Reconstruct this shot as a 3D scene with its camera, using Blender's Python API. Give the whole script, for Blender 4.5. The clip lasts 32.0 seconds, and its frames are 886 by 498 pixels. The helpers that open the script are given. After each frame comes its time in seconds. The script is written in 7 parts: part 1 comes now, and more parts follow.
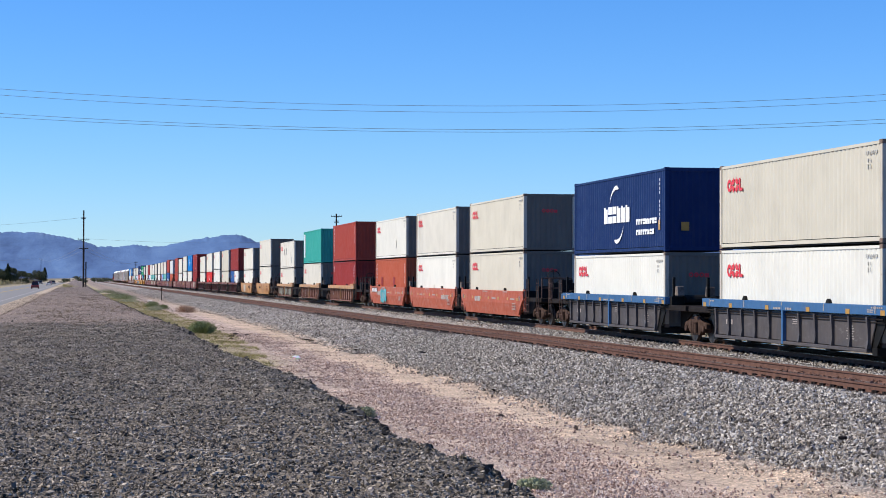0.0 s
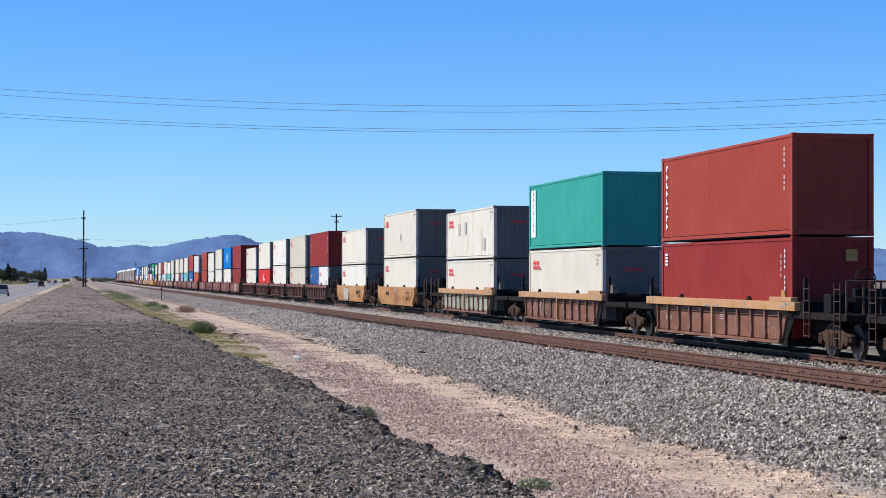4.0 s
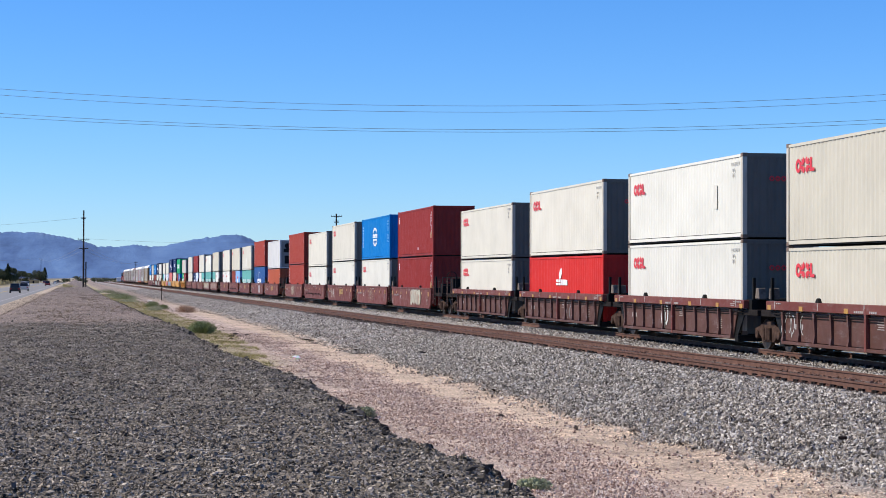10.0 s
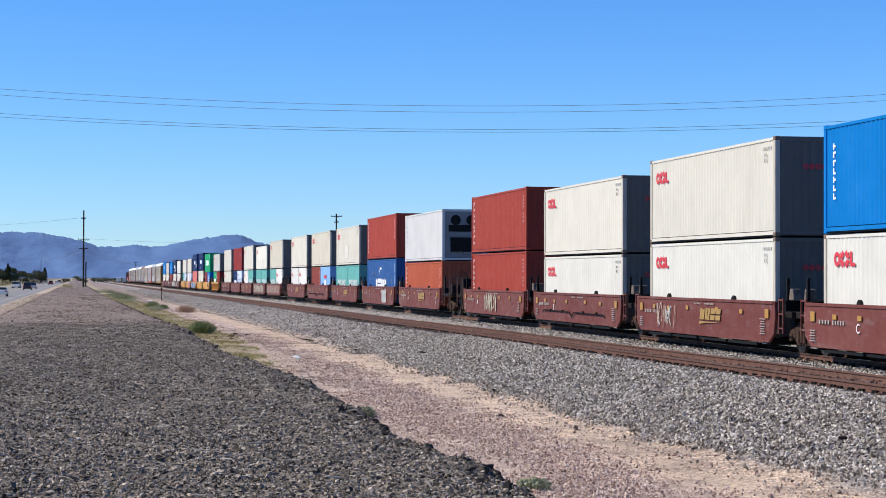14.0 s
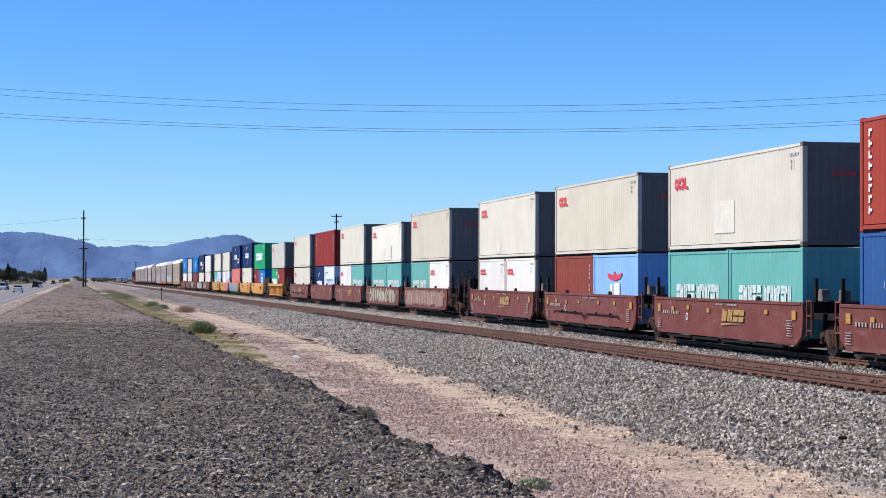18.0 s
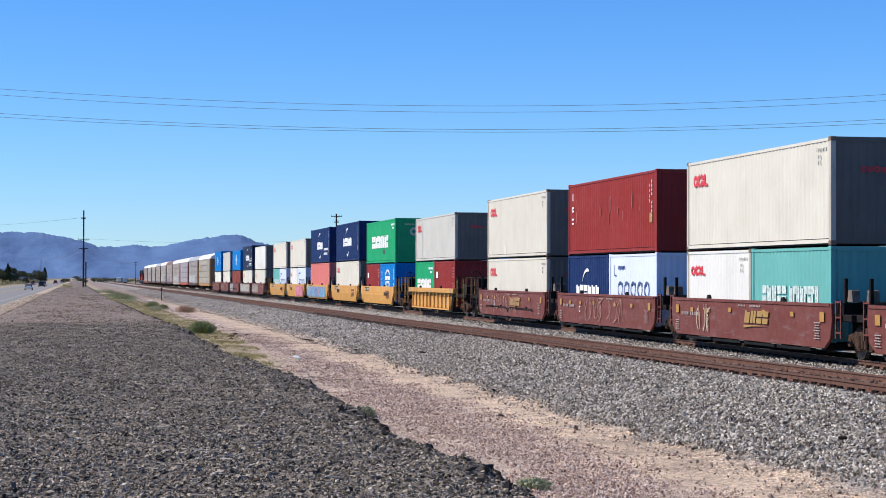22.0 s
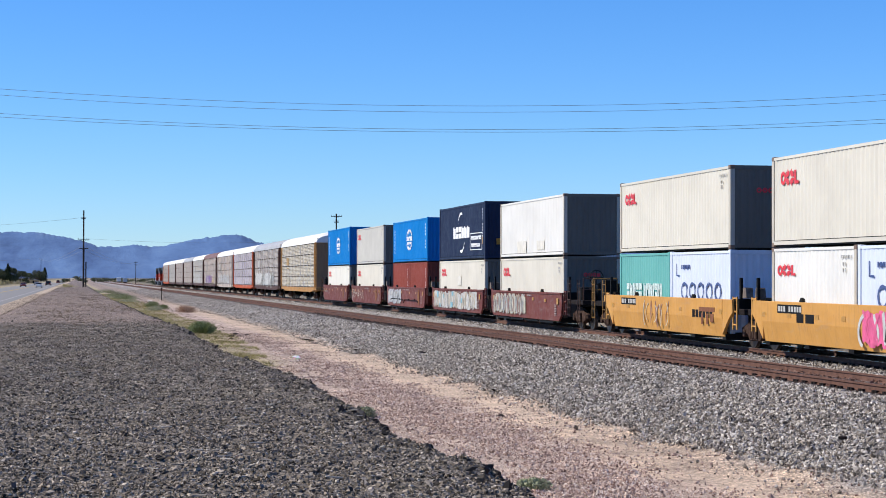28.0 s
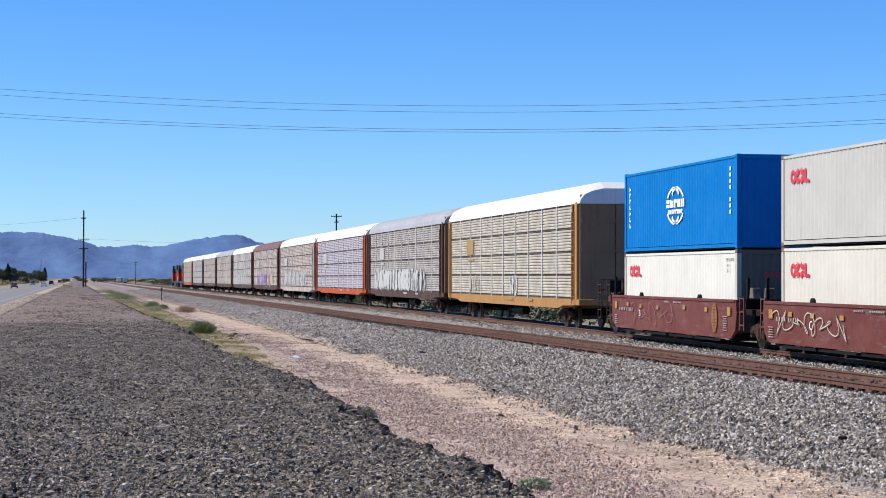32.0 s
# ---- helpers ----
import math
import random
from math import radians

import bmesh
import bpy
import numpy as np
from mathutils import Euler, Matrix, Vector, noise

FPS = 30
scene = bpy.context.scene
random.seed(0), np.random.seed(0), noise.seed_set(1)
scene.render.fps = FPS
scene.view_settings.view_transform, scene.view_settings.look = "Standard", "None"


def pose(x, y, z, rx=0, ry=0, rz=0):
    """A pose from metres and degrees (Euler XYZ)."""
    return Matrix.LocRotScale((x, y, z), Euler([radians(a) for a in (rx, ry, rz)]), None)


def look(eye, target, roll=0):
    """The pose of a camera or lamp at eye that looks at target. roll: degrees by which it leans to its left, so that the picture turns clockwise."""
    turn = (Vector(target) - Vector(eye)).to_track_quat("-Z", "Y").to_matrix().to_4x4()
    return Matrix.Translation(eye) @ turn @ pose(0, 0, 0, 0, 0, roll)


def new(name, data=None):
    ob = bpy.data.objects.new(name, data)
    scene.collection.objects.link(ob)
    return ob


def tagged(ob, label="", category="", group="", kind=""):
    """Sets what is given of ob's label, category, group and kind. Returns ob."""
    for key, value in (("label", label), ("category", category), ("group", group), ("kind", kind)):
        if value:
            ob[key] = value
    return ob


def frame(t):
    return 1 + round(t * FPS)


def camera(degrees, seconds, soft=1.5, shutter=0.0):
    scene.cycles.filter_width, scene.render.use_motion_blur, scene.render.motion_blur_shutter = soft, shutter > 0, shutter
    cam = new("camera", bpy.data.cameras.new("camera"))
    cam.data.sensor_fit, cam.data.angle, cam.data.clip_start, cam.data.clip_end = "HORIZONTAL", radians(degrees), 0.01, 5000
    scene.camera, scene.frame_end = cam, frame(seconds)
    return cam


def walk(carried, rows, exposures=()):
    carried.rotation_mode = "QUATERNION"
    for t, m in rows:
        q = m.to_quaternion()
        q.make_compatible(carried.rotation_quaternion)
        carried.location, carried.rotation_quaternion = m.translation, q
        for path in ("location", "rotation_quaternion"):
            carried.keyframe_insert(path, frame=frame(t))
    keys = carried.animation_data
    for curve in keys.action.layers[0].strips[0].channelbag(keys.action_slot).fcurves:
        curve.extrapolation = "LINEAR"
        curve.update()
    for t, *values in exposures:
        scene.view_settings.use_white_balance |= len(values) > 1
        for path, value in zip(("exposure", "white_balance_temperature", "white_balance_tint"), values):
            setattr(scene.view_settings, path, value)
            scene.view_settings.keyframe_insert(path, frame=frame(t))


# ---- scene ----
# Plan: x across the railway (to the right), y along it (away), z = 0 at the rail heads.
SECONDS = 32.0
cam = camera(26.9, SECONDS, soft=0.9)
EYE = (0.0, 0.0, 2.2)
YAW, PITCH, ROLL = radians(10.614), radians(0.788), 0.12
AIM = (EYE[0] + math.sin(YAW) * math.cos(PITCH) * 100, EYE[1] + math.cos(YAW) * math.cos(PITCH) * 100, EYE[2] + math.sin(PITCH) * 100)
STAND = look(EYE, AIM, ROLL)
walk(cam, [(0, STAND), (SECONDS, STAND)])

# ---------------------------------------------------------------- light
world = bpy.data.worlds.new("daylight")
scene.world = world
world.use_nodes = True
wn = world.node_tree
sky = wn.nodes.new("ShaderNodeTexSky")
sky.sky_type, sky.sun_disc = "NISHITA", False
SUN_TO = Vector((-0.85, 0.17, 0.80)).normalized()
sky.sun_elevation = math.asin(SUN_TO.z)
sky.sun_rotation = math.atan2(SUN_TO.x, SUN_TO.y)
sky.altitude, sky.air_density, sky.dust_density, sky.ozone_density = 600, 1.0, 0.0, 3.0
clear = wn.nodes.new("ShaderNodeHueSaturation")
clear.inputs["Saturation"].default_value = 1.10
tint = wn.nodes.new("ShaderNodeMix")
tint.data_type, tint.blend_type = "RGBA", "MULTIPLY"
tint.inputs[0].default_value, tint.inputs[7].default_value = 1.0, (0.70, 0.976, 1.455, 1)
wn.links.new(sky.outputs[0], tint.inputs[6])
wn.links.new(tint.outputs[2], clear.inputs["Color"])
wn.links.new(clear.outputs[0], wn.nodes["Background"].inputs[0])
wn.nodes["Background"].inputs[1].default_value = 0.0985
sun_data = bpy.data.lights.new("sun", "SUN")
sun_data.energy, sun_data.angle, sun_data.color = 5.0, radians(0.55), (1.0, 0.925, 0.79)
sun = new("sun", sun_data)
sun.matrix_world = look((0, 0, 60), Vector((0, 0, 60)) - SUN_TO)
scene.view_settings.exposure = 0.17

# ---------------------------------------------------------------- plan of the line
BEND_X, BEND_Z = -0.0095, -0.0026


def bend(y):
    """How far the line has swung by y: nothing up to 60 m, a straight slant past 140 m."""
    return 0.0 if y < 60 else ((y - 60) ** 2 / 160 if y < 140 else y - 100)


def bend_np(y):
    return np.where(y < 60, 0.0, np.where(y < 140, np.maximum(y - 60, 0) ** 2 / 160, y - 100))


def slant(y):
    return 0.0 if y < 60 else min((y - 60) / 80, 1.0)


def near_track_z(y):
    return np.clip(-0.0042 * (np.asarray(y, float) - 52), -0.2, 0.12)


NEAR_TRACK, FAR_TRACK = 15.75, 20.39
TRAIN_SPEED = 21.32281


def run(t):
    """Metres that the train has run by t."""
    return TRAIN_SPEED * t - 0.0066319 * (t - 16) ** 2 + 0.00013088 * (t - 16) ** 3


# ---------------------------------------------------------------- materials
class Nodes:
    """Short hand for one node material."""

    def __init__(self, name):
        self.m = bpy.data.materials.new(name)
        self.m.use_nodes = True
        self.matt = False
        self.t = self.m.node_tree
        self.b = self.t.nodes["Principled BSDF"]

    def node(self, kind, **sets):
        n = self.t.nodes.new("ShaderNode" + kind)
        for k, v in sets.items():
            n.inputs[k].default_value = v
        return n

    def link(self, a, b):
        self.t.links.new(a, b)

    def coords(self, which="Object", scale=(1, 1, 1)):
        c, mp = self.node("TexCoord"), self.node("Mapping")
        mp.inputs["Scale"].default_value = scale
        self.link(c.outputs[which], mp.inputs[0])
        return mp.outputs[0]

    def noise(self, scale, detail=4.0, rough=0.6, vec=None):
        n = self.node("TexNoise", Scale=scale, Detail=detail, Roughness=rough)
        if vec is not None:
            self.link(vec, n.inputs["Vector"])
        return n.outputs["Fac"]

    def ramp(self, fac, stops):
        r = self.node("ValToRGB")
        el = r.color_ramp.elements
        while len(el) < len(stops):
            el.new(0.5)
        for e, (p, c) in zip(el, stops):
            e.position, e.color = p, (*c, 1) if len(c) == 3 else c
        self.link(fac, r.inputs[0])
        return r.outputs[0]

    def mix(self, fac, a, b, kind="MIX"):
        n = self.t.nodes.new("ShaderNodeMix")
        n.data_type, n.blend_type = "RGBA", kind
        for value, socket in ((fac, n.inputs[0]), (a, n.inputs[6]), (b, n.inputs[7])):
            if isinstance(value, (int, float)):
                socket.default_value = value
            elif isinstance(value, tuple):
                socket.default_value = (*value, 1)
            else:
                self.link(value, socket)
        return n.outputs[2]

    def math(self, op, a, b):
        n = self.t.nodes.new("ShaderNodeMath")
        n.operation = op
        for value, socket in ((a, n.inputs[0]), (b, n.inputs[1])):
            if isinstance(value, (int, float)):
                socket.default_value = value
            else:
                self.link(value, socket)
        return n.outputs[0]

    def bump(self, fac, strength, distance):
        n = self.node("Bump", Strength=strength, Distance=distance)
        self.link(fac, n.inputs["Height"])
        self.link(n.outputs[0], self.b.inputs["Normal"])

    def done(self, colour, rough=0.6, metal=0.0):
        for value, key in ((colour, "Base Color"), (rough, "Roughness")):
            if isinstance(value, tuple):
                self.b.inputs[key].default_value = (*value, 1)
            elif isinstance(value, (int, float)):
                self.b.inputs[key].default_value = value
            else:
                self.link(value, self.b.inputs[key])
        self.b.inputs["Metallic"].default_value = metal
        self.b.inputs["Specular IOR Level"].default_value = 0.1 if self.matt else 0.5
        return self.m


def grey(v):
    return (v, v, v)


def paint(name, colour, dirt=(0.10, 0.075, 0.055), wear=0.35, streak=0.3, rough=0.5, scuff=0.0, blotch=0.0, rust=(0.16, 0.07, 0.04)):
    """Weathered paint on steel: faded patches, vertical streaks of grime, fine grain."""
    k = Nodes(name)
    k.matt = True
    info = k.node("ObjectInfo")
    co = k.node("TexCoord").outputs["Object"]
    spread = k.node("VectorMath")
    spread.operation = "ADD"
    scaled = k.math("MULTIPLY", info.outputs["Random"], 37.0)
    k.link(co, spread.inputs[0])
    k.link(scaled, spread.inputs[1])
    vec = spread.outputs[0]
    fade = tuple(min(1.0, c * 1.05 + 0.008) for c in colour)
    dull = tuple(c * 0.93 for c in colour)
    base = k.ramp(k.noise(0.7, 3, 0.55, vec), [(0.3, dull), (0.5, colour), (0.75, fade)])
    mp = k.node("Mapping")
    mp.inputs["Scale"].default_value = (5.0, 5.0, 0.30)
    k.link(vec, mp.inputs[0])
    runs = k.ramp(k.noise(2.2, 5, 0.62, mp.outputs[0]), [(0.52, grey(0)), (0.72, grey(1))])
    base = k.mix(k.math("MULTIPLY", runs, streak * 0.6), base, dirt)
    spots = k.ramp(k.noise(5.0, 6, 0.7, vec), [(0.62, grey(0)), (0.72, grey(1))])
    base = k.mix(k.math("MULTIPLY", spots, wear * 0.6), base, dirt)
    if scuff:
        along = k.node("Mapping")
        along.inputs["Scale"].default_value = (1.0, 0.35, 1.6)
        k.link(vec, along.inputs[0])
        marks = k.ramp(k.noise(3.2, 7, 0.72, along.outputs[0]), [(0.55, grey(0)), (0.66, grey(1))])
        base = k.mix(k.math("MULTIPLY", marks, scuff), base, tuple(c * 0.45 + 0.16 for c in colour))
    if blotch:
        wide = k.node("Mapping")
        wide.inputs["Scale"].default_value = (1.0, 0.55, 1.3)
        k.link(vec, wide.inputs[0])
        big = k.ramp(k.noise(1.1, 8, 0.68, wide.outputs[0]), [(0.46, grey(0)), (0.58, grey(1))])
        base = k.mix(k.math("MULTIPLY", big, blotch), base, rust)
        worn = k.ramp(k.noise(2.7, 9, 0.75, wide.outputs[0]), [(0.60, grey(0)), (0.66, grey(1))])
        base = k.mix(k.math("MULTIPLY", worn, blotch * 0.8), base, tuple(min(1.0, c * 0.8 + 0.13) for c in colour))
    tone = k.math("ADD", k.math("MULTIPLY", info.outputs["Random"], 0.10), 0.95)
    tint = k.node("CombineColor")
    for i in range(3):
        k.link(tone, tint.inputs[i])
    base = k.mix(1.0, base, tint.outputs[0], "MULTIPLY")
    k.bump(k.noise(26, 4, 0.6, vec), 0.08, 0.01)
    return k.done(base, k.ramp(k.noise(3, 3, 0.5, vec), [(0.3, grey(rough - 0.1)), (0.7, grey(rough + 0.15))]))


def plain(name, colour, rough=0.6, metal=0.0, spread=0.15, scale=6.0):
    k = Nodes(name)
    k.matt = rough > 0.55 and metal < 0.2
    vec = k.coords()
    lo, hi = tuple(c * (1 - spread) for c in colour), tuple(min(1, c * (1 + spread)) for c in colour)
    k.bump(k.noise(scale * 6, 4, 0.6, vec), 0.1, 0.008)
    return k.done(k.ramp(k.noise(scale, 5, 0.6, vec), [(0.3, lo), (0.7, hi)]), rough, metal)


def pebbles(name, stops, rough=0.9):
    k = Nodes(name)
    k.matt = True
    geo = k.node("NewGeometry")
    col = k.ramp(geo.outputs["Random Per Island"], stops)
    n = k.noise(40, 3, 0.6, k.coords())
    col = k.mix(k.math("MULTIPLY", n, 0.5), col, tuple(stops[0][1]))
    return k.done(col, rough)


WHITE = paint("white_container_paint", (0.615, 0.583, 0.50), streak=0.15, wear=0.16)
BRIGHT = paint("bright_white_paint", (0.67, 0.652, 0.58), streak=0.13, wear=0.15)
BEIGE = paint("beige_container_paint", (0.555, 0.515, 0.42), streak=0.16, wear=0.15)
SNOW = paint("clean_white_paint", (0.70, 0.69, 0.65), streak=0.10, wear=0.08)
GREYC = paint("light_grey_paint", (0.50, 0.488, 0.445), streak=0.10, wear=0.10)
REEFER = paint("reefer_white_paint", (0.57, 0.565, 0.555), streak=0.12, wear=0.06)
RUSTYW = paint("rusty_white_paint", (0.64, 0.615, 0.535), dirt=(0.34, 0.19, 0.08), streak=1.0, wear=0.9)
MAROON = paint("maroon_container_paint", (0.245, 0.028, 0.024), streak=0.12, wear=0.2)
BRICK = paint("brick_red_paint", (0.315, 0.050, 0.033), streak=0.12, wear=0.2)
DULLBRICK = paint("dull_brick_red_paint", (0.225, 0.052, 0.036), streak=0.15, wear=0.2)
ORANGE = paint("orange_red_paint", (0.38, 0.085, 0.042), streak=0.2, wear=0.2)
RED = paint("bright_red_paint", (0.55, 0.030, 0.025), streak=0.12, wear=0.15)
PINK = paint("faded_pink_red_paint", (0.58, 0.17, 0.15), streak=0.15, wear=0.2)
TEAL = paint("teal_paint", (0.035, 0.30, 0.25), streak=0.10, wear=0.15)
PALETEAL = paint("pale_teal_paint", (0.13, 0.38, 0.35), streak=0.2, wear=0.25)
BLUE = paint("bright_blue_paint", (0.001, 0.165, 0.48), streak=0.08, wear=0.12)
MIDBLUE = paint("mid_blue_paint", (0.03, 0.095, 0.27), streak=0.15, wear=0.2)
NAVY = paint("navy_paint", (0.010, 0.027, 0.10), streak=0.10, wear=0.12)
DARKNAVY = paint("dark_navy_paint", (0.020, 0.030, 0.065), streak=0.10, wear=0.12)
LIGHTBLUE = paint("light_blue_paint", (0.235, 0.43, 0.72), streak=0.15, wear=0.15)
PALEBLUE = paint("pale_blue_white_paint", (0.62, 0.68, 0.80), streak=0.12, wear=0.15)
GREEN = paint("green_paint", (0.016, 0.32, 0.13), streak=0.10, wear=0.12)
S_GREY = paint("grey_car_paint", (0.085, 0.074, 0.072), dirt=(0.05, 0.035, 0.03), streak=0.5, wear=0.5, scuff=0.25, blotch=0.4, rust=(0.05, 0.05, 0.06))
S_BLUE = paint("blue_chord_paint", (0.045, 0.12, 0.25), streak=0.5, wear=0.6)
S_ORANGE = paint("orange_car_paint", (0.40, 0.105, 0.060), streak=0.35, wear=0.4, scuff=0.6, blotch=0.35, rust=(0.30, 0.075, 0.045))
S_BROWN = paint("brown_rusty_car_paint", (0.20, 0.088, 0.058), dirt=(0.34, 0.33, 0.27), streak=0.45, wear=0.6, scuff=0.5, blotch=0.5, rust=(0.11, 0.05, 0.035))
S_TAN = paint("tan_chord_paint", (0.44, 0.245, 0.125), streak=0.35, wear=0.4)
S_YELLOW = paint("yellow_car_paint", (0.57, 0.295, 0.080), dirt=(0.20, 0.10, 0.05), streak=0.5, wear=0.6, scuff=0.25, blotch=0.22, rust=(0.42, 0.20, 0.06))
S_DUSTY = paint("dusty_yellow_car_paint", (0.43, 0.225, 0.09), dirt=(0.30, 0.22, 0.16), streak=0.6, wear=0.6, scuff=0.6, blotch=0.75, rust=(0.30, 0.125, 0.05))
S_MAROON = paint("maroon_car_paint", (0.150, 0.044, 0.036), streak=0.5, wear=0.5, scuff=0.45, blotch=0.45, rust=(0.185, 0.072, 0.058))
S_DULL = paint("dull_maroon_car_paint", (0.115, 0.055, 0.045), streak=0.5, wear=0.6, scuff=0.4, blotch=0.6, rust=(0.085, 0.040, 0.030))
# End walls of white containers: grey paint, darkened to deepen their shade
ENDSHADE = paint("shade_grey_end_paint", (0.146, 0.131, 0.114), dirt=(0.06, 0.05, 0.045), streak=0.35, wear=0.35)
EDGEWHITE = paint("rust_edged_white_paint", (0.50, 0.46, 0.39), dirt=(0.20, 0.11, 0.06), streak=0.9, wear=0.9)
RUSTCAST = paint("rusty_casting_paint", (0.19, 0.135, 0.105), streak=0.4, wear=0.5)
# Darker copy of the reefer white, for its end in shade
ENDDUSK = paint("shaded_white_reefer_end", (0.24, 0.24, 0.24), streak=0.3, wear=0.3)
DARK = plain("black_steel", (0.012, 0.0115, 0.011), 0.6, 0.0, 0.4)
RUSTDARK = plain("rusty_black_steel", (0.017, 0.013, 0.011), 0.75, 0.0, 0.5, 9)
DULLRAIL = plain("dirty_rail_steel", (0.085, 0.052, 0.043), 0.8, 0.0, 0.4)
DULLYELLOW = plain("dirty_yellow_steel", (0.25, 0.14, 0.05), 0.8, 0.0, 0.4)
WHEELSTEEL = plain("wheel_steel", (0.11, 0.085, 0.07), 0.45, 0.7, 0.3)
TRUCKRUST = plain("rusty_brown_truck_steel", (0.060, 0.036, 0.027), 0.85, 0.0, 0.5, 7)
CASTING = plain("casting_steel", (0.16, 0.13, 0.11), 0.7, 0.0, 0.4)
INK_RED = plain("red_lettering", (0.62, 0.035, 0.045), 0.5, spread=0.1)
INK_WHITE = plain("white_lettering", (0.80, 0.80, 0.80), 0.5, spread=0.06)
INK_YELLOW = plain("yellow_lettering", (0.36, 0.215, 0.06), 0.5, spread=0.1)
INK_OVAL = plain("dull_brown_emblem", (0.27, 0.13, 0.055), 0.6, spread=0.3, scale=12)
INK_BROWN = plain("brown_lettering", (0.20, 0.085, 0.045), 0.6, spread=0.2)
INK_BLUE = plain("blue_lettering", (0.06, 0.09, 0.22), 0.5, spread=0.1)
INK_PATCH = plain("pale_repair_patch", (0.63, 0.605, 0.535), 0.6, spread=0.12, scale=3)
INK_STENCIL = plain("worn_white_stencil", (0.36, 0.315, 0.29), 0.6, spread=0.35, scale=14)
INK_WORN = plain("worn_white_lettering", (0.50, 0.60, 0.57), 0.6, spread=0.45, scale=7)
INK_SCRATCH = plain("pale_scratch", (0.36, 0.13, 0.12), 0.6, spread=0.2)
INK_GREY = plain("grey_patch", (0.44, 0.43, 0.40), 0.6, spread=0.1)
REFLECT = plain("yellow_reflector", (0.41, 0.21, 0.038), 0.35, spread=0.1)
SPRAY = [plain(n, c, 0.5, spread=0.25, scale=3) for n, c in (
    ("spray_white", (0.50, 0.49, 0.46)), ("spray_cream", (0.47, 0.40, 0.29)), ("spray_blue", (0.06, 0.36, 0.62)),
    ("spray_violet", (0.22, 0.10, 0.32)), ("spray_pink", (0.62, 0.10, 0.22)), ("spray_black", (0.03, 0.03, 0.035)),
    ("spray_yellow", (0.62, 0.47, 0.10)), ("spray_silver", (0.45, 0.47, 0.50)), ("spray_teal", (0.04, 0.34, 0.38)), ("flaked_pale_green", (0.30, 0.31, 0.235)), ("spray_grey", (0.26, 0.26, 0.25)), ("spray_dull_pink", (0.27, 0.135, 0.105)), ("spray_peach", (0.40, 0.235, 0.155)), ("spray_sky", (0.20, 0.40, 0.46)), ("spray_sand", (0.47, 0.43, 0.33)))]

# ---------------------------------------------------------------- mesh tools
def box(bm, x0, x1, y0, y1, z0, z1):
    v = [bm.verts.new(p) for p in ((x0, y0, z0), (x1, y0, z0), (x1, y1, z0), (x0, y1, z0), (x0, y0, z1), (x1, y0, z1), (x1, y1, z1), (x0, y1, z1))]
    for f in ((0, 3, 2, 1), (4, 5, 6, 7), (0, 1, 5, 4), (1, 2, 6, 5), (2, 3, 7, 6), (3, 0, 4, 7)):
        bm.faces.new([v[i] for i in f])
    return v


def prism(bm, outline, axis, a, b):
    """A solid between a and b along the axis, from an outline of points in the other two."""
    def at(p, d):
        q = list(p)
        q.insert("xyz".index(axis), d)
        return q
    n = len(outline)
    lo, hi = [bm.verts.new(at(p, a)) for p in outline], [bm.verts.new(at(p, b)) for p in outline]
    bm.faces.new(lo[::-1])
    bm.faces.new(hi)
    for i in range(n):
        bm.faces.new((lo[i], lo[(i + 1) % n], hi[(i + 1) % n], hi[i]))


def rod(bm, p, q, r, sides=8):
    p, q = Vector(p), Vector(q)
    d = (q - p).normalized()
    u = d.orthogonal().normalized()
    w = d.cross(u)
    rings = [[bm.verts.new(c + (u * math.cos(a) + w * math.sin(a)) * r) for a in (2 * math.pi * i / sides for i in range(sides))] for c in (p, q)]
    for i in range(sides):
        bm.faces.new((rings[0][i], rings[0][(i + 1) % sides], rings[1][(i + 1) % sides], rings[1][i]))
    bm.faces.new(rings[0][::-1])
    bm.faces.new(rings[1])


def mesh_of(name, bm, bevel=0.0, smooth=False):
    if bevel:
        bmesh.ops.bevel(bm, geom=bm.edges[:], offset=bevel, segments=1, affect="EDGES")
    bmesh.ops.recalc_face_normals(bm, faces=bm.faces[:])
    me = bpy.data.meshes.new(name)
    bm.to_mesh(me)
    bm.free()
    me.materials.append(None)
    if smooth:
        me.polygons.foreach_set("use_smooth", [True] * len(me.polygons))
    return me


MESHES = {}


def shape(key, build, bevel=0.0, smooth=False):
    """One mesh for each kind of piece, built the first time it is asked for."""
    if key not in MESHES:
        bm = bmesh.new()
        build(bm)
        MESHES[key] = mesh_of(str(key[0] if isinstance(key, tuple) else key), bm, bevel, smooth)
    return MESHES[key]


FINE_MARKS = ("serial_number", "code", "data_panel", "slogan", "white_strip", "graffiti", "scratch")


def put(name, me, material, parent=None, m=None, label=""):
    ob = new(name, me)
    ob.material_slots[0].link = "OBJECT"
    ob.material_slots[0].material = material
    if parent is not None:
        ob.parent = parent
    if m is not None:
        ob.matrix_basis = m
    return tagged(ob, label, kind="stuff" if name in FINE_MARKS else "")


def part(name, bm, material, parent, label="", bevel=0.0):
    return put(name, mesh_of(name, bm, bevel), material, parent, None, label)


def thing(name, label, category, group=""):
    return tagged(new(name), label, category, group)


TURN = pose(0, 0, 0, 0, 0, 180)

# ---------------------------------------------------------------- containers
HALF_W = 1.219


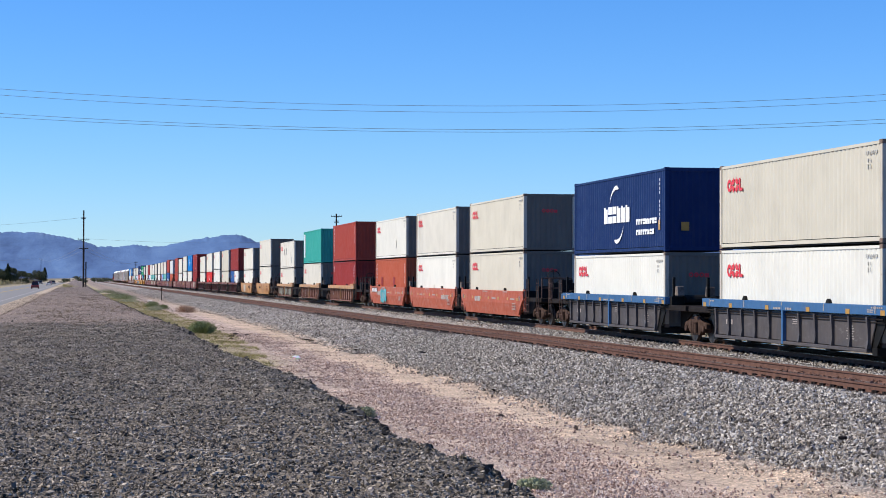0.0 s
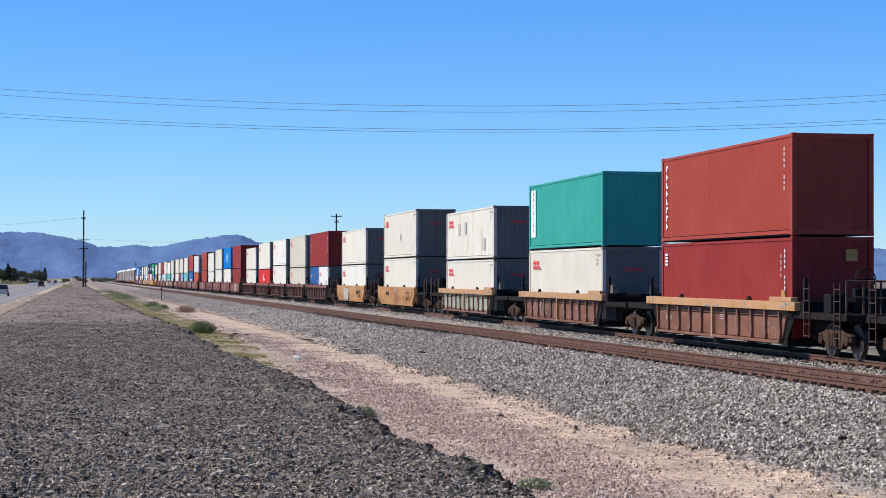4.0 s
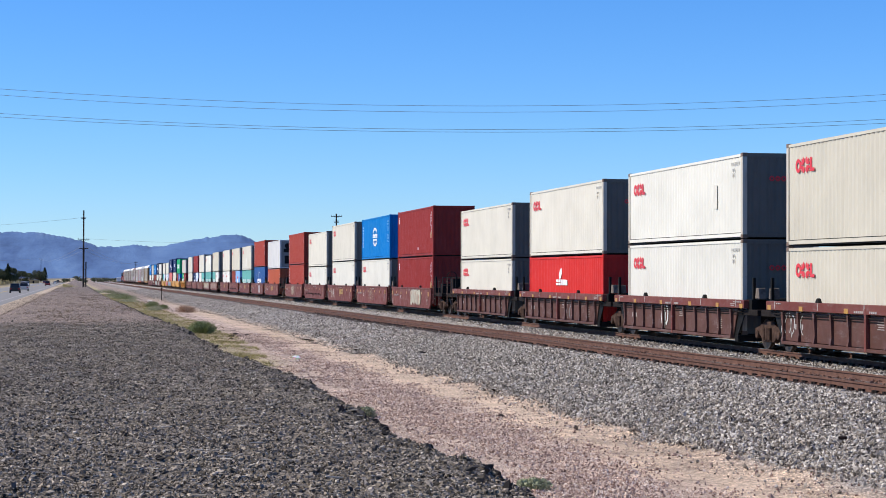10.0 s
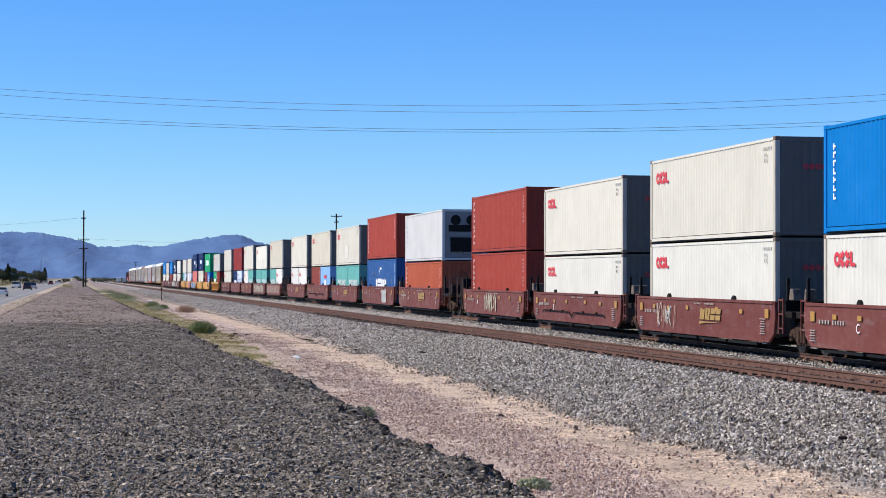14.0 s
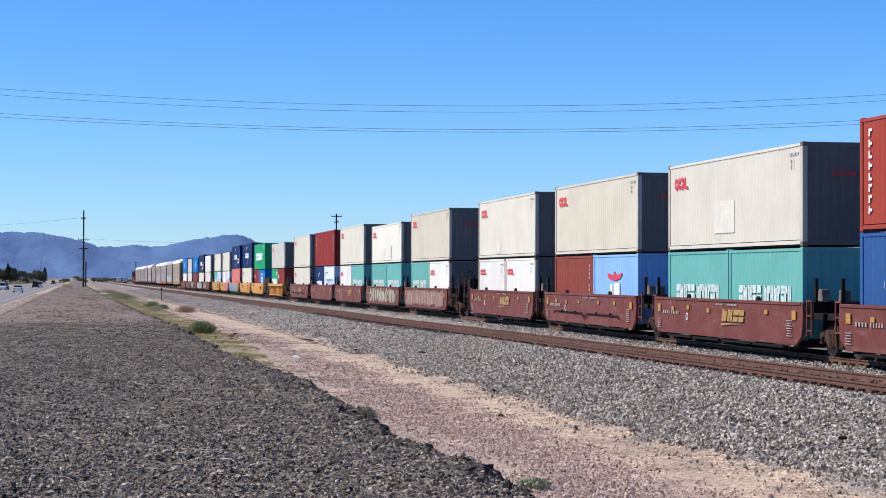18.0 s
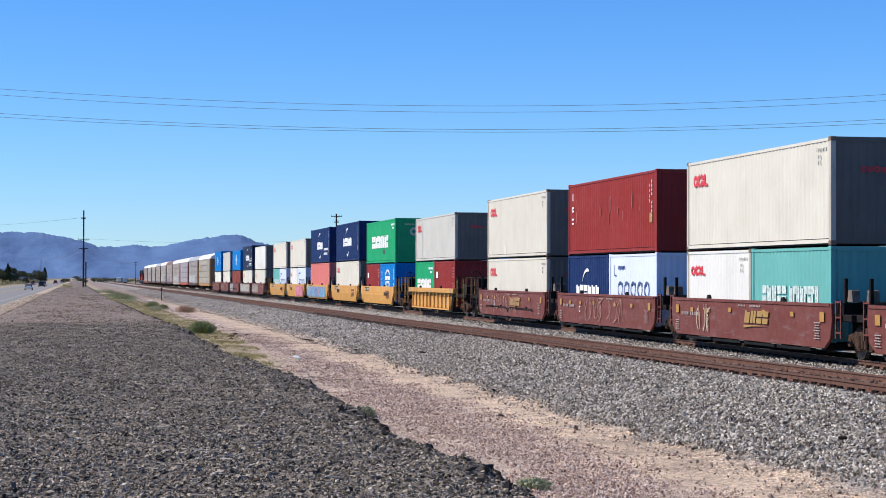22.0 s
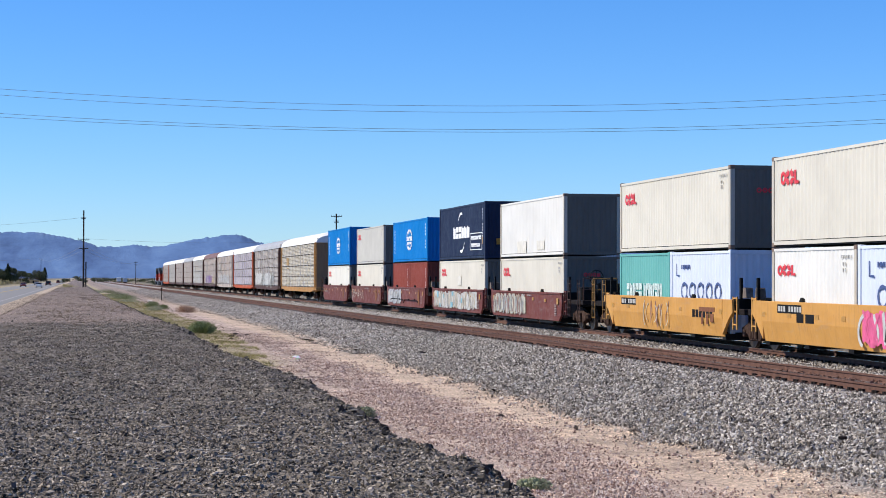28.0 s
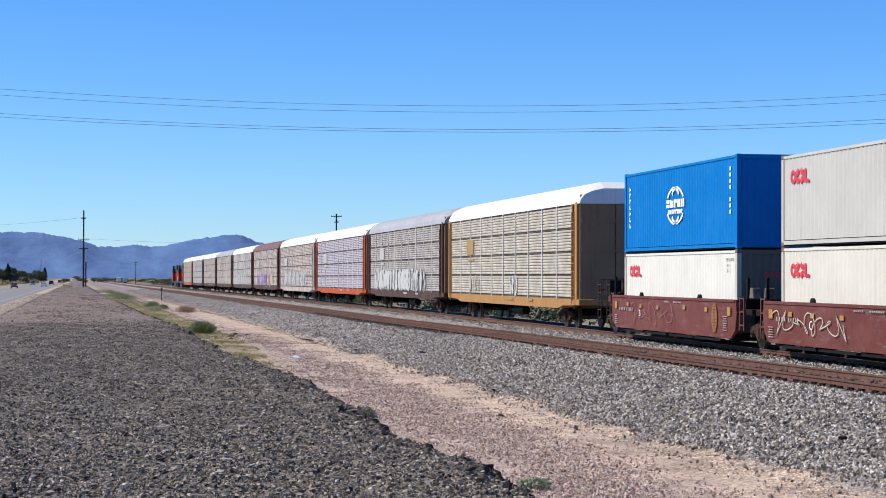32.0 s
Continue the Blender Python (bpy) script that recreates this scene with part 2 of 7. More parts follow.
def wavy(bm, half, z0, z1, pitch, deep, thick=0.03):
    """A corrugated sheet along y, its ribs standing out to -x, with a flat back."""
    n = max(2, round(2 * half / pitch))
    step = 2 * half / n
    line = []
    for i in range(n):
        y = -half + i * step
        line += [(y, deep), (y + step * 0.12, deep), (y + step * 0.5, 0.0), (y + step * 0.62, 0.0)]
    line.append((half, deep))
    lo, hi = [bm.verts.new((d, y, z0)) for y, d in line], [bm.verts.new((d, y, z1)) for y, d in line]
    for i in range(len(line) - 1):
        bm.faces.new((lo[i], lo[i + 1], hi[i + 1], hi[i]))
    back = [bm.verts.new((deep + thick, y, z)) for y, z in ((-half, z0), (half, z0), (half, z1), (-half, z1))]
    bm.faces.new(back)
    bm.faces.new([back[3]] + hi + [back[2]])
    bm.faces.new([back[1]] + lo[::-1] + [back[0]])




def bars(key, rects, d=0.006):
    """Flat painted marks on a side: rectangles (y, z, width, height) in the plane x = 0, facing -x."""
    def build(bm):
        for y, z, w, h in rects:
            box(bm, -d, 0.002, y - w / 2, y + w / 2, z - h / 2, z + h / 2)
    return shape(("marking", key), build)


def letters(n, y, z, w, h, seed):
    """A row of plain blocks of the size of a word, some of them cut by a slit or notched."""
    r = random.Random(seed)
    out, step = [], w / n
    for i in range(n):
        c, s = y - w / 2 + step * (i + 0.5), step * 0.86
        k = r.randint(0, 3)
        if k == 0:
            out += [(c + s * 0.22, z, s * 0.56, h), (c - s * 0.28, z + h * 0.28, s * 0.42, h * 0.44)]
        elif k == 1:
            out += [(c, z + h * 0.27, s, h * 0.46), (c, z - h * 0.29, s, h * 0.42)]
        elif k == 2:
            out += [(c + s * 0.27, z, s * 0.46, h), (c - s * 0.27, z, s * 0.42, h)]
        else:
            out += [(c + s * 0.30, z, s * 0.40, h), (c - s * 0.20, z - h * 0.06, s * 0.56, h * 0.88)]
    return out


def broken_rings(bm, n, y, z, w, h, stroke):
    """A row of thin rings of the size of a word."""
    for i in range(n):
        c, ry, rz = y + w / 2 - w / n * (i + 0.5), w / n * 0.40, h / 2
        a0, a1 = 0.0, 2 * math.pi
        for k in range(12):
            a, b = a0 + (a1 - a0) * k / 12, a0 + (a1 - a0) * (k + 1) / 12
            bm.faces.new([bm.verts.new((-0.006, c - q * ry * math.cos(t), z + q * rz * math.sin(t))) for q, t in ((1, a), (1, b), (1 - stroke, b), (1 - stroke, a))])


def disc_mark(key, y, z, r, inner=0.0):
    def build(bm):
        n = 20
        for a, b in ((i, i + 1) for i in range(n)):
            a, b = 2 * math.pi * a / n, 2 * math.pi * b / n
            v = [bm.verts.new((-0.006, y + q * math.cos(c), z + q * math.sin(c))) for q, c in ((r, a), (r, b), (inner, b), (inner, a))]
            bm.faces.new(v if inner else v[:3])
    return shape(("disc", key), build)


def oval_mark():
    """A worn upright oval with a lattice of gaps."""
    def build(bm):
        for k in range(9):
            z = -0.40 + 0.10 * k
            half = 0.27 * math.sqrt(max(0.0, 1 - (z / 0.46) ** 2))
            for q in (-1, 1):
                box(bm, -0.006, 0.002, min(q * 0.02, q * half), max(q * 0.02, q * half), z - 0.042, z + 0.042)
    return shape(("oval",), build)


def globe_mesh(bm, h):
    """A round mark: a broken ring, two meridians and two words across it."""
    def arc(ry, rz, a0, a1, w):
        n = 10
        for k in range(n):
            a, b = a0 + (a1 - a0) * k / n, a0 + (a1 - a0) * (k + 1) / n
            bm.faces.new([bm.verts.new((-0.006, ry * q * math.cos(c), h + 0.8 * rz * q * math.sin(c))) for q, c in ((1, a), (1, b), (1 - w, b), (1 - w, a))])
    for a0, a1 in ((0.45, 1.45), (1.7, 2.7), (3.6, 4.6), (4.85, 5.85)):
        arc(1.0, 0.82, a0, a1, 0.13)
    for a0, a1 in ((0.7, 1.5), (1.65, 2.45), (3.85, 4.6), (4.85, 5.6)):
        arc(0.52, 0.80, a0, a1, 0.2)
    for y, z, w, d in letters(5, 0, 0.07, 2.0, 0.27, 5) + letters(8, 0, -0.21, 1.6, 0.15, 6):
        box(bm, -0.007, 0.002, y - w / 2, y + w / 2, h + z - d / 2, h + z + d / 2)


def swoosh(bm, y, z, s, head):
    """A tapered leaf-like mark that rises towards -y; head: 1 with its thick end on top, -1 at the foot."""
    n, up, lo = 10, [], []
    for i in range(n):
        t = i / (n - 1)
        q = t if head > 0 else 1 - t
        yy = y - head * s * (0.50 * math.sin((t - 0.5) * 2.4) + 0.10 * (t * t - 0.3))
        zz = z + head * s * (0.46 * (t - 0.5) + 0.20 * math.sin(math.pi * t))
        w = s * 0.125 * t ** 1.2 * min(1.0, (1 - t) * 4 + 0.25) + 0.006
        up.append(bm.verts.new((-0.006, yy + w * 0.7, zz + w * 0.7)))
        lo.append(bm.verts.new((-0.006, yy - w * 0.7, zz - w * 0.7)))
    for i in range(n - 1):
        bm.faces.new((up[i], up[i + 1], lo[i + 1], lo[i]))


def petals(bm, y, z, s):
    """A ring, a broad four-petalled flower and an angled block beside it."""
    n = 18
    for i in range(n):
        a, b = 2 * math.pi * i / n, 2 * math.pi * (i + 1) / n
        bm.faces.new([bm.verts.new((-0.006, y + 0.48 + 0.20 * q * math.cos(c), z + s * 0.42 * q * math.sin(c))) for q, c in ((1, a), (1, b), (0.46, b), (0.46, a))])
    for a in (0.75, 2.39, 3.89, 5.53):
        for side in (-0.5, 0.0, 0.5):
            c, k = math.cos(a + side * 0.8), math.sin(a + side * 0.8)
            p = [(0.09, 0.0), (0.25, 0.075), (0.40, 0.0), (0.25, -0.075)]
            bm.faces.new([bm.verts.new((-0.006 - 0.001 * (side + 1), y - 0.02 + (u * c - v * k), z + (u * k + v * c) * s * 1.45)) for u, v in p])
    box(bm, -0.006, 0.002, y - 0.50, y - 0.37, z - s * 0.42, z + s * 0.42)
    box(bm, -0.006, 0.002, y - 0.68, y - 0.50, z - s * 0.42, z - s * 0.22)


def end_word(bm, z):
    """A short row of rings and bars, as on the ends of the white containers."""
    for c, inner in ((0.29, 0.45), (0.10, 0.3), (-0.09, 0.45)):
        for i in range(12):
            a, b = 2 * math.pi * i / 12, 2 * math.pi * (i + 1) / 12
            bm.faces.new([bm.verts.new((-0.006, c + 0.085 * q * math.cos(k), z + 0.085 * q * math.sin(k))) for q, k in ((1, a), (1, b), (inner, b), (inner, a))])
    box(bm, -0.006, 0.002, -0.35, -0.20, z - 0.085, z + 0.05)


def container(upper_label, paint_mat, length, high, end="wall", marks="", seed=0, group="shipping containers on the train"):
    """A steel shipping container; y along it, its far end at +y, standing on z = 0."""
    hy = length / 2
    box_ob = thing("shipping_container", upper_label, "container", group)
    r = random.Random(seed)
    L = round(length, 2)
    end_mat = ENDSHADE if paint_mat in (WHITE, BRIGHT, SNOW, GREYC, RUSTYW, BEIGE) else paint_mat

    def side(bm):
        # Gap left above the bottom rail: black behind it draws the seam's shade
        wavy(bm, hy - 0.15, 0.183, high - 0.115, 0.279, 0.026)
    me = shape(("side_wall", L, high), side)
    put("side_wall", me, paint_mat, box_ob, pose(-HALF_W + 0.012, 0, 0))
    put("side_wall", me, paint_mat, box_ob, pose(HALF_W - 0.012, 0, 0, 0, 0, 180))

    def endwall(bm):
        wavy(bm, HALF_W - 0.14, 0.17, high - 0.12, 0.25, 0.036)

    def door(bm):
        box(bm, 0.03, 0.08, 0.012, HALF_W - 0.14, 0.17, high - 0.12)
        for k in range(5):
            z = 0.17 + (high - 0.29) * (k + 0.5) / 5
            box(bm, 0.015, 0.03, 0.06, HALF_W - 0.2, z - 0.16, z + 0.16)

    def lock(bm):
        rod(bm, (0, 0, 0.06), (0, 0, high - 0.05), 0.017, 8)
        for z in (0.12, 0.9, 1.7, high - 0.18):
            box(bm, -0.012, 0.02, -0.05, 0.05, z - 0.035, z + 0.035)
        box(bm, -0.03, -0.01, -0.015, 0.33, 1.08, 1.12)
    for y_sign, kind in ((-1, end), (1, "door" if end == "wall" else "wall")):
        base = pose(0, -hy + 0.01, 0, 0, 0, 90) if y_sign < 0 else pose(0, hy - 0.01, 0, 0, 0, -90)
        if kind == "wall":
            put("end_wall", shape(("end_wall", high), endwall), end_mat, box_ob, base, "dark grey end wall with shade in its paint" if end_mat is ENDSHADE else "")
        elif kind == "door":
            for s in (1, -1):
                dm = base @ (pose(0, 0, 0) if s > 0 else Matrix.Diagonal((1, -1, 1, 1)))
                d = put("door", shape(("door", high), door), end_mat, box_ob, dm)
                for yy in (0.28, 0.82):
                    put("lock_rod", shape(("lock_rod", high), lock), CASTING, d, pose(0, yy, 0), "galvanised locking rod")
        else:
            reefer_end(box_ob, base, high)

    def roof(bm):
        n = int(length / 0.55)
        line = [(-hy + 0.05, high - 0.06), (-hy + 0.05, high - 0.034)]
        for i in range(n):
            y = -hy + 0.3 + i * (length - 0.6) / (n - 1)
            line += [(y - 0.10, high - 0.034), (y - 0.08, high - 0.026), (y + 0.08, high - 0.026), (y + 0.10, high - 0.034)]
        prism(bm, line + [(hy - 0.05, high - 0.034), (hy - 0.05, high - 0.06)], "x", -HALF_W + 0.05, HALF_W - 0.05)
    put("roof", shape(("roof", L, high), roof), paint_mat, box_ob)

    def floor(bm):
        box(bm, -HALF_W + 0.055, HALF_W - 0.055, -hy + 0.05, hy - 0.05, 0.012, 0.23)
    put("underframe", shape(("underframe", L), floor), DARK, box_ob)

    def side_rails(z0, z1, w):
        def build(bm):
            box(bm, 0, w, -hy + 0.16, hy - 0.16, z0, z1)
        return build
    for name, z0, z1 in (("bottom_rail", 0.055, 0.16), ("top_rail", high - 0.11, high - 0.03)):
        me = shape((name, L, high), side_rails(z0, z1, 0.06))
        put(name, me, paint_mat, box_ob, pose(-HALF_W + 0.002, 0, 0))
        put(name, me, paint_mat, box_ob, pose(HALF_W - 0.002, 0, 0, 0, 0, 180))

    def end_beam(bm):
        box(bm, -HALF_W + 0.16, HALF_W - 0.16, 0, 0.07, 0, 0.13)
    for z, name in ((0.04, "end_sill"), (high - 0.14, "end_header")):
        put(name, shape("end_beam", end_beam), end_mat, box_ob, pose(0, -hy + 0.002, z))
        put(name, shape("end_beam", end_beam), paint_mat, box_ob, pose(0, hy - 0.002, z, 0, 0, 180))

    def post(bm):
        prism(bm, [(0, 0), (0.15, 0), (0.15, 0.05), (0.05, 0.16), (0, 0.16)], "z", 0.12, high - 0.12)

    def corner(bm):
        box(bm, -0.004, 0.162, -0.004, 0.178, 0, 0.118)
    for sx in (-1, 1):
        for sy in (-1, 1):
            flip = pose(sx * HALF_W, sy * hy, 0) @ Matrix.Diagonal((-sx, -sy, 1, 1))
            put("corner_post", shape(("corner_post", high), post, 0.008), EDGEWHITE if end_mat is ENDSHADE else paint_mat, box_ob, flip)
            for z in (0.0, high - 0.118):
                put("corner_casting", shape("corner_casting", corner, 0.012), RUSTCAST if end_mat is ENDSHADE else paint_mat, box_ob, flip @ pose(0, 0, z))
    markings(box_ob, marks, hy, high, r, end)
    return box_ob


def reefer_end(box_ob, base, high):
    def unit(bm):
        box(bm, 0.02, 0.10, -1.05, 1.05, 0.2, high - 0.16)
        box(bm, -0.02, 0.03, -1.0, 1.0, 1.35, 1.62)
        for y in (-0.45, 0.45):
            rod(bm, (-0.03, y, high - 0.62), (0.03, y, high - 0.62), 0.36, 18)
        box(bm, -0.03, 0.03, -0.95, 0.0, 0.35, 1.2)
        box(bm, -0.02, 0.03, 0.1, 0.95, 0.45, 1.1)
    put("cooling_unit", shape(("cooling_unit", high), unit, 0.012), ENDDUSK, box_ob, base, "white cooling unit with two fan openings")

    def black(bm):
        box(bm, -0.05, 0.02, -0.8, 0.85, 1.64, 2.0)
        box(bm, -0.045, 0.03, -0.5, 0.75, 0.5, 1.3)
        for y in (-0.45, 0.45):
            rod(bm, (-0.045, y, high - 0.62), (-0.02, y, high - 0.62), 0.29, 16)
    put("grille", shape(("grille", high), black), DARK, box_ob, base, "black grille and fan guards")


def markings(box_ob, marks, hy, high, r, end):
    """Painted marks on the long side that faces the road, and on the end that faces back down the line."""
    x = -HALF_W - 0.001

    def add(name, key, rects, ink, label=""):
        put(name, bars(key, rects), ink, box_ob, pose(x, 0, 0), label)

    def add_end(key, rects, ink, label="", deep=0.0):
        put("end_marking", bars(key, rects), ink, box_ob, pose(0, -hy - 0.001 - deep, 0, 0, 0, 90), label)
    H, L = high, round(hy, 2)
    if marks in ("red", "redold", "red20"):
        y, z, s = hy - (1.40 if hy > 4 else 1.15), high * 0.75 if high < 2.7 else high * 0.77, 0.46 if hy > 4 else 0.35
        put("logo", shape(("petals", L, H), lambda bm: petals(bm, y, z, s)), INK_RED, box_ob, pose(x, 0, 0), "red painted emblem")
        add("serial_number", ("serial", L, H), [(-hy + 0.98 - 0.11 * i, z + 0.35, 0.055, 0.085) for i in range(7)] + [(-hy + 0.72, z + 0.16, 0.05, 0.09), (-hy + 0.86, z + 0.16, 0.05, 0.09), (-hy + 0.72, z + 0.0, 0.04, 0.12), (-hy + 0.86, z + 0.0, 0.04, 0.12)], INK_GREY, "small grey lettering")
        if hy > 4:
            put("end_marking", shape(("end_word", H), lambda bm: end_word(bm, high * 0.70)), INK_RED, box_ob, pose(0, -hy - 0.005, 0, 0, 0, 90), "red emblem")
    elif marks == "stack":
        add("serial_number", ("stack", L, H), [(hy - 0.6, high * 0.86 - 0.11 * k, 0.30 - 0.05 * (k % 2), 0.07) for k in range(4)] + [(-1.2, high * 0.16, 0.22, 0.16)], INK_WHITE, "small white label")
        add("code", ("code", L, H), [(-hy + 0.55, high - 0.40 - 0.15 * i, 0.06, 0.10) for i in range(9) if i != 4] + [(-hy + 0.85, high - 0.55 - 0.18 * i, 0.04, 0.12) for i in range(4)], INK_WHITE)
        add("label", ("reflabel", L, H), [(-hy + 0.66, high * 0.42, 0.32, 0.34)], REFLECT, "yellow label")
        add_end(("stack_end", H), [(-0.55, high * 0.82, 0.34, 0.34)], REFLECT, "yellow label", 0.004)
    elif marks == "tex":
        add("serial_number", ("tex", L, H), [(hy - 0.75, high - 0.55, 0.10, 0.30), (hy - 0.75, high - 0.98, 0.30, 0.08), (hy - 0.75, high - 1.12, 0.30, 0.08), (hy - 0.64, high - 1.05, 0.08, 0.2), (hy - 0.75, high - 1.45, 0.30, 0.07), (hy - 0.75, high - 1.62, 0.30, 0.07)], INK_WHITE, "white upright lettering")
        add("code", ("code", L, H), [(-hy + 0.55, high - 0.40 - 0.15 * i, 0.06, 0.10) for i in range(9) if i != 4] + [(-hy + 0.85, high - 0.55 - 0.18 * i, 0.04, 0.12) for i in range(4)], INK_WHITE)
        add("label", ("reflabel", L, H), [(-hy + 0.75, high * 0.5, 0.4, 0.36)], REFLECT, "yellow label")
        add_end(("tex_end", H), [(-0.62, high * 0.84, 0.07, 0.30), (-0.40, high * 0.82, 0.22, 0.2), (-0.10, high * 0.82, 0.22, 0.2)], INK_WHITE, "white lettering", 0.004)
    elif marks == "upright":
        add("serial_number", ("upright", L, H), letters_up(hy - 0.6, high - 0.4, 8, 0.28, 0.24), INK_WHITE, "white upright lettering")
        add("code", ("code2", L, H), [(-hy + 0.6, high - 0.42 - 0.16 * i, 0.06, 0.10) for i in range(8) if i != 4], INK_WHITE)
    elif marks == "wordup":
        add("lettering", ("wordup", L, H), [(hy - 0.85, high * 0.55, 0.8, high * 0.72)], INK_WHITE, "white panel")
        add("serial_number", ("wordup2", L, H), letters_up(hy - 0.85, high * 0.85, 7, 0.27, 0.25), INK_BLUE, "dark upright lettering")
    elif marks == "globe":
        put("logo", shape(("globe", L, H), lambda bm: globe_mesh(bm, high * 0.53 if hy > 4 else high * 0.60)), INK_WHITE, box_ob, pose(x, 0, 0), "white round globe emblem")
        add("serial_number", ("globe2", L, H), letters_up(hy - 0.7, high - 0.6, 7, 0.22, 0.21), INK_WHITE, "white upright lettering")
        add("code", ("code3", L, H), [(-hy + 0.6, high - 0.42 - 0.19 * i, 0.12, 0.12) for i in range(8) if i != 4], INK_WHITE)
    elif marks in ("swoosh", "swooshtag", "swooshbox", "swoosh20", "swooshlow"):
        c, z = (-0.1, high * 0.5) if hy > 4 and marks != "swooshlow" else (0.0, high * 0.44)
        s = 1.0 if hy > 4 else 0.85
        wide = 3.5 if hy < 4 or marks == "swooshtag" else 4.4

        def build(bm):
            swoosh(bm, c + 0.35 * s, z + 0.72 * s, 1.15 * s, 1)
            if hy > 4 and marks != "swooshlow":
                swoosh(bm, c - 0.35 * s, z - 0.72 * s, 1.15 * s, -1)
        put("emblem", shape(("swoosh", marks, L, H), build), INK_WHITE, box_ob, pose(x, 0, 0), "white leaf-like emblem")
        add("lettering", ("swword", marks, L, H), letters(6, c, z, wide, 0.62 * s, 11), INK_WHITE, "white lettering")
        if marks in ("swooshtag", "swooshbox"):
            add("slogan", ("swtag", marks, L, H), letters(9, -hy + 2.2, high * 0.38, 2.5, 0.20, 4) + letters(8, -hy + 2.35, high * 0.25, 2.2, 0.19, 7) + ([(-hy + 2.2, high * 0.46, 2.9, 0.04), (-hy + 2.2, high * 0.17, 2.9, 0.04), (-hy + 0.75, high * 0.315, 0.04, high * 0.29), (-hy + 3.65, high * 0.315, 0.04, high * 0.29)] if marks == "swooshbox" else []), INK_WHITE, "white lettering in two lines")
        if hy > 4:
            add("code", ("code4", L, H), [(-hy + 0.6, high - 0.40 - 0.15 * i, 0.06, 0.10) for i in range(11) if i != 4], INK_WHITE)
            add("label", ("swlab", L, H), [(-hy + 0.66, high * 0.32, 0.22, 0.34)], REFLECT, "yellow label")
            add_end(("sw_end", H), [(0.5, high * 0.3, 0.28, 0.3)], REFLECT, "yellow label", 0.004)
    elif marks == "bigword":
        add("lettering", ("bigword", L, H), letters(9, 0.15 if hy > 4 else 0.1, high * 0.5, 7.0 if hy > 4 else 4.4, 0.82 if hy > 4 else 0.58, 21), INK_WHITE, "large white lettering")
        add("code", ("code5", L, H), [(-hy + 1.6 - 0.2 * i, high - 0.4, 0.13, 0.13) for i in range(7)] + [(-hy + 1.1 - 0.2 * i, high - 0.62, 0.13, 0.13) for i in range(3)], INK_WHITE)
        if hy > 4:
            add("patch", ("darkpatch", L, H), [(-1.5, high * 0.27, 0.8, 0.32)], S_GREY, "dark square patch")
            add_end(("big_end", H), [(-0.55 + 0.11 * i, high * 0.86, 0.06, 0.09) for i in range(11) if i != 4], INK_GREY, "pale code", 0.004)
            put("end_emblem", disc_mark("wheelmark", 0, high * 0.70, 0.27, 0.12), INK_GREY, box_ob, pose(0, -hy - 0.005, 0, 0, 0, 90), "pale round emblem")
    elif marks == "lowword":
        add("lettering", ("lowword", L, H), letters(5, 1.15, high * 0.485, 1.95, 0.50, 33) + letters(8, -1.1, high * 0.485, 2.2, 0.50, 34), INK_WORN, "large worn white lettering")
    elif marks == "bluelow":
        put("lettering", shape(("bluelow", L, H), lambda bm: broken_rings(bm, 5, -0.2, high * 0.49, 4.2, 0.62, 0.30)), INK_BLUE, box_ob, pose(x, 0, 0), "large dark blue lettering")
        add("code", ("bluecode", L, H), [(1.75 - 0.16 * i, high * 0.80, 0.10, 0.14) for i in range(6)] + [(2.3, high * 0.76, 0.06, 0.4), (2.15, high * 0.69, 0.3, 0.05)], INK_BLUE)
    elif marks == "wings":
        def wing(bm):
            for q in (-1, 1):
                prism(bm, [(0.0, high * 0.705), (q * 0.30, high * 0.695), (q * 1.0, high * 0.725), (q * 0.86, high * 0.655), (q * 0.36, high * 0.620), (0.0, high * 0.612)][::q], "x", -0.006, 0.002)
            prism(bm, [(-0.14, high * 0.70), (0.14, high * 0.70), (0.05, high * 0.745), (-0.05, high * 0.745)], "x", -0.007, 0.002)
        put("logo", shape(("wings", L, H), wing), INK_RED, box_ob, pose(x, 0, 0), "red winged emblem")
        add("patch", ("wings2", L, H), [(0.45, high * 0.48, 0.35, 0.42), (-0.30, high * 0.49, 0.75, 0.45)], INK_WHITE, "white patch")
    elif marks == "drop":
        add("logo", ("drop", L, H), [(0.4 + 0.03 * k, high * 0.80 - 0.06 * k, 0.44 * math.sin(math.pi * (k + 0.8) / 9), 0.062) for k in range(8)] + letters(5, 0.3, high * 0.575, 1.9, 0.24, 9), INK_WHITE, "white emblem and lettering")
    elif marks in ("tag", "ytag", "codes"):
        if marks != "codes":
            add("label", (marks, L, H), [(hy - 0.9, high * 0.70, 0.55, 0.36)], INK_WHITE if marks == "tag" else INK_YELLOW, "white label" if marks == "tag" else "yellow label")
        add("code", ("code6", L, H), [(-hy + 0.5, high - 0.42 - 0.16 * i, 0.06, 0.10) for i in range(8) if i != 4], INK_WHITE)
    elif marks == "faintcode":
        add("code", ("code7", L, H), letters_up(hy - 0.8, high - 0.75, 5, 0.3, 0.16), INK_GREY, "faint grey lettering")
    if marks == "redold":
        for y, z, w, h in ((2.6, 1.62, 0.5, 0.62), (1.0, 1.66, 0.55, 0.62), (-3.6, 0.75, 0.75, 0.6)):
            add("patch", ("patch", L, H, y), [(y, z, w, h)], INK_GREY, "grey repair patch")


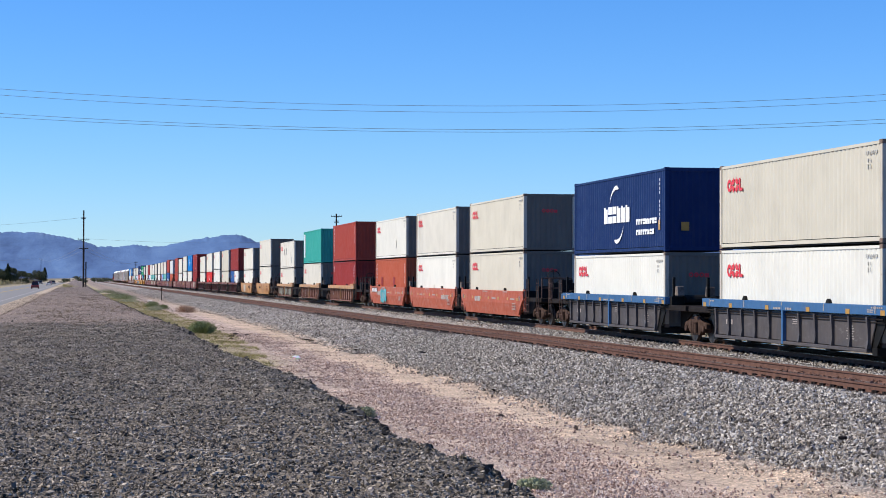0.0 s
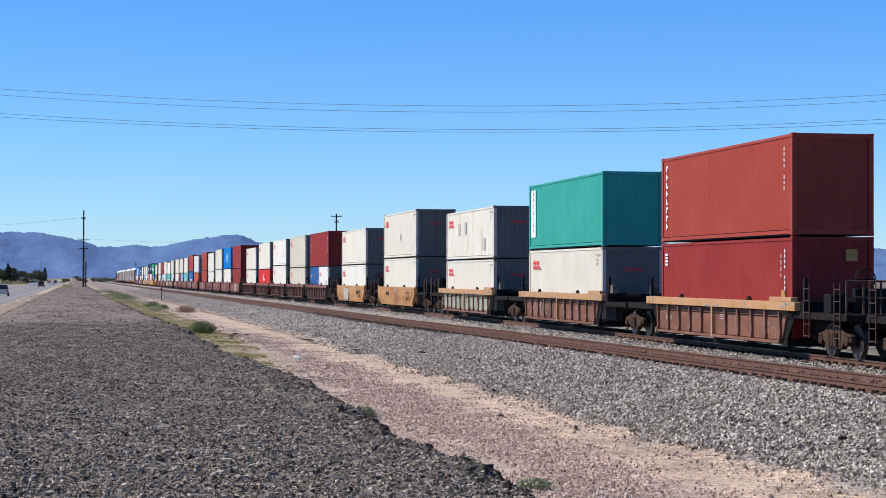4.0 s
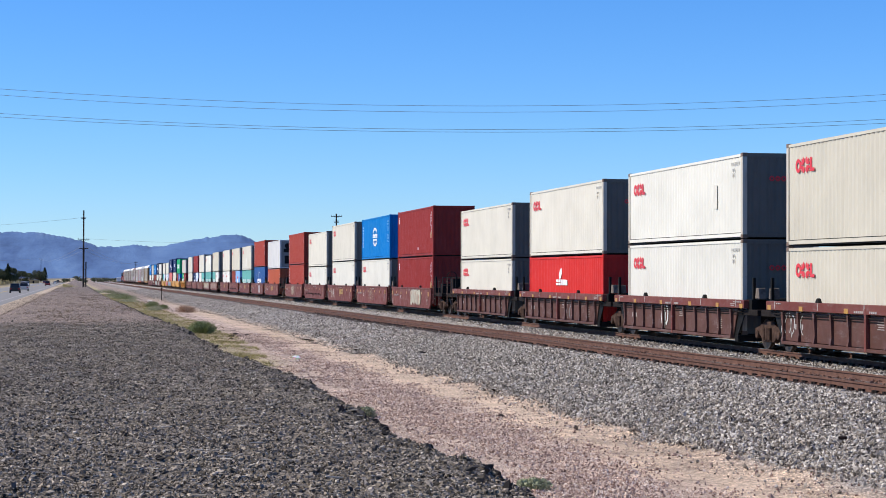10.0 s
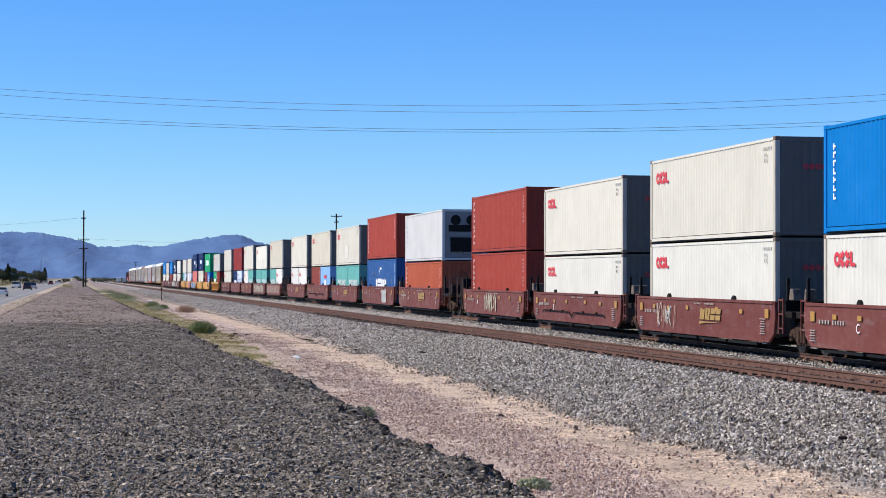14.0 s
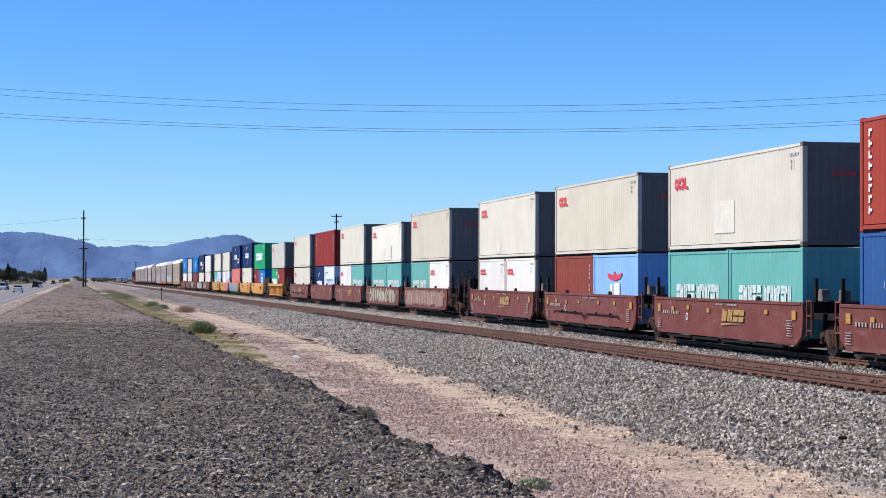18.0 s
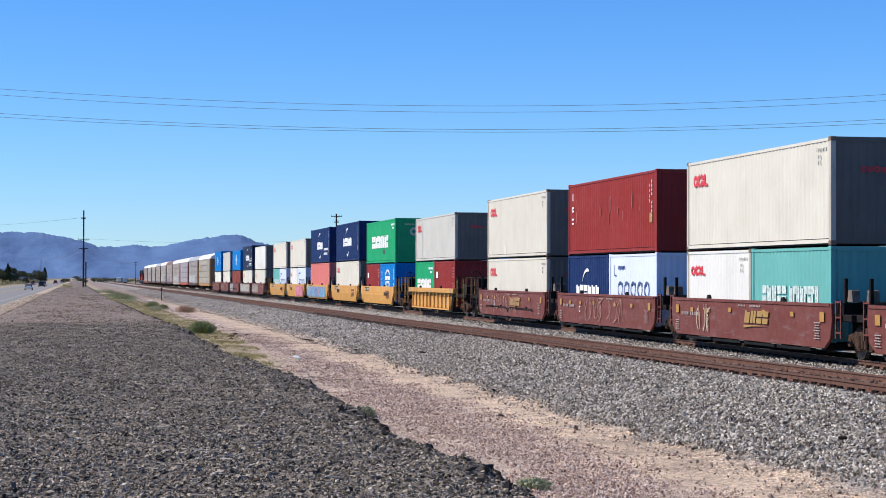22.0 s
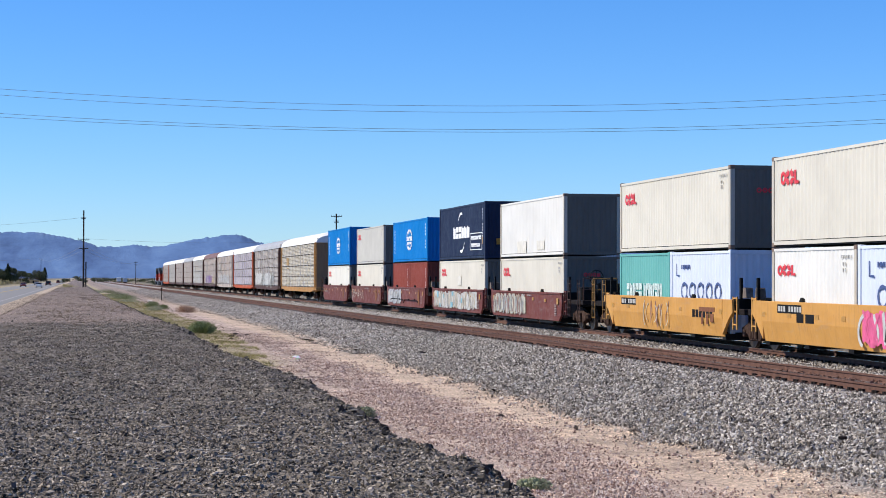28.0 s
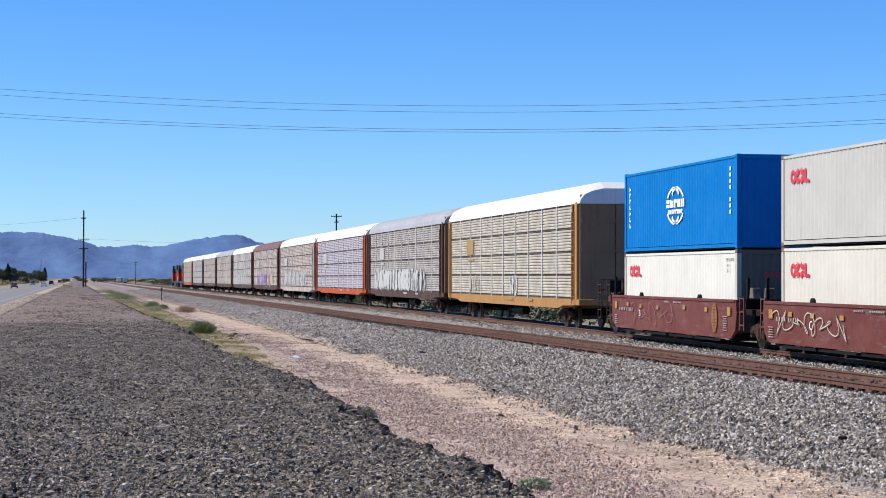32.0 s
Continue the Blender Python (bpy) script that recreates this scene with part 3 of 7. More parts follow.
def letters_up(y, z, n, step, size):
    r = random.Random(n * 7 + round(step * 100))
    out = []
    for i in range(n):
        c = z - i * step
        out += [(y, c, size * 0.34, size * 0.8), (y - size * 0.42, c + size * r.choice((-0.25, 0.0, 0.25)), size * 0.46, size * 0.30)]
    return out


# ---------------------------------------------------------------- wheels and trucks
def wheelset_mesh(bm):
    for s in (-1, 1):
        rod(bm, (s * 0.72, 0, 0), (s * 0.80, 0, 0), 0.45, 20)
        rod(bm, (s * 0.685, 0, 0), (s * 0.72, 0, 0), 0.485, 20)
        rod(bm, (s * 0.80, 0, 0), (s * 0.83, 0, 0), 0.17, 12)
    rod(bm, (-1.0, 0, 0), (1.0, 0, 0), 0.075, 10)
    for s in (-1, 1):
        rod(bm, (s * 1.08, 0, 0), (s * 1.12, 0, 0), 0.06, 6)


def side_frame_mesh(bm):
    top = [(-1.12, 0.44), (-1.12, 0.62), (-0.66, 0.70), (-0.36, 0.84), (0.36, 0.84), (0.66, 0.70), (1.12, 0.62), (1.12, 0.44), (0.70, 0.46), (0.44, 0.24), (-0.44, 0.24), (-0.70, 0.46)]
    prism(bm, top, "x", -0.085, 0.085)
    for y in (-0.875, 0.875):
        rod(bm, (-0.14, y, 0.45), (0.14, y, 0.45), 0.12, 12)
    for y in (-0.2, 0.0, 0.2):
        rod(bm, (-0.12, y, 0.30), (-0.12, y, 0.66), 0.07, 8)


def bolster_mesh(bm):
    box(bm, -1.0, 1.0, -0.2, 0.2, 0.50, 0.80)
    box(bm, -0.9, 0.9, -0.62, -0.52, 0.36, 0.5)
    box(bm, -0.9, 0.9, 0.52, 0.62, 0.36, 0.5)


def truck(parent, y):
    """A two-axle truck under a car, at y along it."""
    t = put("truck", shape("bolster", bolster_mesh, 0.02), RUSTDARK, parent, pose(0, y, 0))
    for s in (-1, 1):
        put("side_frame", shape("side_frame", side_frame_mesh, 0.015), TRUCKRUST, t, pose(s * 0.99, 0, 0))
    for s in (-1, 1):
        axle(t, s * 0.875)
    return t


WHEELSETS = []


def axle(t, y):
    """A wheelset that can roll: its place in the truck is its parent inverse, its own pose the roll alone."""
    w = put("wheelset", shape("wheelset", wheelset_mesh), WHEELSTEEL, t)
    w.matrix_parent_inverse = pose(0, y, 0.45)
    WHEELSETS.append(w)


# ---------------------------------------------------------------- well cars
SILL_X, SILL_TOP, SILL_LOW = 1.50, 1.46, 0.27


def stroke(bm, pts, w, d, z0, z1):
    """A sprayed line of constant width through points (y, z)."""
    last = None
    for i, (y, z) in enumerate(pts):
        q, p = pts[min(i + 1, len(pts) - 1)], pts[max(i - 1, 0)]
        ty, tz = q[0] - p[0], q[1] - p[1]
        m = math.hypot(ty, tz) or 1
        ny, nz = -tz / m * w, ty / m * w
        pair = (bm.verts.new((-d, y + ny, min(z1, max(z0, z + nz)))), bm.verts.new((-d, y - ny, min(z1, max(z0, z - nz)))))
        if last:
            bm.faces.new((last[0], last[1], pair[1], pair[0]))
        last = pair


def sprayed_letters(bm, r, y0, y1, z0, z1, step, w, d):
    """Tall bent lines side by side, as in a sprayed tag: hooks, waves and zigzags."""
    y = y1
    while y - step > y0:
        wide, kind, flip = step * r.uniform(0.55, 1.15), r.random(), r.choice((-1, 1))
        lo, hi = z0 + r.uniform(0.0, 0.25) * (z1 - z0), z1 - r.uniform(0.0, 0.2) * (z1 - z0)
        lean, pts = r.uniform(-0.12, 0.12), []
        for k in range(13):
            t = k / 12
            if kind < 0.4:
                a = -1.3 + 2.6 * t
                p = (0.2 + 0.6 * flip * math.cos(a) + 0.2 * t, 0.5 + 0.5 * math.sin(a))
            elif kind < 0.7:
                p = (0.3 + 0.4 * t, 0.5 - 0.5 * flip * math.cos(t * 5.2))
            else:
                p = (0.5 + 0.22 * flip * math.sin(t * 5.0), t)
            pts.append((y - wide * p[0] + lean * (p[1] - 0.5), lo + (hi - lo) * p[1]))
        stroke(bm, pts, w * r.uniform(0.7, 1.2), d + r.uniform(0, 0.002), z0, z1)
        y -= wide * r.uniform(0.8, 1.1)


def scrawl(bm, r, y0, y1, z0, z1, w, d):
    """One long looping line, as of a quick thin tag."""
    y, k, pts = y1 - 0.1, r.uniform(0, 6), []
    mid, a, b = (z0 + z1) / 2, r.uniform(0.5, 0.7), r.uniform(1.5, 2.6)
    while y > y0 + 0.1:
        tall = (z1 - z0) * (0.22 + 0.16 * math.sin(k * 0.31))
        pts.append((min(y1, max(y0, y + 0.24 * math.cos(k * b * 0.5))), mid + tall * math.sin(k * a * 1.7) + 0.06 * math.sin(k * 0.9)))
        y -= 0.035
        k += 0.32
    stroke(bm, pts, w, d, z0, z1)


def sprayed_wash(bm, r, y0, y1, z0, z1, d):
    """Overlapping uneven patches of paint behind a tag."""
    y, k = y1, 0
    while y > y0:
        half, n = r.uniform(0.22, 0.42), 11
        c, rim = (z0 + z1) / 2 + r.uniform(-0.12, 0.12), []
        for i in range(n):
            a, q = 2 * math.pi * i / n, r.uniform(0.75, 1.15)
            rim.append(bm.verts.new((-d - 0.0004 * (k % 5), min(y1, max(y0, y + half * q * math.cos(a))), min(z1, max(z0, c + (z1 - z0) * 0.5 * q * math.sin(a))))))
        bm.faces.new(rim)
        y -= half * r.uniform(0.7, 1.2)
        k += 1


def graffiti(car, colours, y0, y1, n, seed, width=0.05, z0=0.40, z1=1.36, x=-SILL_X - 0.012):
    """Sprayed tags in layers of colour, over a wash where there are more than two; n: how closely the strokes stand."""
    r = random.Random(seed)
    step = max(0.22, min(0.8, (y1 - y0) / max(3, n) * 1.5))
    for k, ink in enumerate(colours):
        bm = bmesh.new()
        if k == 0 and len(colours) > 2:
            sprayed_wash(bm, r, y0, y1, z0, z1, 0.003)
        elif len(colours) == 1 and width < 0.03:
            scrawl(bm, r, y0, y1, z0, z1, width, 0.006)
        else:
            sprayed_letters(bm, r, y0, y1, z0, z1, step * r.uniform(0.8, 1.25), width * (1.0, 0.75, 0.5)[k % 3], 0.006 + 0.003 * k)
        me = bpy.data.meshes.new("graffiti")
        bm.to_mesh(me)
        bm.free()
        me.materials.append(None)
        put("graffiti", me, SPRAY[ink], car, pose(x, 0, 0), "sprayed graffiti strokes")


def well_car(label, style, side, chord, far, near, half_far, half_near):
    """A well car unit: y along it, far end at +y. far, near: 'end' with coupler and truck, or 'joint'."""
    car = thing("well_car", label, "rail car", "well cars of the train")
    hy = 6.72

    def smooth(bm):
        prism(bm, [(-hy - 0.05, SILL_TOP), (-hy - 0.10, 1.0), (-hy + 0.02, 0.52), (-hy + 0.42, SILL_LOW), (hy - 0.42, SILL_LOW), (hy - 0.02, 0.52), (hy + 0.10, 1.0), (hy + 0.05, SILL_TOP)], "x", 0, 0.09)
        box(bm, -0.03, 0.14, -hy + 0.02, hy - 0.02, SILL_TOP - 0.09, SILL_TOP)

    def faceted(bm):
        prof = [(0.0, SILL_TOP), (0.0, 0.88), (0.10, 0.30), (0.20, 0.30), (0.10, 0.86), (0.10, SILL_TOP)]
        prism(bm, prof, "y", -hy + 0.60, hy - 0.60)
        for s in (-1, 1):
            prism(bm, [(s * (hy - 0.60), SILL_TOP), (s * (hy + 0.25), SILL_TOP), (s * (hy + 0.30), 1.06), (s * (hy - 0.05), 0.86), (s * (hy - 0.60), 0.36)], "x", 0.015, 0.10)

    def ribbed(bm):
        prism(bm, [(-hy + 0.55, SILL_TOP - 0.27), (-hy + 0.95, SILL_LOW + 0.1), (hy - 0.95, SILL_LOW + 0.1), (hy - 0.55, SILL_TOP - 0.27)], "x", 0.10, 0.14)
        box(bm, 0.0, 0.18, -hy + 0.95, hy - 0.95, SILL_LOW, SILL_LOW + 0.09)

    def topchord(bm):
        box(bm, 0.0, 0.22, -hy - 0.25, hy + 0.25, SILL_TOP - 0.25, SILL_TOP)

    def rib(bm):
        prism(bm, [(0.004, SILL_TOP - 0.29), (0.10, SILL_TOP - 0.29), (0.10, SILL_LOW + 0.09), (0.0, SILL_LOW + 0.09), (0.035, SILL_LOW + 0.3)], "y", -0.05, 0.05)

    def pipes(bm):
        rod(bm, (0.075, -hy + 0.1, SILL_TOP - 0.35), (0.075, hy - 0.1, SILL_TOP - 0.35), 0.020, 6)
        rod(bm, (0.085, -hy + 0.1, SILL_TOP - 0.43), (0.085, hy - 0.1, SILL_TOP - 0.43), 0.014, 6)

    def middle_post(bm):
        box(bm, -0.012, 0.10, -0.06, 0.06, SILL_LOW, SILL_TOP - 0.1)

    def end_board(bm):
        box(bm, 0.0, 0.20, -0.85, 0.85, SILL_TOP, SILL_TOP + 0.13)
    build = {"smooth": smooth, "faceted": faceted, "ribbed": ribbed}[style]
    me = shape(("side_sill", style), build, 0.012)
    for m in (pose(-SILL_X, 0, 0), pose(SILL_X, 0, 0, 0, 0, 180)):
        sill = put("side_sill", me, side, car, m)
        if style == "ribbed":
            put("top_chord", shape("top_chord", topchord, 0.012), chord, sill, None, "painted top chord")
            put("air_pipe", shape("air_pipe", pipes), RUSTDARK, sill, None, "dark air pipes under the chord")
            for q in (-1, 1):
                put("end_wing", shape("end_wing", lambda bm: prism(bm, [(hy - 1.05, 0.30), (hy - 0.75, 0.30), (hy - 0.15, 0.95), (hy - 0.15, 1.20), (hy - 1.05, 1.20)], "x", 0.145, 0.175)), DARK, sill, pose(0, 0, 0) if q > 0 else Matrix.Diagonal((1, -1, 1, 1)), "dark end plate of the well")
            put("middle_post", shape("middle_post", middle_post, 0.01), chord, sill)
            if chord is S_TAN:
                put("end_board", shape("end_board", end_board, 0.01), chord, sill, pose(0, (-hy + 0.85) * (1 if m.translation.x < 0 else -1), 0))
            for i in range(11):
                if i == 5:
                    continue
                put("rib", shape("sill_rib", rib), side, sill, pose(0, -hy + 0.98 + i * (2 * hy - 1.96) / 10, 0))
        elif style == "smooth":
            put("bottom_flange", shape("bottom_flange", lambda bm: [box(bm, 0.0, 0.16, y - 1.25, y + 1.25, SILL_LOW - 0.10, SILL_LOW - 0.03) for y in (-4.1, -1.4, 1.4, 4.1)]), DARK, sill)

    for i in range(5):
        put("crossmember", shape("crossmember", lambda bm: box(bm, -1.38, 1.38, -0.16, 0.16, 0.20, 0.385)), DARK, car, pose(0, -6.0 + i * 3.0, 0))
    put("centre_beam", shape("centre_beam", lambda bm: box(bm, -0.12, 0.12, -6.2, 6.2, 0.22, 0.37)), DARK, car)

    def platform(reach, low):
        def build_it(bm):
            box(bm, -1.36, 1.36, hy - 0.25, reach, 1.0, 1.18)
            prism(bm, [(hy - 0.25, 0.99), (reach, 0.99), (reach, 0.95), (hy + 0.9, 0.90), (hy - 0.05, 0.40), (hy - 0.25, 0.40)], "x", -0.78, 0.78)
            box(bm, -0.35, 0.35, hy, reach + 0.02, 0.80, 1.0)
        return build_it

    def stanchion(bm):
        box(bm, -0.045, 0.045, -0.05, 0.05, 1.15, 2.12)

    def rails(bm):
        for z in (1.62, 2.05):
            rod(bm, (-1.3, 0, z), (-0.35, 0, z), 0.026, 6)
        for x in (-1.3, -0.82, -0.35):
            rod(bm, (x, 0, 1.16), (x, 0, 2.05), 0.03, 6)

    def ladder(bm):
        for y in (-0.2, 0.2):
            rod(bm, (0, y, 0.5), (0, y, 2.0), 0.016, 6)
        for k in range(5):
            rod(bm, (0, -0.2, 0.55 + k * 0.32), (0, 0.2, 0.55 + k * 0.32), 0.014, 6)

    def short_ladder(bm):
        for y in (-0.17, 0.17):
            box(bm, -0.022, 0.022, y - 0.022, y + 0.022, 0.55, 1.55)
        for z in (0.70, 1.10, 1.50):
            box(bm, -0.018, 0.018, -0.17, 0.17, z - 0.02, z + 0.02)

    def coupler(bm):
        rod(bm, (0, 0, 0.88), (0, 0.55, 0.88), 0.10, 8)
        box(bm, -0.16, 0.16, 0.5, 0.82, 0.70, 1.06)
        rod(bm, (0.25, 0.05, 0.8), (0.3, 0.5, 0.45), 0.03, 6)

    def brake_wheel(bm):
        ring = [[bm.verts.new(((0.28 + 0.02 * math.cos(c)) * math.cos(a), 0.02 * math.sin(c), (0.28 + 0.02 * math.cos(c)) * math.sin(a))) for c in (0, 1.57, 3.14, 4.71)] for a in (2 * math.pi * i / 16 for i in range(16))]
        for i in range(16):
            for k in range(4):
                bm.faces.new((ring[i][k], ring[i][(k + 1) % 4], ring[(i + 1) % 16][(k + 1) % 4], ring[(i + 1) % 16][k]))
        for a in (0, math.pi / 2):
            rod(bm, (-0.28 * math.cos(a), 0, -0.28 * math.sin(a)), (0.28 * math.cos(a), 0, 0.28 * math.sin(a)), 0.014, 5)

    def guide(bm):
        prism(bm, [(-0.12, SILL_TOP), (0.12, SILL_TOP), (0.07, SILL_TOP + 0.07), (0.0, SILL_TOP + 0.13), (-0.06, SILL_TOP + 0.09)], "x", -0.05, 0.06)

    rail_mat = DULLYELLOW if chord is S_YELLOW else DULLRAIL
    for s, kind, reach in ((1, far, half_far), (-1, near, half_near)):
        side_m = pose(0, 0, 0) if s > 0 else TURN
        tip = reach - (0.62 if kind == "end" else 0.16)
        p = put("end_platform", shape(("end_platform", round(tip, 2)), platform(tip, kind), 0.015), RUSTDARK, car, side_m)
        for x in (-1.24, 1.24):
            put("stanchion", shape("stanchion", stanchion, 0.01), DARK, p, pose(x, hy + 0.42, 0), "dark steel guide post")
        # Black block added so the gap between units looks as dark as shade
        put("end_plate", shape("end_plate", lambda bm: [box(bm, -1.33, 1.33, hy + 0.02, hy + 0.5, 1.02, 1.48), box(bm, -0.76, 0.76, hy + 0.02, hy + 0.5, 0.5, 1.0)]), DARK, p)
        if style != "ribbed":
            put("grab_ladder", shape("grab_ladder", short_ladder), side, p, pose(-s * 1.40, hy + 0.33, 0))
        if kind == "end":
            put("coupler", shape("coupler", coupler, 0.0), RUSTDARK, p, pose(0, tip, 0))
            put("handrail", shape("handrail", rails), rail_mat, p, pose(0, tip - 0.12, 0))
            put("handrail", shape("handrail", rails), rail_mat, p, pose(1.65, tip - 0.12, 0))
            put("ladder", shape("ladder", ladder), rail_mat, p, pose(-s * 1.40, tip - 0.5, 0))
            put("ladder", shape("ladder", ladder), rail_mat, p, pose(-s * 1.40, hy + 0.9, 0))
            put("valve_box", shape("valve_box", lambda bm: box(bm, -0.9, -0.2, 0.0, 0.5, 1.18, 1.55), 0.02), RUSTDARK, p, pose(0, hy + 1.1, 0))
            put("air_tank", shape("air_tank", lambda bm: rod(bm, (0.2, 0.1, 1.4), (0.95, 0.1, 1.4), 0.19, 12)), RUSTDARK, p, pose(0, hy + 1.1, 0))
            put("step_box", shape("step_box", lambda bm: box(bm, -1.25, -1.0, -0.05, 0.35, 1.18, 1.42), 0.02), chord, p, pose(0, hy + 1.1, 0))
            put("control_stand", shape("control_stand", lambda bm: [box(bm, -1.2, -0.7, -0.1, 0.4, 1.18, 2.0), box(bm, -0.5, 0.5, 0.15, 0.35, 1.18, 1.85), box(bm, 0.7, 1.2, -0.1, 0.4, 1.18, 1.7)], 0.02), DARK, p, pose(0, hy + 1.7, 0))
            if s < 0:
                put("brake_wheel", shape("brake_wheel", brake_wheel), DARK, p, pose(0.75, tip - 0.2, 2.1))
            truck(car, s * (reach - 2.1))
        else:
            put("valve_box", shape("joint_box", lambda bm: box(bm, -1.2, -0.5, hy + 0.3, hy + 0.7, 1.18, 1.5), 0.02), DARK, p)
            put("post_cap", shape("post_cap", lambda bm: prism(bm, [(-0.17, 1.50), (0.17, 1.50), (0.10, 1.82), (-0.10, 1.82)], "x", -1.22, -0.98), 0.015), CASTING, p, pose(0, hy + 0.62, 0) if s > 0 else pose(0, hy + 0.62, 0) @ pose(2.2, 0, 0))
            put("air_tank", shape("joint_tank", lambda bm: rod(bm, (0.1, hy + 0.5, 1.36), (0.9, hy + 0.5, 1.36), 0.16, 10)), DARK, p)
            if s > 0:
                truck(car, reach)
    for y in (-3.2, 3.2):
        for x in (-1, 1):
            put("container_guide", shape("container_guide", guide, 0.01), DARK, car, pose(x * (SILL_X - 0.06), y, 0))
    return car


LETTER_MESH = {}


def unit_letter(car, c, y, z, x):
    """The white letter of one unit of an articulated car."""
    if c not in LETTER_MESH:
        cu = bpy.data.curves.new("unit_letter", "FONT")
        cu.body, cu.size, cu.extrude, cu.align_x = c, 0.34, 0.003, "CENTER"
        tmp = bpy.data.objects.new("unit_letter", cu)
        me = bpy.data.meshes.new_from_object(tmp)
        bpy.data.objects.remove(tmp)
        me.materials.clear()
        me.materials.append(None)
        LETTER_MESH[c] = me
    put("unit_letter", LETTER_MESH[c], INK_WHITE, car, pose(x, y, z, 90, 0, -90), "white stencilled letter")


def brake_pipe(car):
    """A pipe along the lower side of a sill with a dip in the middle."""
    def build(bm):
        pts = [(4.9, 0.62), (4.7, 0.72), (0.5, 0.70), (0.1, 0.50), (-0.3, 0.70), (-4.6, 0.68), (-4.8, 0.58)]
        for a, b in zip(pts, pts[1:]):
            rod(bm, (-0.06, a[0], a[1]), (-0.06, b[0], b[1]), 0.022, 6)
        for y in (3.6, 1.6, -1.6, -3.6):
            box(bm, -0.08, 0.0, y - 0.03, y + 0.03, 0.66, 0.76)
    put("brake_pipe", shape("brake_pipe", build), RUSTDARK, car, pose(-SILL_X, 0, 0), "dark brake pipe")


def reflectors(car, spots, x, material=REFLECT):
    """Small reflecting plates along a side, at (y, z)."""
    for y, z in spots:
        put("reflector", shape("reflector", lambda bm: box(bm, -0.006, 0.002, -0.13, 0.13, -0.065, 0.065)), material, car, pose(x, y, z))


def sill_marks(car, key, seed, word=True, recess=0.0):
    """Stencilled data, reflectors and the road's emblem on the side of a well car."""
    r = random.Random(seed)
    x = -SILL_X - 0.036 + recess
    refl = [(y, 1.12 + r.uniform(-0.03, 0.03), 0.32, 0.17) for y in (-4.1, -1.9, 1.0, 3.0, 4.6)]
    reflectors(car, [(y, z) for y, z, _, _ in refl], x)
    for y in (-6.25, 6.1):
        put("end_reflector", shape("end_reflector", lambda bm: box(bm, -0.006, 0.002, -0.15, 0.15, -0.13, 0.13)), REFLECT, car, pose(x, y, 1.10))
    data = [(5.6 - 0.20 * i, 0.97, 0.09, 0.11) for i in range(4)] + [(4.7 - 0.17 * i, 0.97, 0.07, 0.11) for i in range(5)]
    data += [(-5.9, 0.52 + 0.07 * i, 0.42 - 0.07 * (i % 3), 0.022) for i in range(7)] + [(6.1, 0.45 + 0.07 * i, 0.40 - 0.1 * (i % 2), 0.022) for i in range(5)]
    data += [(0.2 - 0.13 * i, 1.30, 0.07, 0.05) for i in range(5)] + [(-0.8 - 0.13 * i, 1.30, 0.08, 0.05) for i in range(7)]
    put("data_panel", bars(("data", key), data), INK_STENCIL, car, pose(x - 0.001, 0, 0), "worn white stencilled lettering")
    if word:
        bm = bmesh.new()
        for y, z, w, h in letters(4, -1.3, 0.98, 2.0, 0.36, 3):
            prism(bm, [(y - w / 2 - (z - h / 2 - 0.98) * 0.3, z - h / 2), (y + w / 2 - (z - h / 2 - 0.98) * 0.3, z - h / 2), (y + w / 2 - (z + h / 2 - 0.98) * 0.3, z + h / 2), (y - w / 2 - (z + h / 2 - 0.98) * 0.3, z + h / 2)], "x", -0.006, 0.002)
        prism(bm, [(-2.2, 0.745), (-0.25, 0.735), (-0.25, 0.65), (-0.9, 0.70)], "x", -0.006, 0.002)
        if ("emblem", key) not in MESHES:
            MESHES[("emblem", key)] = mesh_of("emblem", bm)
        put("emblem", MESHES[("emblem", key)], INK_YELLOW, car, pose(x - 0.002, 0, 0), "yellow lettering over a wedge")

# ---------------------------------------------------------------- autoracks
GALV = plain("galvanised_panel", (0.43, 0.405, 0.375), 0.65, 0.05, 0.3, 1.2)
GALV_TAN = plain("yellowed_galvanised_panel", (0.41, 0.375, 0.315), 0.7, 0.0, 0.3, 1.2)
GALV_MAUVE = plain("mauve_grey_panel", (0.40, 0.365, 0.40), 0.65, 0.05, 0.2, 1.2)
GALV_DARK = plain("dull_grey_panel", (0.34, 0.31, 0.29), 0.7, 0.0, 0.35, 1.2)
RACK_POST = plain("pale_galvanised_post", (0.55, 0.52, 0.47), 0.6, 0.1, 0.2, 2)
RACK_SEAM = plain("grimy_panel_seam", (0.13, 0.115, 0.10), 0.8, 0, 0.3, 2)
GALV_WARM = plain("weathered_galvanised_panel", (0.40, 0.342, 0.305), 0.7, 0.0, 0.35, 1.2)
ROOF_WHITE = paint("white_roof_paint", (0.72, 0.71, 0.69), streak=0.3, wear=0.25)
ROOF_GREY = paint("grey_roof_paint", (0.36, 0.36, 0.37), streak=0.3, wear=0.25)
ROOF_BROWN = paint("brown_roof_paint", (0.20, 0.11, 0.085), streak=0.3, wear=0.3)
A_YELLOW = paint("yellow_rack_paint", (0.42, 0.22, 0.075), dirt=(0.14, 0.08, 0.05), streak=0.7, wear=0.6, scuff=0.3)
A_DOOR = paint("rusty_brown_door_paint", (0.30, 0.18, 0.10), streak=0.5, wear=0.5)
A_BROWN = paint("dark_brown_rack_paint", (0.085, 0.045, 0.035), streak=0.3, wear=0.35)
A_RED = paint("orange_rack_paint", (0.42, 0.085, 0.030), streak=0.25, wear=0.3)


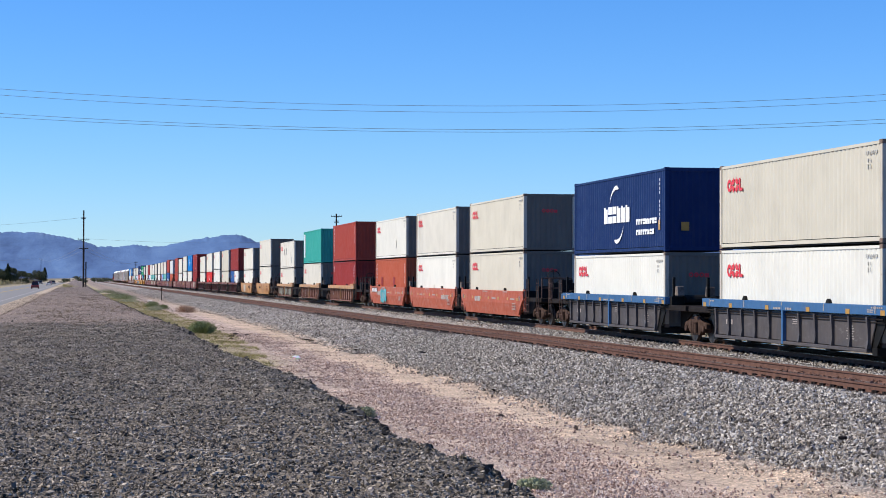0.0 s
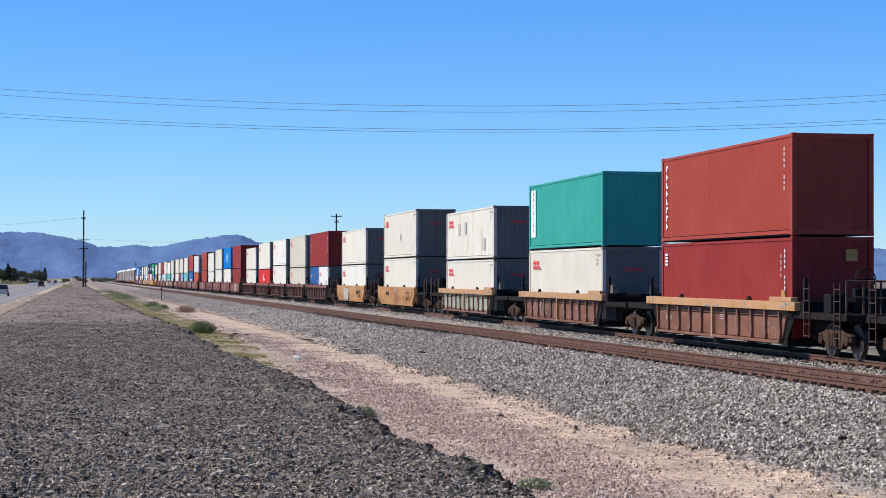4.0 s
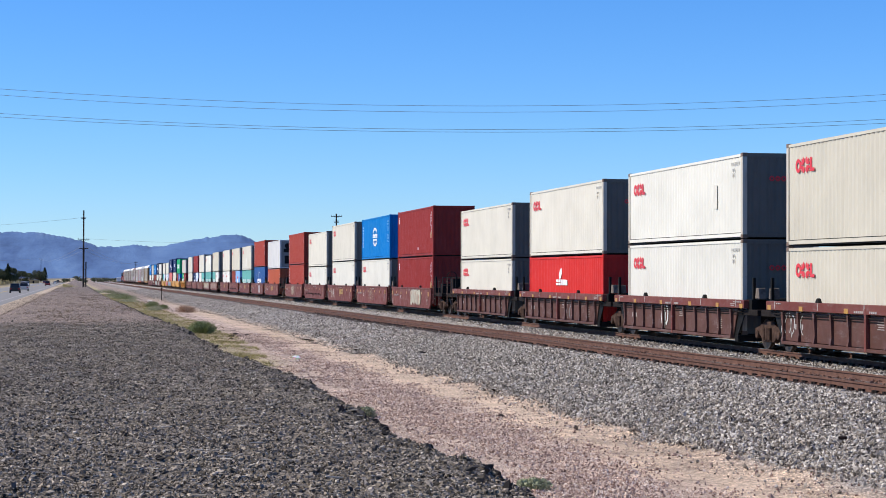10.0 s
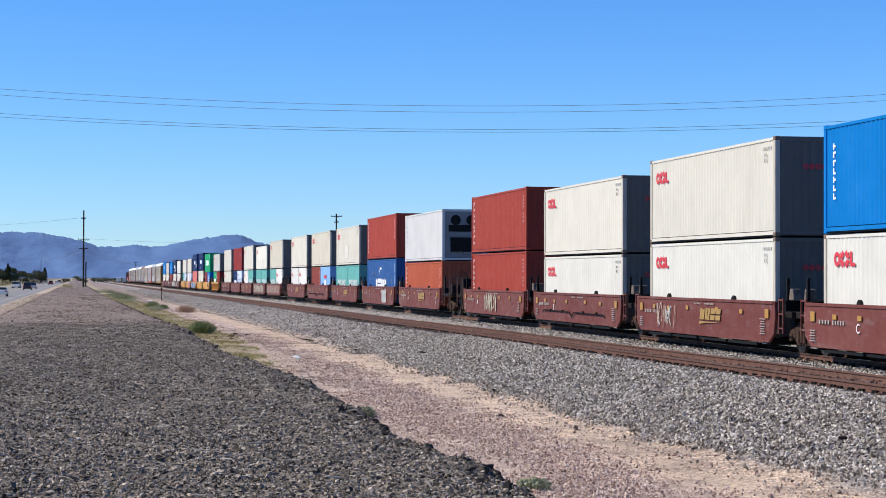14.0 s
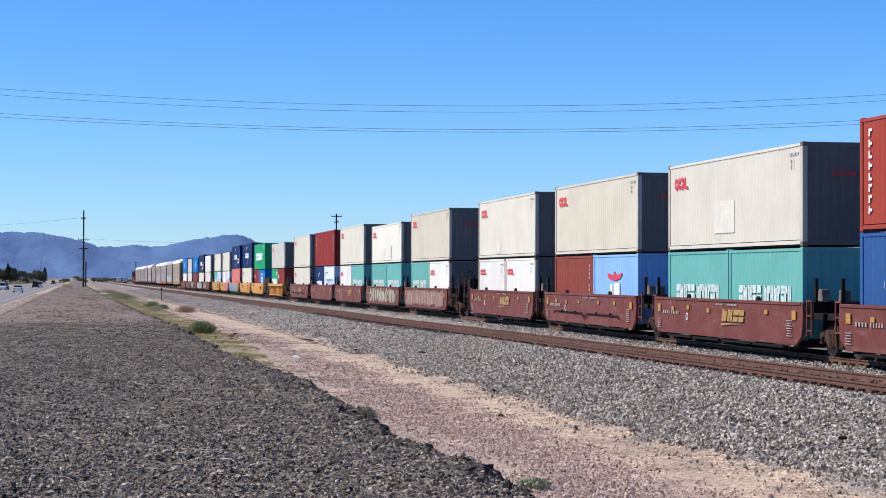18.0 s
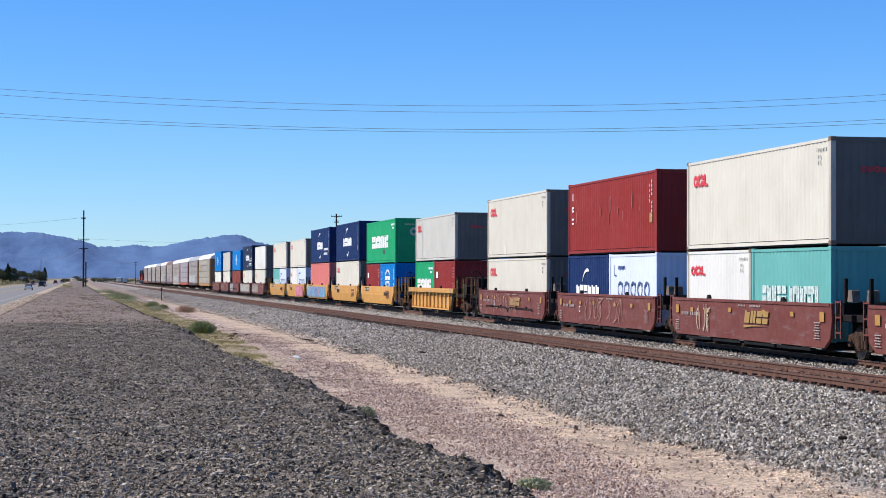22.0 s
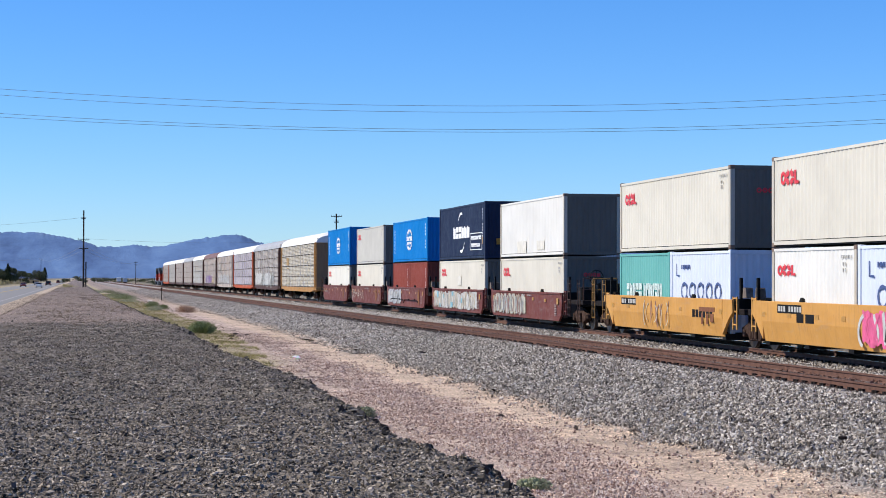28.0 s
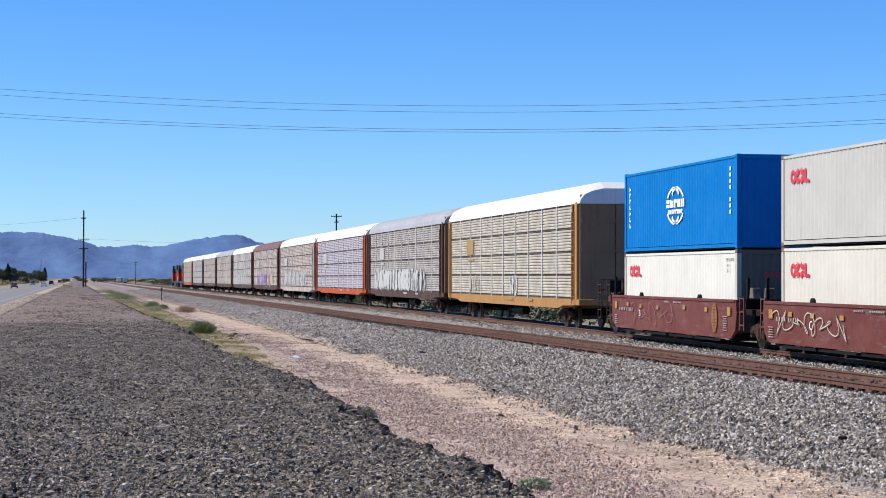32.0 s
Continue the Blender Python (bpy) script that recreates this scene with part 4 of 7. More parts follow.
def autorack(label, roof_mat, frame_mat, panel_mat, seed, sprays=()):
    """A covered car carrier; y along it, far end at +y."""
    car = thing("autorack_car", label, "rail car", "car carriers of the train")
    hy, w, top = 13.7, 1.55, 5.92

    def deck(bm):
        prism(bm, [(-hy, 1.22), (-hy, 0.98), (-hy + 2.6, 0.94), (-hy + 3.4, 0.82), (hy - 3.4, 0.82), (hy - 2.6, 0.94), (hy, 0.98), (hy, 1.22)], "x", -w + 0.02, w - 0.02)
    put("underframe", shape("rack_deck", deck, 0.015), frame_mat, car)

    def roof(bm):
        prof = [(-w - 0.02, 5.03), (-w + 0.03, 5.28), (-w + 0.20, 5.56), (-w + 0.55, 5.76), (-0.5, top), (0.5, top), (w - 0.55, 5.76), (w - 0.20, 5.56), (w - 0.03, 5.28), (w + 0.02, 5.03)]
        ends = ((-hy + 0.02, 0.30), (-hy + 0.55, 0.0), (hy - 0.55, 0.0), (hy - 0.02, 0.30))
        rows = [[bm.verts.new((x * (1 - 0.12 * d), y, z - d * max(0.0, z - 5.05))) for x, z in prof] for y, d in ends]
        for a, b in zip(rows, rows[1:]):
            for i in range(len(prof) - 1):
                bm.faces.new((a[i], a[i + 1], b[i + 1], b[i]))
        bm.faces.new(rows[0])
        bm.faces.new(rows[-1][::-1])
        bm.faces.new([rows[0][0], rows[1][0], rows[2][0], rows[3][0], rows[3][-1], rows[2][-1], rows[1][-1], rows[0][-1]])
    put("roof", shape("rack_roof", roof, 0.02), roof_mat, car)

    def panel(wide, tall):
        def build(bm):
            n, line = 7, []
            for i in range(n):
                z, q = tall * (i + 0.5) / n, tall / n
                line += [(0.035, z - q * 0.47), (0.0, z - q * 0.22), (0.0, z + q * 0.22), (0.035, z + q * 0.47)]
            a, c = [bm.verts.new((x, -wide / 2, z)) for x, z in line], [bm.verts.new((x, wide / 2, z)) for x, z in line]
            for i in range(len(line) - 1):
                bm.faces.new((a[i], c[i], c[i + 1], a[i + 1]))
            back = [bm.verts.new((0.05, y, z)) for y, z in ((-wide / 2, line[0][1]), (wide / 2, line[0][1]), (wide / 2, line[-1][1]), (-wide / 2, line[-1][1]))]
            bm.faces.new(back)
            bm.faces.new((a[0], c[0], back[1], back[0]))
            bm.faces.new((a[-1], c[-1], back[2], back[3]))
            bm.faces.new([back[0], back[3]] + a[::-1])
            bm.faces.new([back[1], back[2]] + c[::-1])
        return build
    cols, rows_n = 10, 4
    wide, z0, z1 = (2 * hy - 2.0) / cols, 1.24, 5.00
    tall = (z1 - z0) / rows_n
    for s in (-1, 1):
        base = pose(-w + 0.02, 0, 0) if s < 0 else pose(w - 0.02, 0, 0, 0, 0, 180)
        for c in range(cols):
            y = -hy + 1.0 + wide * (c + 0.5)
            for k in range(rows_n):
                if s < 0 or k == 0:
                    put("side_panel", shape("rack_panel", panel(wide - 0.12, tall - 0.06)) if s < 0 else shape("rack_back", lambda bm: box(bm, 0, 0.04, -wide / 2, wide / 2, 0, z1 - z0)), panel_mat, car, base @ pose(0, y, z0 + tall * k + 0.03))
        for c in range(cols + 1):
            put("post", shape("rack_post", lambda bm: box(bm, -0.03, 0.06, -0.065, 0.065, z0 - 0.05, z1 + 0.05)), RACK_POST if 0 < c < cols else frame_mat, car, base @ pose(0, -hy + 1.0 + wide * c, 0))
        for k in range(rows_n + 1):
            put("side_rail", shape("rack_rail", lambda bm: box(bm, 0.0, 0.05, -hy + 1.0, hy - 1.0, -0.016, 0.016)), RACK_SEAM, car, base @ pose(0, 0, z0 + tall * k))
        for q in (-1, 1):
            put("end_post", shape("rack_end_post", lambda bm: box(bm, -0.03, 0.10, -0.18, 0.18, 1.2, 5.1), 0.01), frame_mat, car, base @ pose(0, q * (hy - 0.45), 0))
            lad = put("ladder", shape("rack_ladder", lambda bm: [rod(bm, (-0.05, y, 0.9), (-0.05, y, 4.7), 0.016, 6) for y in (-0.2, 0.2)] + [rod(bm, (-0.05, -0.2, 1.0 + 0.33 * i), (-0.05, 0.2, 1.0 + 0.33 * i), 0.013, 6) for i in range(11)]), frame_mat, car, base @ pose(0, q * (hy - 0.78), 0))
    for q in (-1, 1):
        put("end_door", shape("rack_door", lambda bm: [box(bm, -w + 0.1, -0.02, -hy + 0.12, -hy + 0.2, 1.2, 5.4), box(bm, 0.02, w - 0.1, -hy + 0.12, -hy + 0.2, 1.2, 5.4)] + [box(bm, -w + 0.15, w - 0.15, -hy + 0.09, -hy + 0.13, z, z + 0.1) for z in (1.9, 3.1, 4.3)]), A_DOOR, car, None if q < 0 else TURN, "brown steel end doors")
        put("coupler", shape("rack_coupler", lambda bm: [rod(bm, (0, hy - 0.2, 0.88), (0, hy + 0.45, 0.88), 0.1, 8), box(bm, -0.16, 0.16, hy + 0.35, hy + 0.66, 0.7, 1.06)]), RUSTDARK, car, None if q > 0 else TURN)
        truck(car, q * 9.8)
    put("brake_tank", shape("brake_tank", lambda bm: rod(bm, (-0.7, -1.2, 0.55), (-0.7, 1.0, 0.55), 0.2, 10)), DARK, car)
    put("valve_box", shape("valve_box", lambda bm: box(bm, -1.2, -0.8, 2.2, 2.9, 0.35, 0.75)), DARK, car)
    r = random.Random(seed)
    for ink, y0, y1, n, wd, hi in sprays:
        graffiti(car, (ink,), y0, y1, n, seed + ink, wd, 1.25, hi, -w - 0.02)
    put("data_panel", bars(("rackdata",), [(7.6, 3.6, 1.7, 0.75), (7.4, 2.95, 1.4, 0.12), (-1.5, 1.1, 1.2, 0.1), (-5.5, 1.1, 0.9, 0.1)]), INK_YELLOW if frame_mat == A_YELLOW else INK_GREY, car, pose(-w - 0.013, 0, 0), "painted data panel")
    return car


# ---------------------------------------------------------------- locomotives
L_ORANGE = paint("orange_locomotive_paint", (0.27, 0.030, 0.012), streak=0.15, wear=0.15)
L_BLACK = plain("black_locomotive_paint", (0.018, 0.018, 0.020), 0.45, 0, 0.3)
L_GLASS = plain("dark_cab_glass", (0.012, 0.014, 0.018), 0.12, 0, 0.05)


def locomotive(label):
    """A road diesel; the cab at +y."""
    car = thing("locomotive", label, "locomotive", "locomotives of the train")
    for name, mat, lab, boxes in (
        ("frame", L_BLACK, "", [(-1.5, 1.5, -10.8, 10.8, 1.15, 1.45), (-1.5, 1.5, -10.8, -9.6, 0.5, 1.2), (-1.5, 1.5, 9.6, 10.8, 0.5, 1.2)]),
        ("hood", L_ORANGE, "orange hood", [(-0.95, 0.95, -9.4, 5.4, 1.45, 3.3)]),
        ("hood_top", L_BLACK, "black hood top", [(-0.97, 0.97, -9.4, 5.4, 3.3, 4.35)]),
        ("radiator", L_BLACK, "overhanging black radiator", [(-1.5, 1.5, -9.0, -4.6, 3.75, 4.7)]),
        ("dynamic_brake", L_BLACK, "", [(-1.25, 1.25, -0.5, 3.6, 4.0, 4.6)]),
        ("cab", L_ORANGE, "orange cab", [(-1.5, 1.5, 5.5, 8.0, 1.45, 3.1)]),
        ("cab_top", L_BLACK, "black upper cab", [(-1.5, 1.5, 5.5, 8.0, 3.1, 4.35)]),
        ("cab_roof", L_BLACK, "", [(-1.52, 1.52, 5.4, 8.1, 4.35, 4.62)]),
        ("nose", L_ORANGE, "", [(-1.0, 1.0, 8.0, 9.7, 1.45, 3.2)]),
        ("cab_window", L_GLASS, "", [(-1.515, 1.515, 5.9, 6.7, 3.2, 4.0), (-1.515, 1.515, 7.0, 7.7, 3.2, 4.0)]),
        ("side_stripe", L_BLACK, "", [(-0.962, 0.962, -9.4, 5.4, 1.5, 1.9)]),
        ("fuel_tank", L_BLACK, "", [(-1.35, 1.35, -3.0, 3.2, 0.35, 1.15)]),
        ("rear_window", L_GLASS, "", [(-0.8, 0.8, -9.42, -9.38, 3.3, 3.8)])):
        bm = bmesh.new()
        for b in boxes:
            box(bm, *b)
        part(name, bm, mat, car, lab, 0.05 if name not in ("cab_window", "rear_window", "side_stripe") else 0.0)
    put("handrail", shape("loco_rail", lambda bm: [rod(bm, (x, -9.4, 2.45), (x, 5.2, 2.45), 0.02, 6) for x in (-1.46, 1.46)] + [rod(bm, (x, y, 1.45), (x, y, 2.45), 0.018, 6) for x in (-1.46, 1.46) for y in np.arange(-9.4, 5.3, 1.8)]), L_ORANGE, car)
    put("step_rail", shape("loco_steps", lambda bm: [rod(bm, (x, y, 0.6), (x, y, 2.4), 0.02, 6) for x in (-1.46, 1.46) for y in (-10.7, -9.9, 9.9, 10.7)]), INK_WHITE, car)
    for y in (-6.8, 6.6):
        t = truck(car, y)
        axle(t, 0.0)
    put("coupler", shape("loco_coupler", lambda bm: [box(bm, -0.16, 0.16, s * 10.8 - 0.1, s * 10.8 + 0.1, 0.7, 1.06) for s in (-1, 1)]), RUSTDARK, car)
    return car


# ---------------------------------------------------------------- the train
HC, STD, LONG, SHORT = 2.896, 2.591, 12.192, 6.058
KINDS = {
    "w": ("cream-white corrugated steel container with a red emblem", WHITE, "red"),
    "e": ("beige corrugated steel container with a red emblem", BEIGE, "red"),
    "W": ("bright white corrugated steel container with a red emblem", BRIGHT, "red"),
    "n": ("clean pale white steel container with a red emblem", WHITE, "red"),
    "o": ("patched rust-stained white container with a red emblem", RUSTYW, "redold"),
    "p": ("plain white container with streaks of grime", SNOW, ""),
    "g": ("light grey container with a red emblem", GREYC, "red"),
    "R": ("white refrigerated container with its cooling unit at the end", REEFER, "faintcode"),
    "m": ("maroon steel container with white codes", MAROON, "stack"),
    "x": ("dark maroon container with white upright lettering", MAROON, "tex"),
    "b": ("brick-red container with white upright lettering", BRICK, "upright"),
    "O": ("orange-red container with white upright lettering", ORANGE, "upright"),
    "r": ("bright red container with a white emblem", RED, "drop"),
    "k": ("faded pink-red container with white lettering", PINK, "upright"),
    "t": ("teal-green container with a white upright panel", TEAL, "wordup"),
    "B": ("bright blue container with a white globe emblem", BLUE, "globe"),
    "c": ("navy-blue container with white leaf emblem and lettering", NAVY, "swoosh"),
    "C": ("navy-blue container with white emblem and slogan lines", NAVY, "swooshtag"),
    "D": ("dark slate-navy container with white emblem and boxed slogan", DARKNAVY, "swooshbox"),
    "M": ("mid-blue container with a white leaf emblem", MIDBLUE, "swooshlow"),
    "E": ("green container with large white lettering", GREEN, "bigword"),
    "1": ("short blue container with a yellow label", MIDBLUE, "ytag"),
    "2": ("short white container with a red emblem", SNOW, "red20"),
    "3": ("short pale teal container with white lettering", PALETEAL, "lowword"),
    "4": ("short brick-red container with white codes", DULLBRICK, "codes"),
    "5": ("short light blue container with a red winged emblem", LIGHTBLUE, "wings"),
    "6": ("short navy-blue container with white emblem", NAVY, "swoosh20"),
    "7": ("short pale blue-white container with dark blue lettering", PALEBLUE, "bluelow"),
    "8": ("short green container with white lettering", GREEN, "bigword"),
    "9": ("short maroon container with a white label", MAROON, "tag"),
    "0": ("short bright blue container with a white globe emblem", BLUE, "globe"),
}
# Each unit: far end of its upper container along the train, upper and lower loads (kind and height), the car's look, end facing back, units of one car
G, O3, B3, T1, RB, SB, Y1, Y5 = "grey", "orange", "brown", "tan", "ribbed", "smooth", "yellowrib", "yellow"
UNITS = [
    (53.1, "eS", "WS", G, "a"), (70.95, "CH", "WS", G, "a"),
    (92.15, "eS", "eH", O3, "b"), (107.95, "wS", "WH", O3, "b"), (123.8, "WS", "OH", O3, "b"),
    (145.5, "bH", "mH", B3, "c"), (165.25, "tH", "wH", B3, "c"), (184.85, "oS", "wS", B3, "c"),
    (206.65, "wHd", "wH", T1, "d"), (226.85, "wS", "WS", T1, "e"),
    (246.95, "xH", "1S2S", RB, "f"), (262.6, "eH", "eS", RB, "f"), (278.4, "WS", "WH", RB, "f"), (294.0, "wH", "rS", RB, "f"), (309.7, "wS", "wS", RB, "f"),
    (329.9, "mH", "mH", SB, "g"), (345.4, "BH", "WH", SB, "g"), (361.2, "nH", "WH", SB, "g"), (376.85, "nH", "WS", SB, "g"), (392.4, "bH", "bH", SB, "g"),
    (412.7, "RHr", "OS", SB, "h"), (428.3, "bH", "MH", SB, "h"), (444.4, "wH", "3S3S", SB, "h"), (460.2, "eH", "4S5S", SB, "h"), (475.95, "wH", "2S2S", SB, "h"),
    (495.9, "eH", "3S2S", SB, "i"), (511.6, "WS", "3S3S", SB, "i"), (527.5, "wH", "2S3S", SB, "i"), (543.05, "xH", "6S7S", SB, "i"), (558.9, "wH", "wS", SB, "i"),
    (579.4, "gS", "8S9S", Y1, "j"),
    (599.05, "EH", "9S0S", Y5, "k"), (614.85, "cH", "wH", Y5, "k"), (631.1, "CH", "kH", Y5, "k"), (647.1, "wS", "2S7S", Y5, "k"), (662.85, "wS", "3S7S", Y5, "k"),
    (683.4, "pS", "wS", SB, "l"), (699.1, "DH", "wS", SB, "l"), (715.1, "BS", "4S4S", SB, "l"), (731.2, "gS", "wS", SB, "l"), (747.1, "BH", "WS", SB, "l"),
]
LOOKS = {
    G: ("dark grey ribbed well car with a blue top chord", "ribbed", S_GREY, S_BLUE),
    O3: ("faded orange-red well car with smooth scuffed sides", "faceted", S_ORANGE, S_ORANGE),
    B3: ("rusty brown ribbed well car with a tan top chord", "ribbed", S_BROWN, S_TAN),
    T1: ("dusty ochre well car with smooth scuffed sides", "faceted", S_DUSTY, S_DUSTY),
    RB: ("dark maroon ribbed well car with a dull red top chord", "ribbed", S_DULL, S_MAROON),
    SB: ("maroon well car with smooth sides and yellow reflectors", "smooth", S_MAROON, S_MAROON),
    Y1: ("orange-yellow ribbed well car with open platforms", "ribbed", S_YELLOW, S_YELLOW),
    Y5: ("yellow well car with faceted smooth sides", "faceted", S_YELLOW, S_YELLOW),
}
SPRAYED = {7: ((9, 10, 9), -5.9, 5.9, 22, 0.045), 4: ((8, 13, 0, 8), -0.2, 2.1, 6, 0.05), 6: ((0, 5), 0.5, 4.5, 7, 0.02), 9: ((14, 0, 10), 0.5, 3.0, 5, 0.10), 8: ((5, 11), -2, 0.5, 4, 0.03), 12: ((0, 0), 0.5, 1.5, 4, 0.09), 13: ((10, 11), -2.5, -0.8, 5, 0.03), 10: ((0, 10), 0.9, 1.8, 5, 0.05), 11: ((0, 0), 4.0, 6.0, 8, 0.02), 17: ((0, 1), 2.0, 4.4, 6, 0.022), 15: ((14, 12, 14), -3.8, -0.4, 9, 0.07), 16: ((11, 1), -1.5, 0.6, 6, 0.02),
           19: ((1, 14), -1.5, 1.5, 9, 0.05), 20: ((1,), 4.0, 5.6, 5, 0.025), 21: ((0, 7, 0), -4.0, -2.2, 9, 0.06), 25: ((11, 12, 14), -6, 5.8, 18, 0.06), 26: ((14, 1), -5.8, 5.0, 18, 0.13), 28: ((11, 12), -3.5, 2.5, 12, 0.02), 27: ((1, 12), 2.4, 4.0, 5, 0.03), 29: ((12, 11), -2.0, 3.5, 10, 0.025),
           33: ((2, 3, 4, 0, 2), -5.5, 6.0, 18, 0.08), 34: ((4, 0, 4), -6.2, -1.0, 9, 0.10), 35: ((11, 14), -1.0, 2.0, 7, 0.03), 36: ((14, 10, 7, 11, 10), -0.5, 6.0, 18, 0.045), 37: ((0, 14, 10, 1), -5.6, 6.0, 16, 0.06), 38: ((7, 5, 0, 0), 1.2, 6.0, 10, 0.075), 39: ((14,), 0.6, 6.0, 14, 0.018), 40: ((11,), -1.0, 4.2, 8, 0.012)}
UNIT_LETTERS = dict(zip(range(15, 41), "BCDEA" + "AEDCB" * 4 + "A"))
UNIT_LETTERS.update(zip(range(36, 41), "AEDCB"))
# Repair patches and stains: unit, 0 lower or 1 upper load, then (y, z, width, height)
PATCHES = {(22, 1): [(0.4, 1.0, 1.9, 1.0)], (26, 1): [(0.9, 0.62, 1.1, 0.75), (-1.6, 0.72, 1.3, 0.8)], (12, 1): [(-3.6, 1.35, 0.35, 0.75)], (29, 1): [(2.2, 0.42, 0.5, 0.5)], (3, 0): [(0.5, 1.0, 0.5, 0.5)], (37, 0): [(0.4, 1.5, 0.9, 0.5)], (24, 1): [(1.5, 0.5, 0.8, 0.5)], (36, 1): [(1.6, 0.45, 1.8, 0.55), (-2.0, 0.5, 1.4, 0.4)], (8, 1): [(-0.3, 1.3, 0.06, 0.4), (-0.6, 1.3, 0.06, 0.4)], (4, 1): [(-2.0, 0.9, 0.7, 0.5)]}
SCRATCHED = {(28, 1): 16, (21, 0): 9, (22, 0): 6, (38, 0): 6}


def worn_marks(c, i, level):
    r = random.Random(i * 2 + level)
    for y, z, w, h in PATCHES.get((i, level), ()):
        put("patch", bars(("patch", i, level, y), [(y, z, w, h)], 0.002), INK_PATCH, c, pose(-HALF_W - 0.001, 0, 0), "pale repair patch")
    if (i, level) in SCRATCHED:
        lines = [(r.uniform(-4.5, 5.0), r.uniform(1.2, 2.3), r.uniform(0.03, 0.07), r.uniform(0.15, 0.6)) for _ in range(SCRATCHED[i, level])]
        put("scratch", bars(("scratch", i, level), lines, 0.002), INK_SCRATCH if level else INK_STENCIL, c, pose(-HALF_W - 0.001, 0, 0), "pale vertical scratches")


CARRIED = []          # (thing, place along the train, height over the rails)
for i, (far_end, top_code, low_code, look_key, rake) in enumerate(UNITS):
    label, style, side, chord = LOOKS[look_key]
    centre = far_end - LONG / 2
    reach = []
    for j in (i + 1, i - 1):
        if 0 <= j < len(UNITS):
            reach.append(("joint" if UNITS[j][4] == rake else "end", abs(UNITS[j][0] - far_end) / 2))
        else:
            reach.append(("end", 10.0))
    if i in SPRAYED:
        label = label.split(" with ")[0] + " sprayed with graffiti"
    car = well_car(label, style, side, chord, reach[0][0], reach[1][0], reach[0][1], reach[1][1])
    CARRIED.append((car, centre, 0.0))
    if style == "smooth":
        sill_marks(car, "smooth", i, word=i in (17, 20, 22, 24, 27, 29))
        unit_letter(car, UNIT_LETTERS[i], 3.1, 0.74, -SILL_X - 0.036)
        if i in (18, 23, 29, 38):
            brake_pipe(car)
        if i >= 38:
            put("round_emblem", oval_mark(), INK_OVAL, car, pose(-SILL_X - 0.034, -4.9, 0.88), "faded tan round emblem")
    elif style == "faceted":
        reflectors(car, [(y, 1.08) for y in (-6.0, -4.0, -2.0, 0.2, 2.0, 4.0, 6.0)], -SILL_X - 0.002)
        if look_key == O3:
            put("white_strip", bars(("fstrip",), [(-5.0, 1.08, 0.9, 0.06), (-1.0, 1.08, 0.9, 0.06), (3.0, 1.08, 0.8, 0.06), (1.0, 1.40, 1.2, 0.04), (-3.5, 1.40, 0.9, 0.04), (6.4, 1.12, 0.16, 0.2), (-6.4, 1.12, 0.16, 0.2)] + [(-5.3, 0.6 + 0.07 * k, 0.7, 0.025) for k in range(5)]), INK_STENCIL, car, pose(-SILL_X - 0.003, 0, 0), "worn white strips")
        put("data_panel", bars(("fdata", i % 2), [(-3.4 - 0.34 * k, 0.98, 0.26, 0.24) for k in range(6)] if i % 2 else [(3.2, 1.02, 0.5, 0.24), (2.5, 1.02, 0.6, 0.24)]), INK_STENCIL if look_key == O3 else DARK, car, pose(-SILL_X - 0.003, 0, 0), "stencilled data")
        if look_key in (T1, Y5):
            put("emblem", bars(("brown_word",), [(-4.7, 1.12, 1.5, 0.14), (-4.25, 0.82, 0.16, 0.34), (-4.75, 0.82, 0.16, 0.34), (-5.2, 0.86, 0.30, 0.26)]), INK_BROWN, car, pose(-SILL_X - 0.004, 0, 0), "brown painted emblem")
        if look_key == Y5:
            put("number_plate", shape("plate_black", lambda bm: box(bm, -0.006, 0.0, 3.1, 4.9, 1.14, 1.38)), DARK, car, pose(-SILL_X - 0.003, 0, 0), "black painted panel")
            put("lettering", bars(("plate_bars_black",), [(4.75 - 0.2 * k, 1.26, 0.13, 0.15) for k in range(9) if k != 3]), INK_GREY, car, pose(-SILL_X - 0.011, 0, 0), "pale bars")
    else:
        reflectors(car, [(y, 1.28) for y in (-6.75, -4.6, -1.9, 1.2, 4.3, 6.7)], -SILL_X - 0.002)
        put("white_strip", bars(("chordmarks",), [(y, 1.35, 0.05, 0.20) for y in (-6.3, -3.0, 0.05, 3.1, 6.25)] + [(0.65 - 0.12 * k, 1.27, 0.08, 0.06) for k in range(5)] + [(-0.3 - 0.12 * k, 1.27, 0.08, 0.06) for k in range(4)] + [(-6.1 - 0.12 * k, 1.40, 0.08, 0.04) for k in range(6)] + [(6.1 - 0.13 * k, 1.40, 0.09, 0.04) for k in range(3)] + [(-6.0, 1.34, 0.4, 0.025), (-6.0, 1.29, 0.35, 0.025)]), INK_STENCIL, car, pose(-SILL_X - 0.003, 0, 0), "worn white strips and stencils on the chord")
        put("data_panel", bars(("cdata",), [(4.9 - 0.16 * k, 0.78, 0.10, 0.15) for k in range(4)] + [(-4.55, 0.58 + 0.065 * k, 0.5 - 0.08 * (k % 3), 0.022) for k in range(6)] + [(-0.75, 0.86 + 0.06 * k, 0.45 - 0.1 * (k % 2), 0.02) for k in range(4)]), INK_STENCIL, car, pose(-SILL_X + 0.096, 0, 0), "white stencilled lettering")
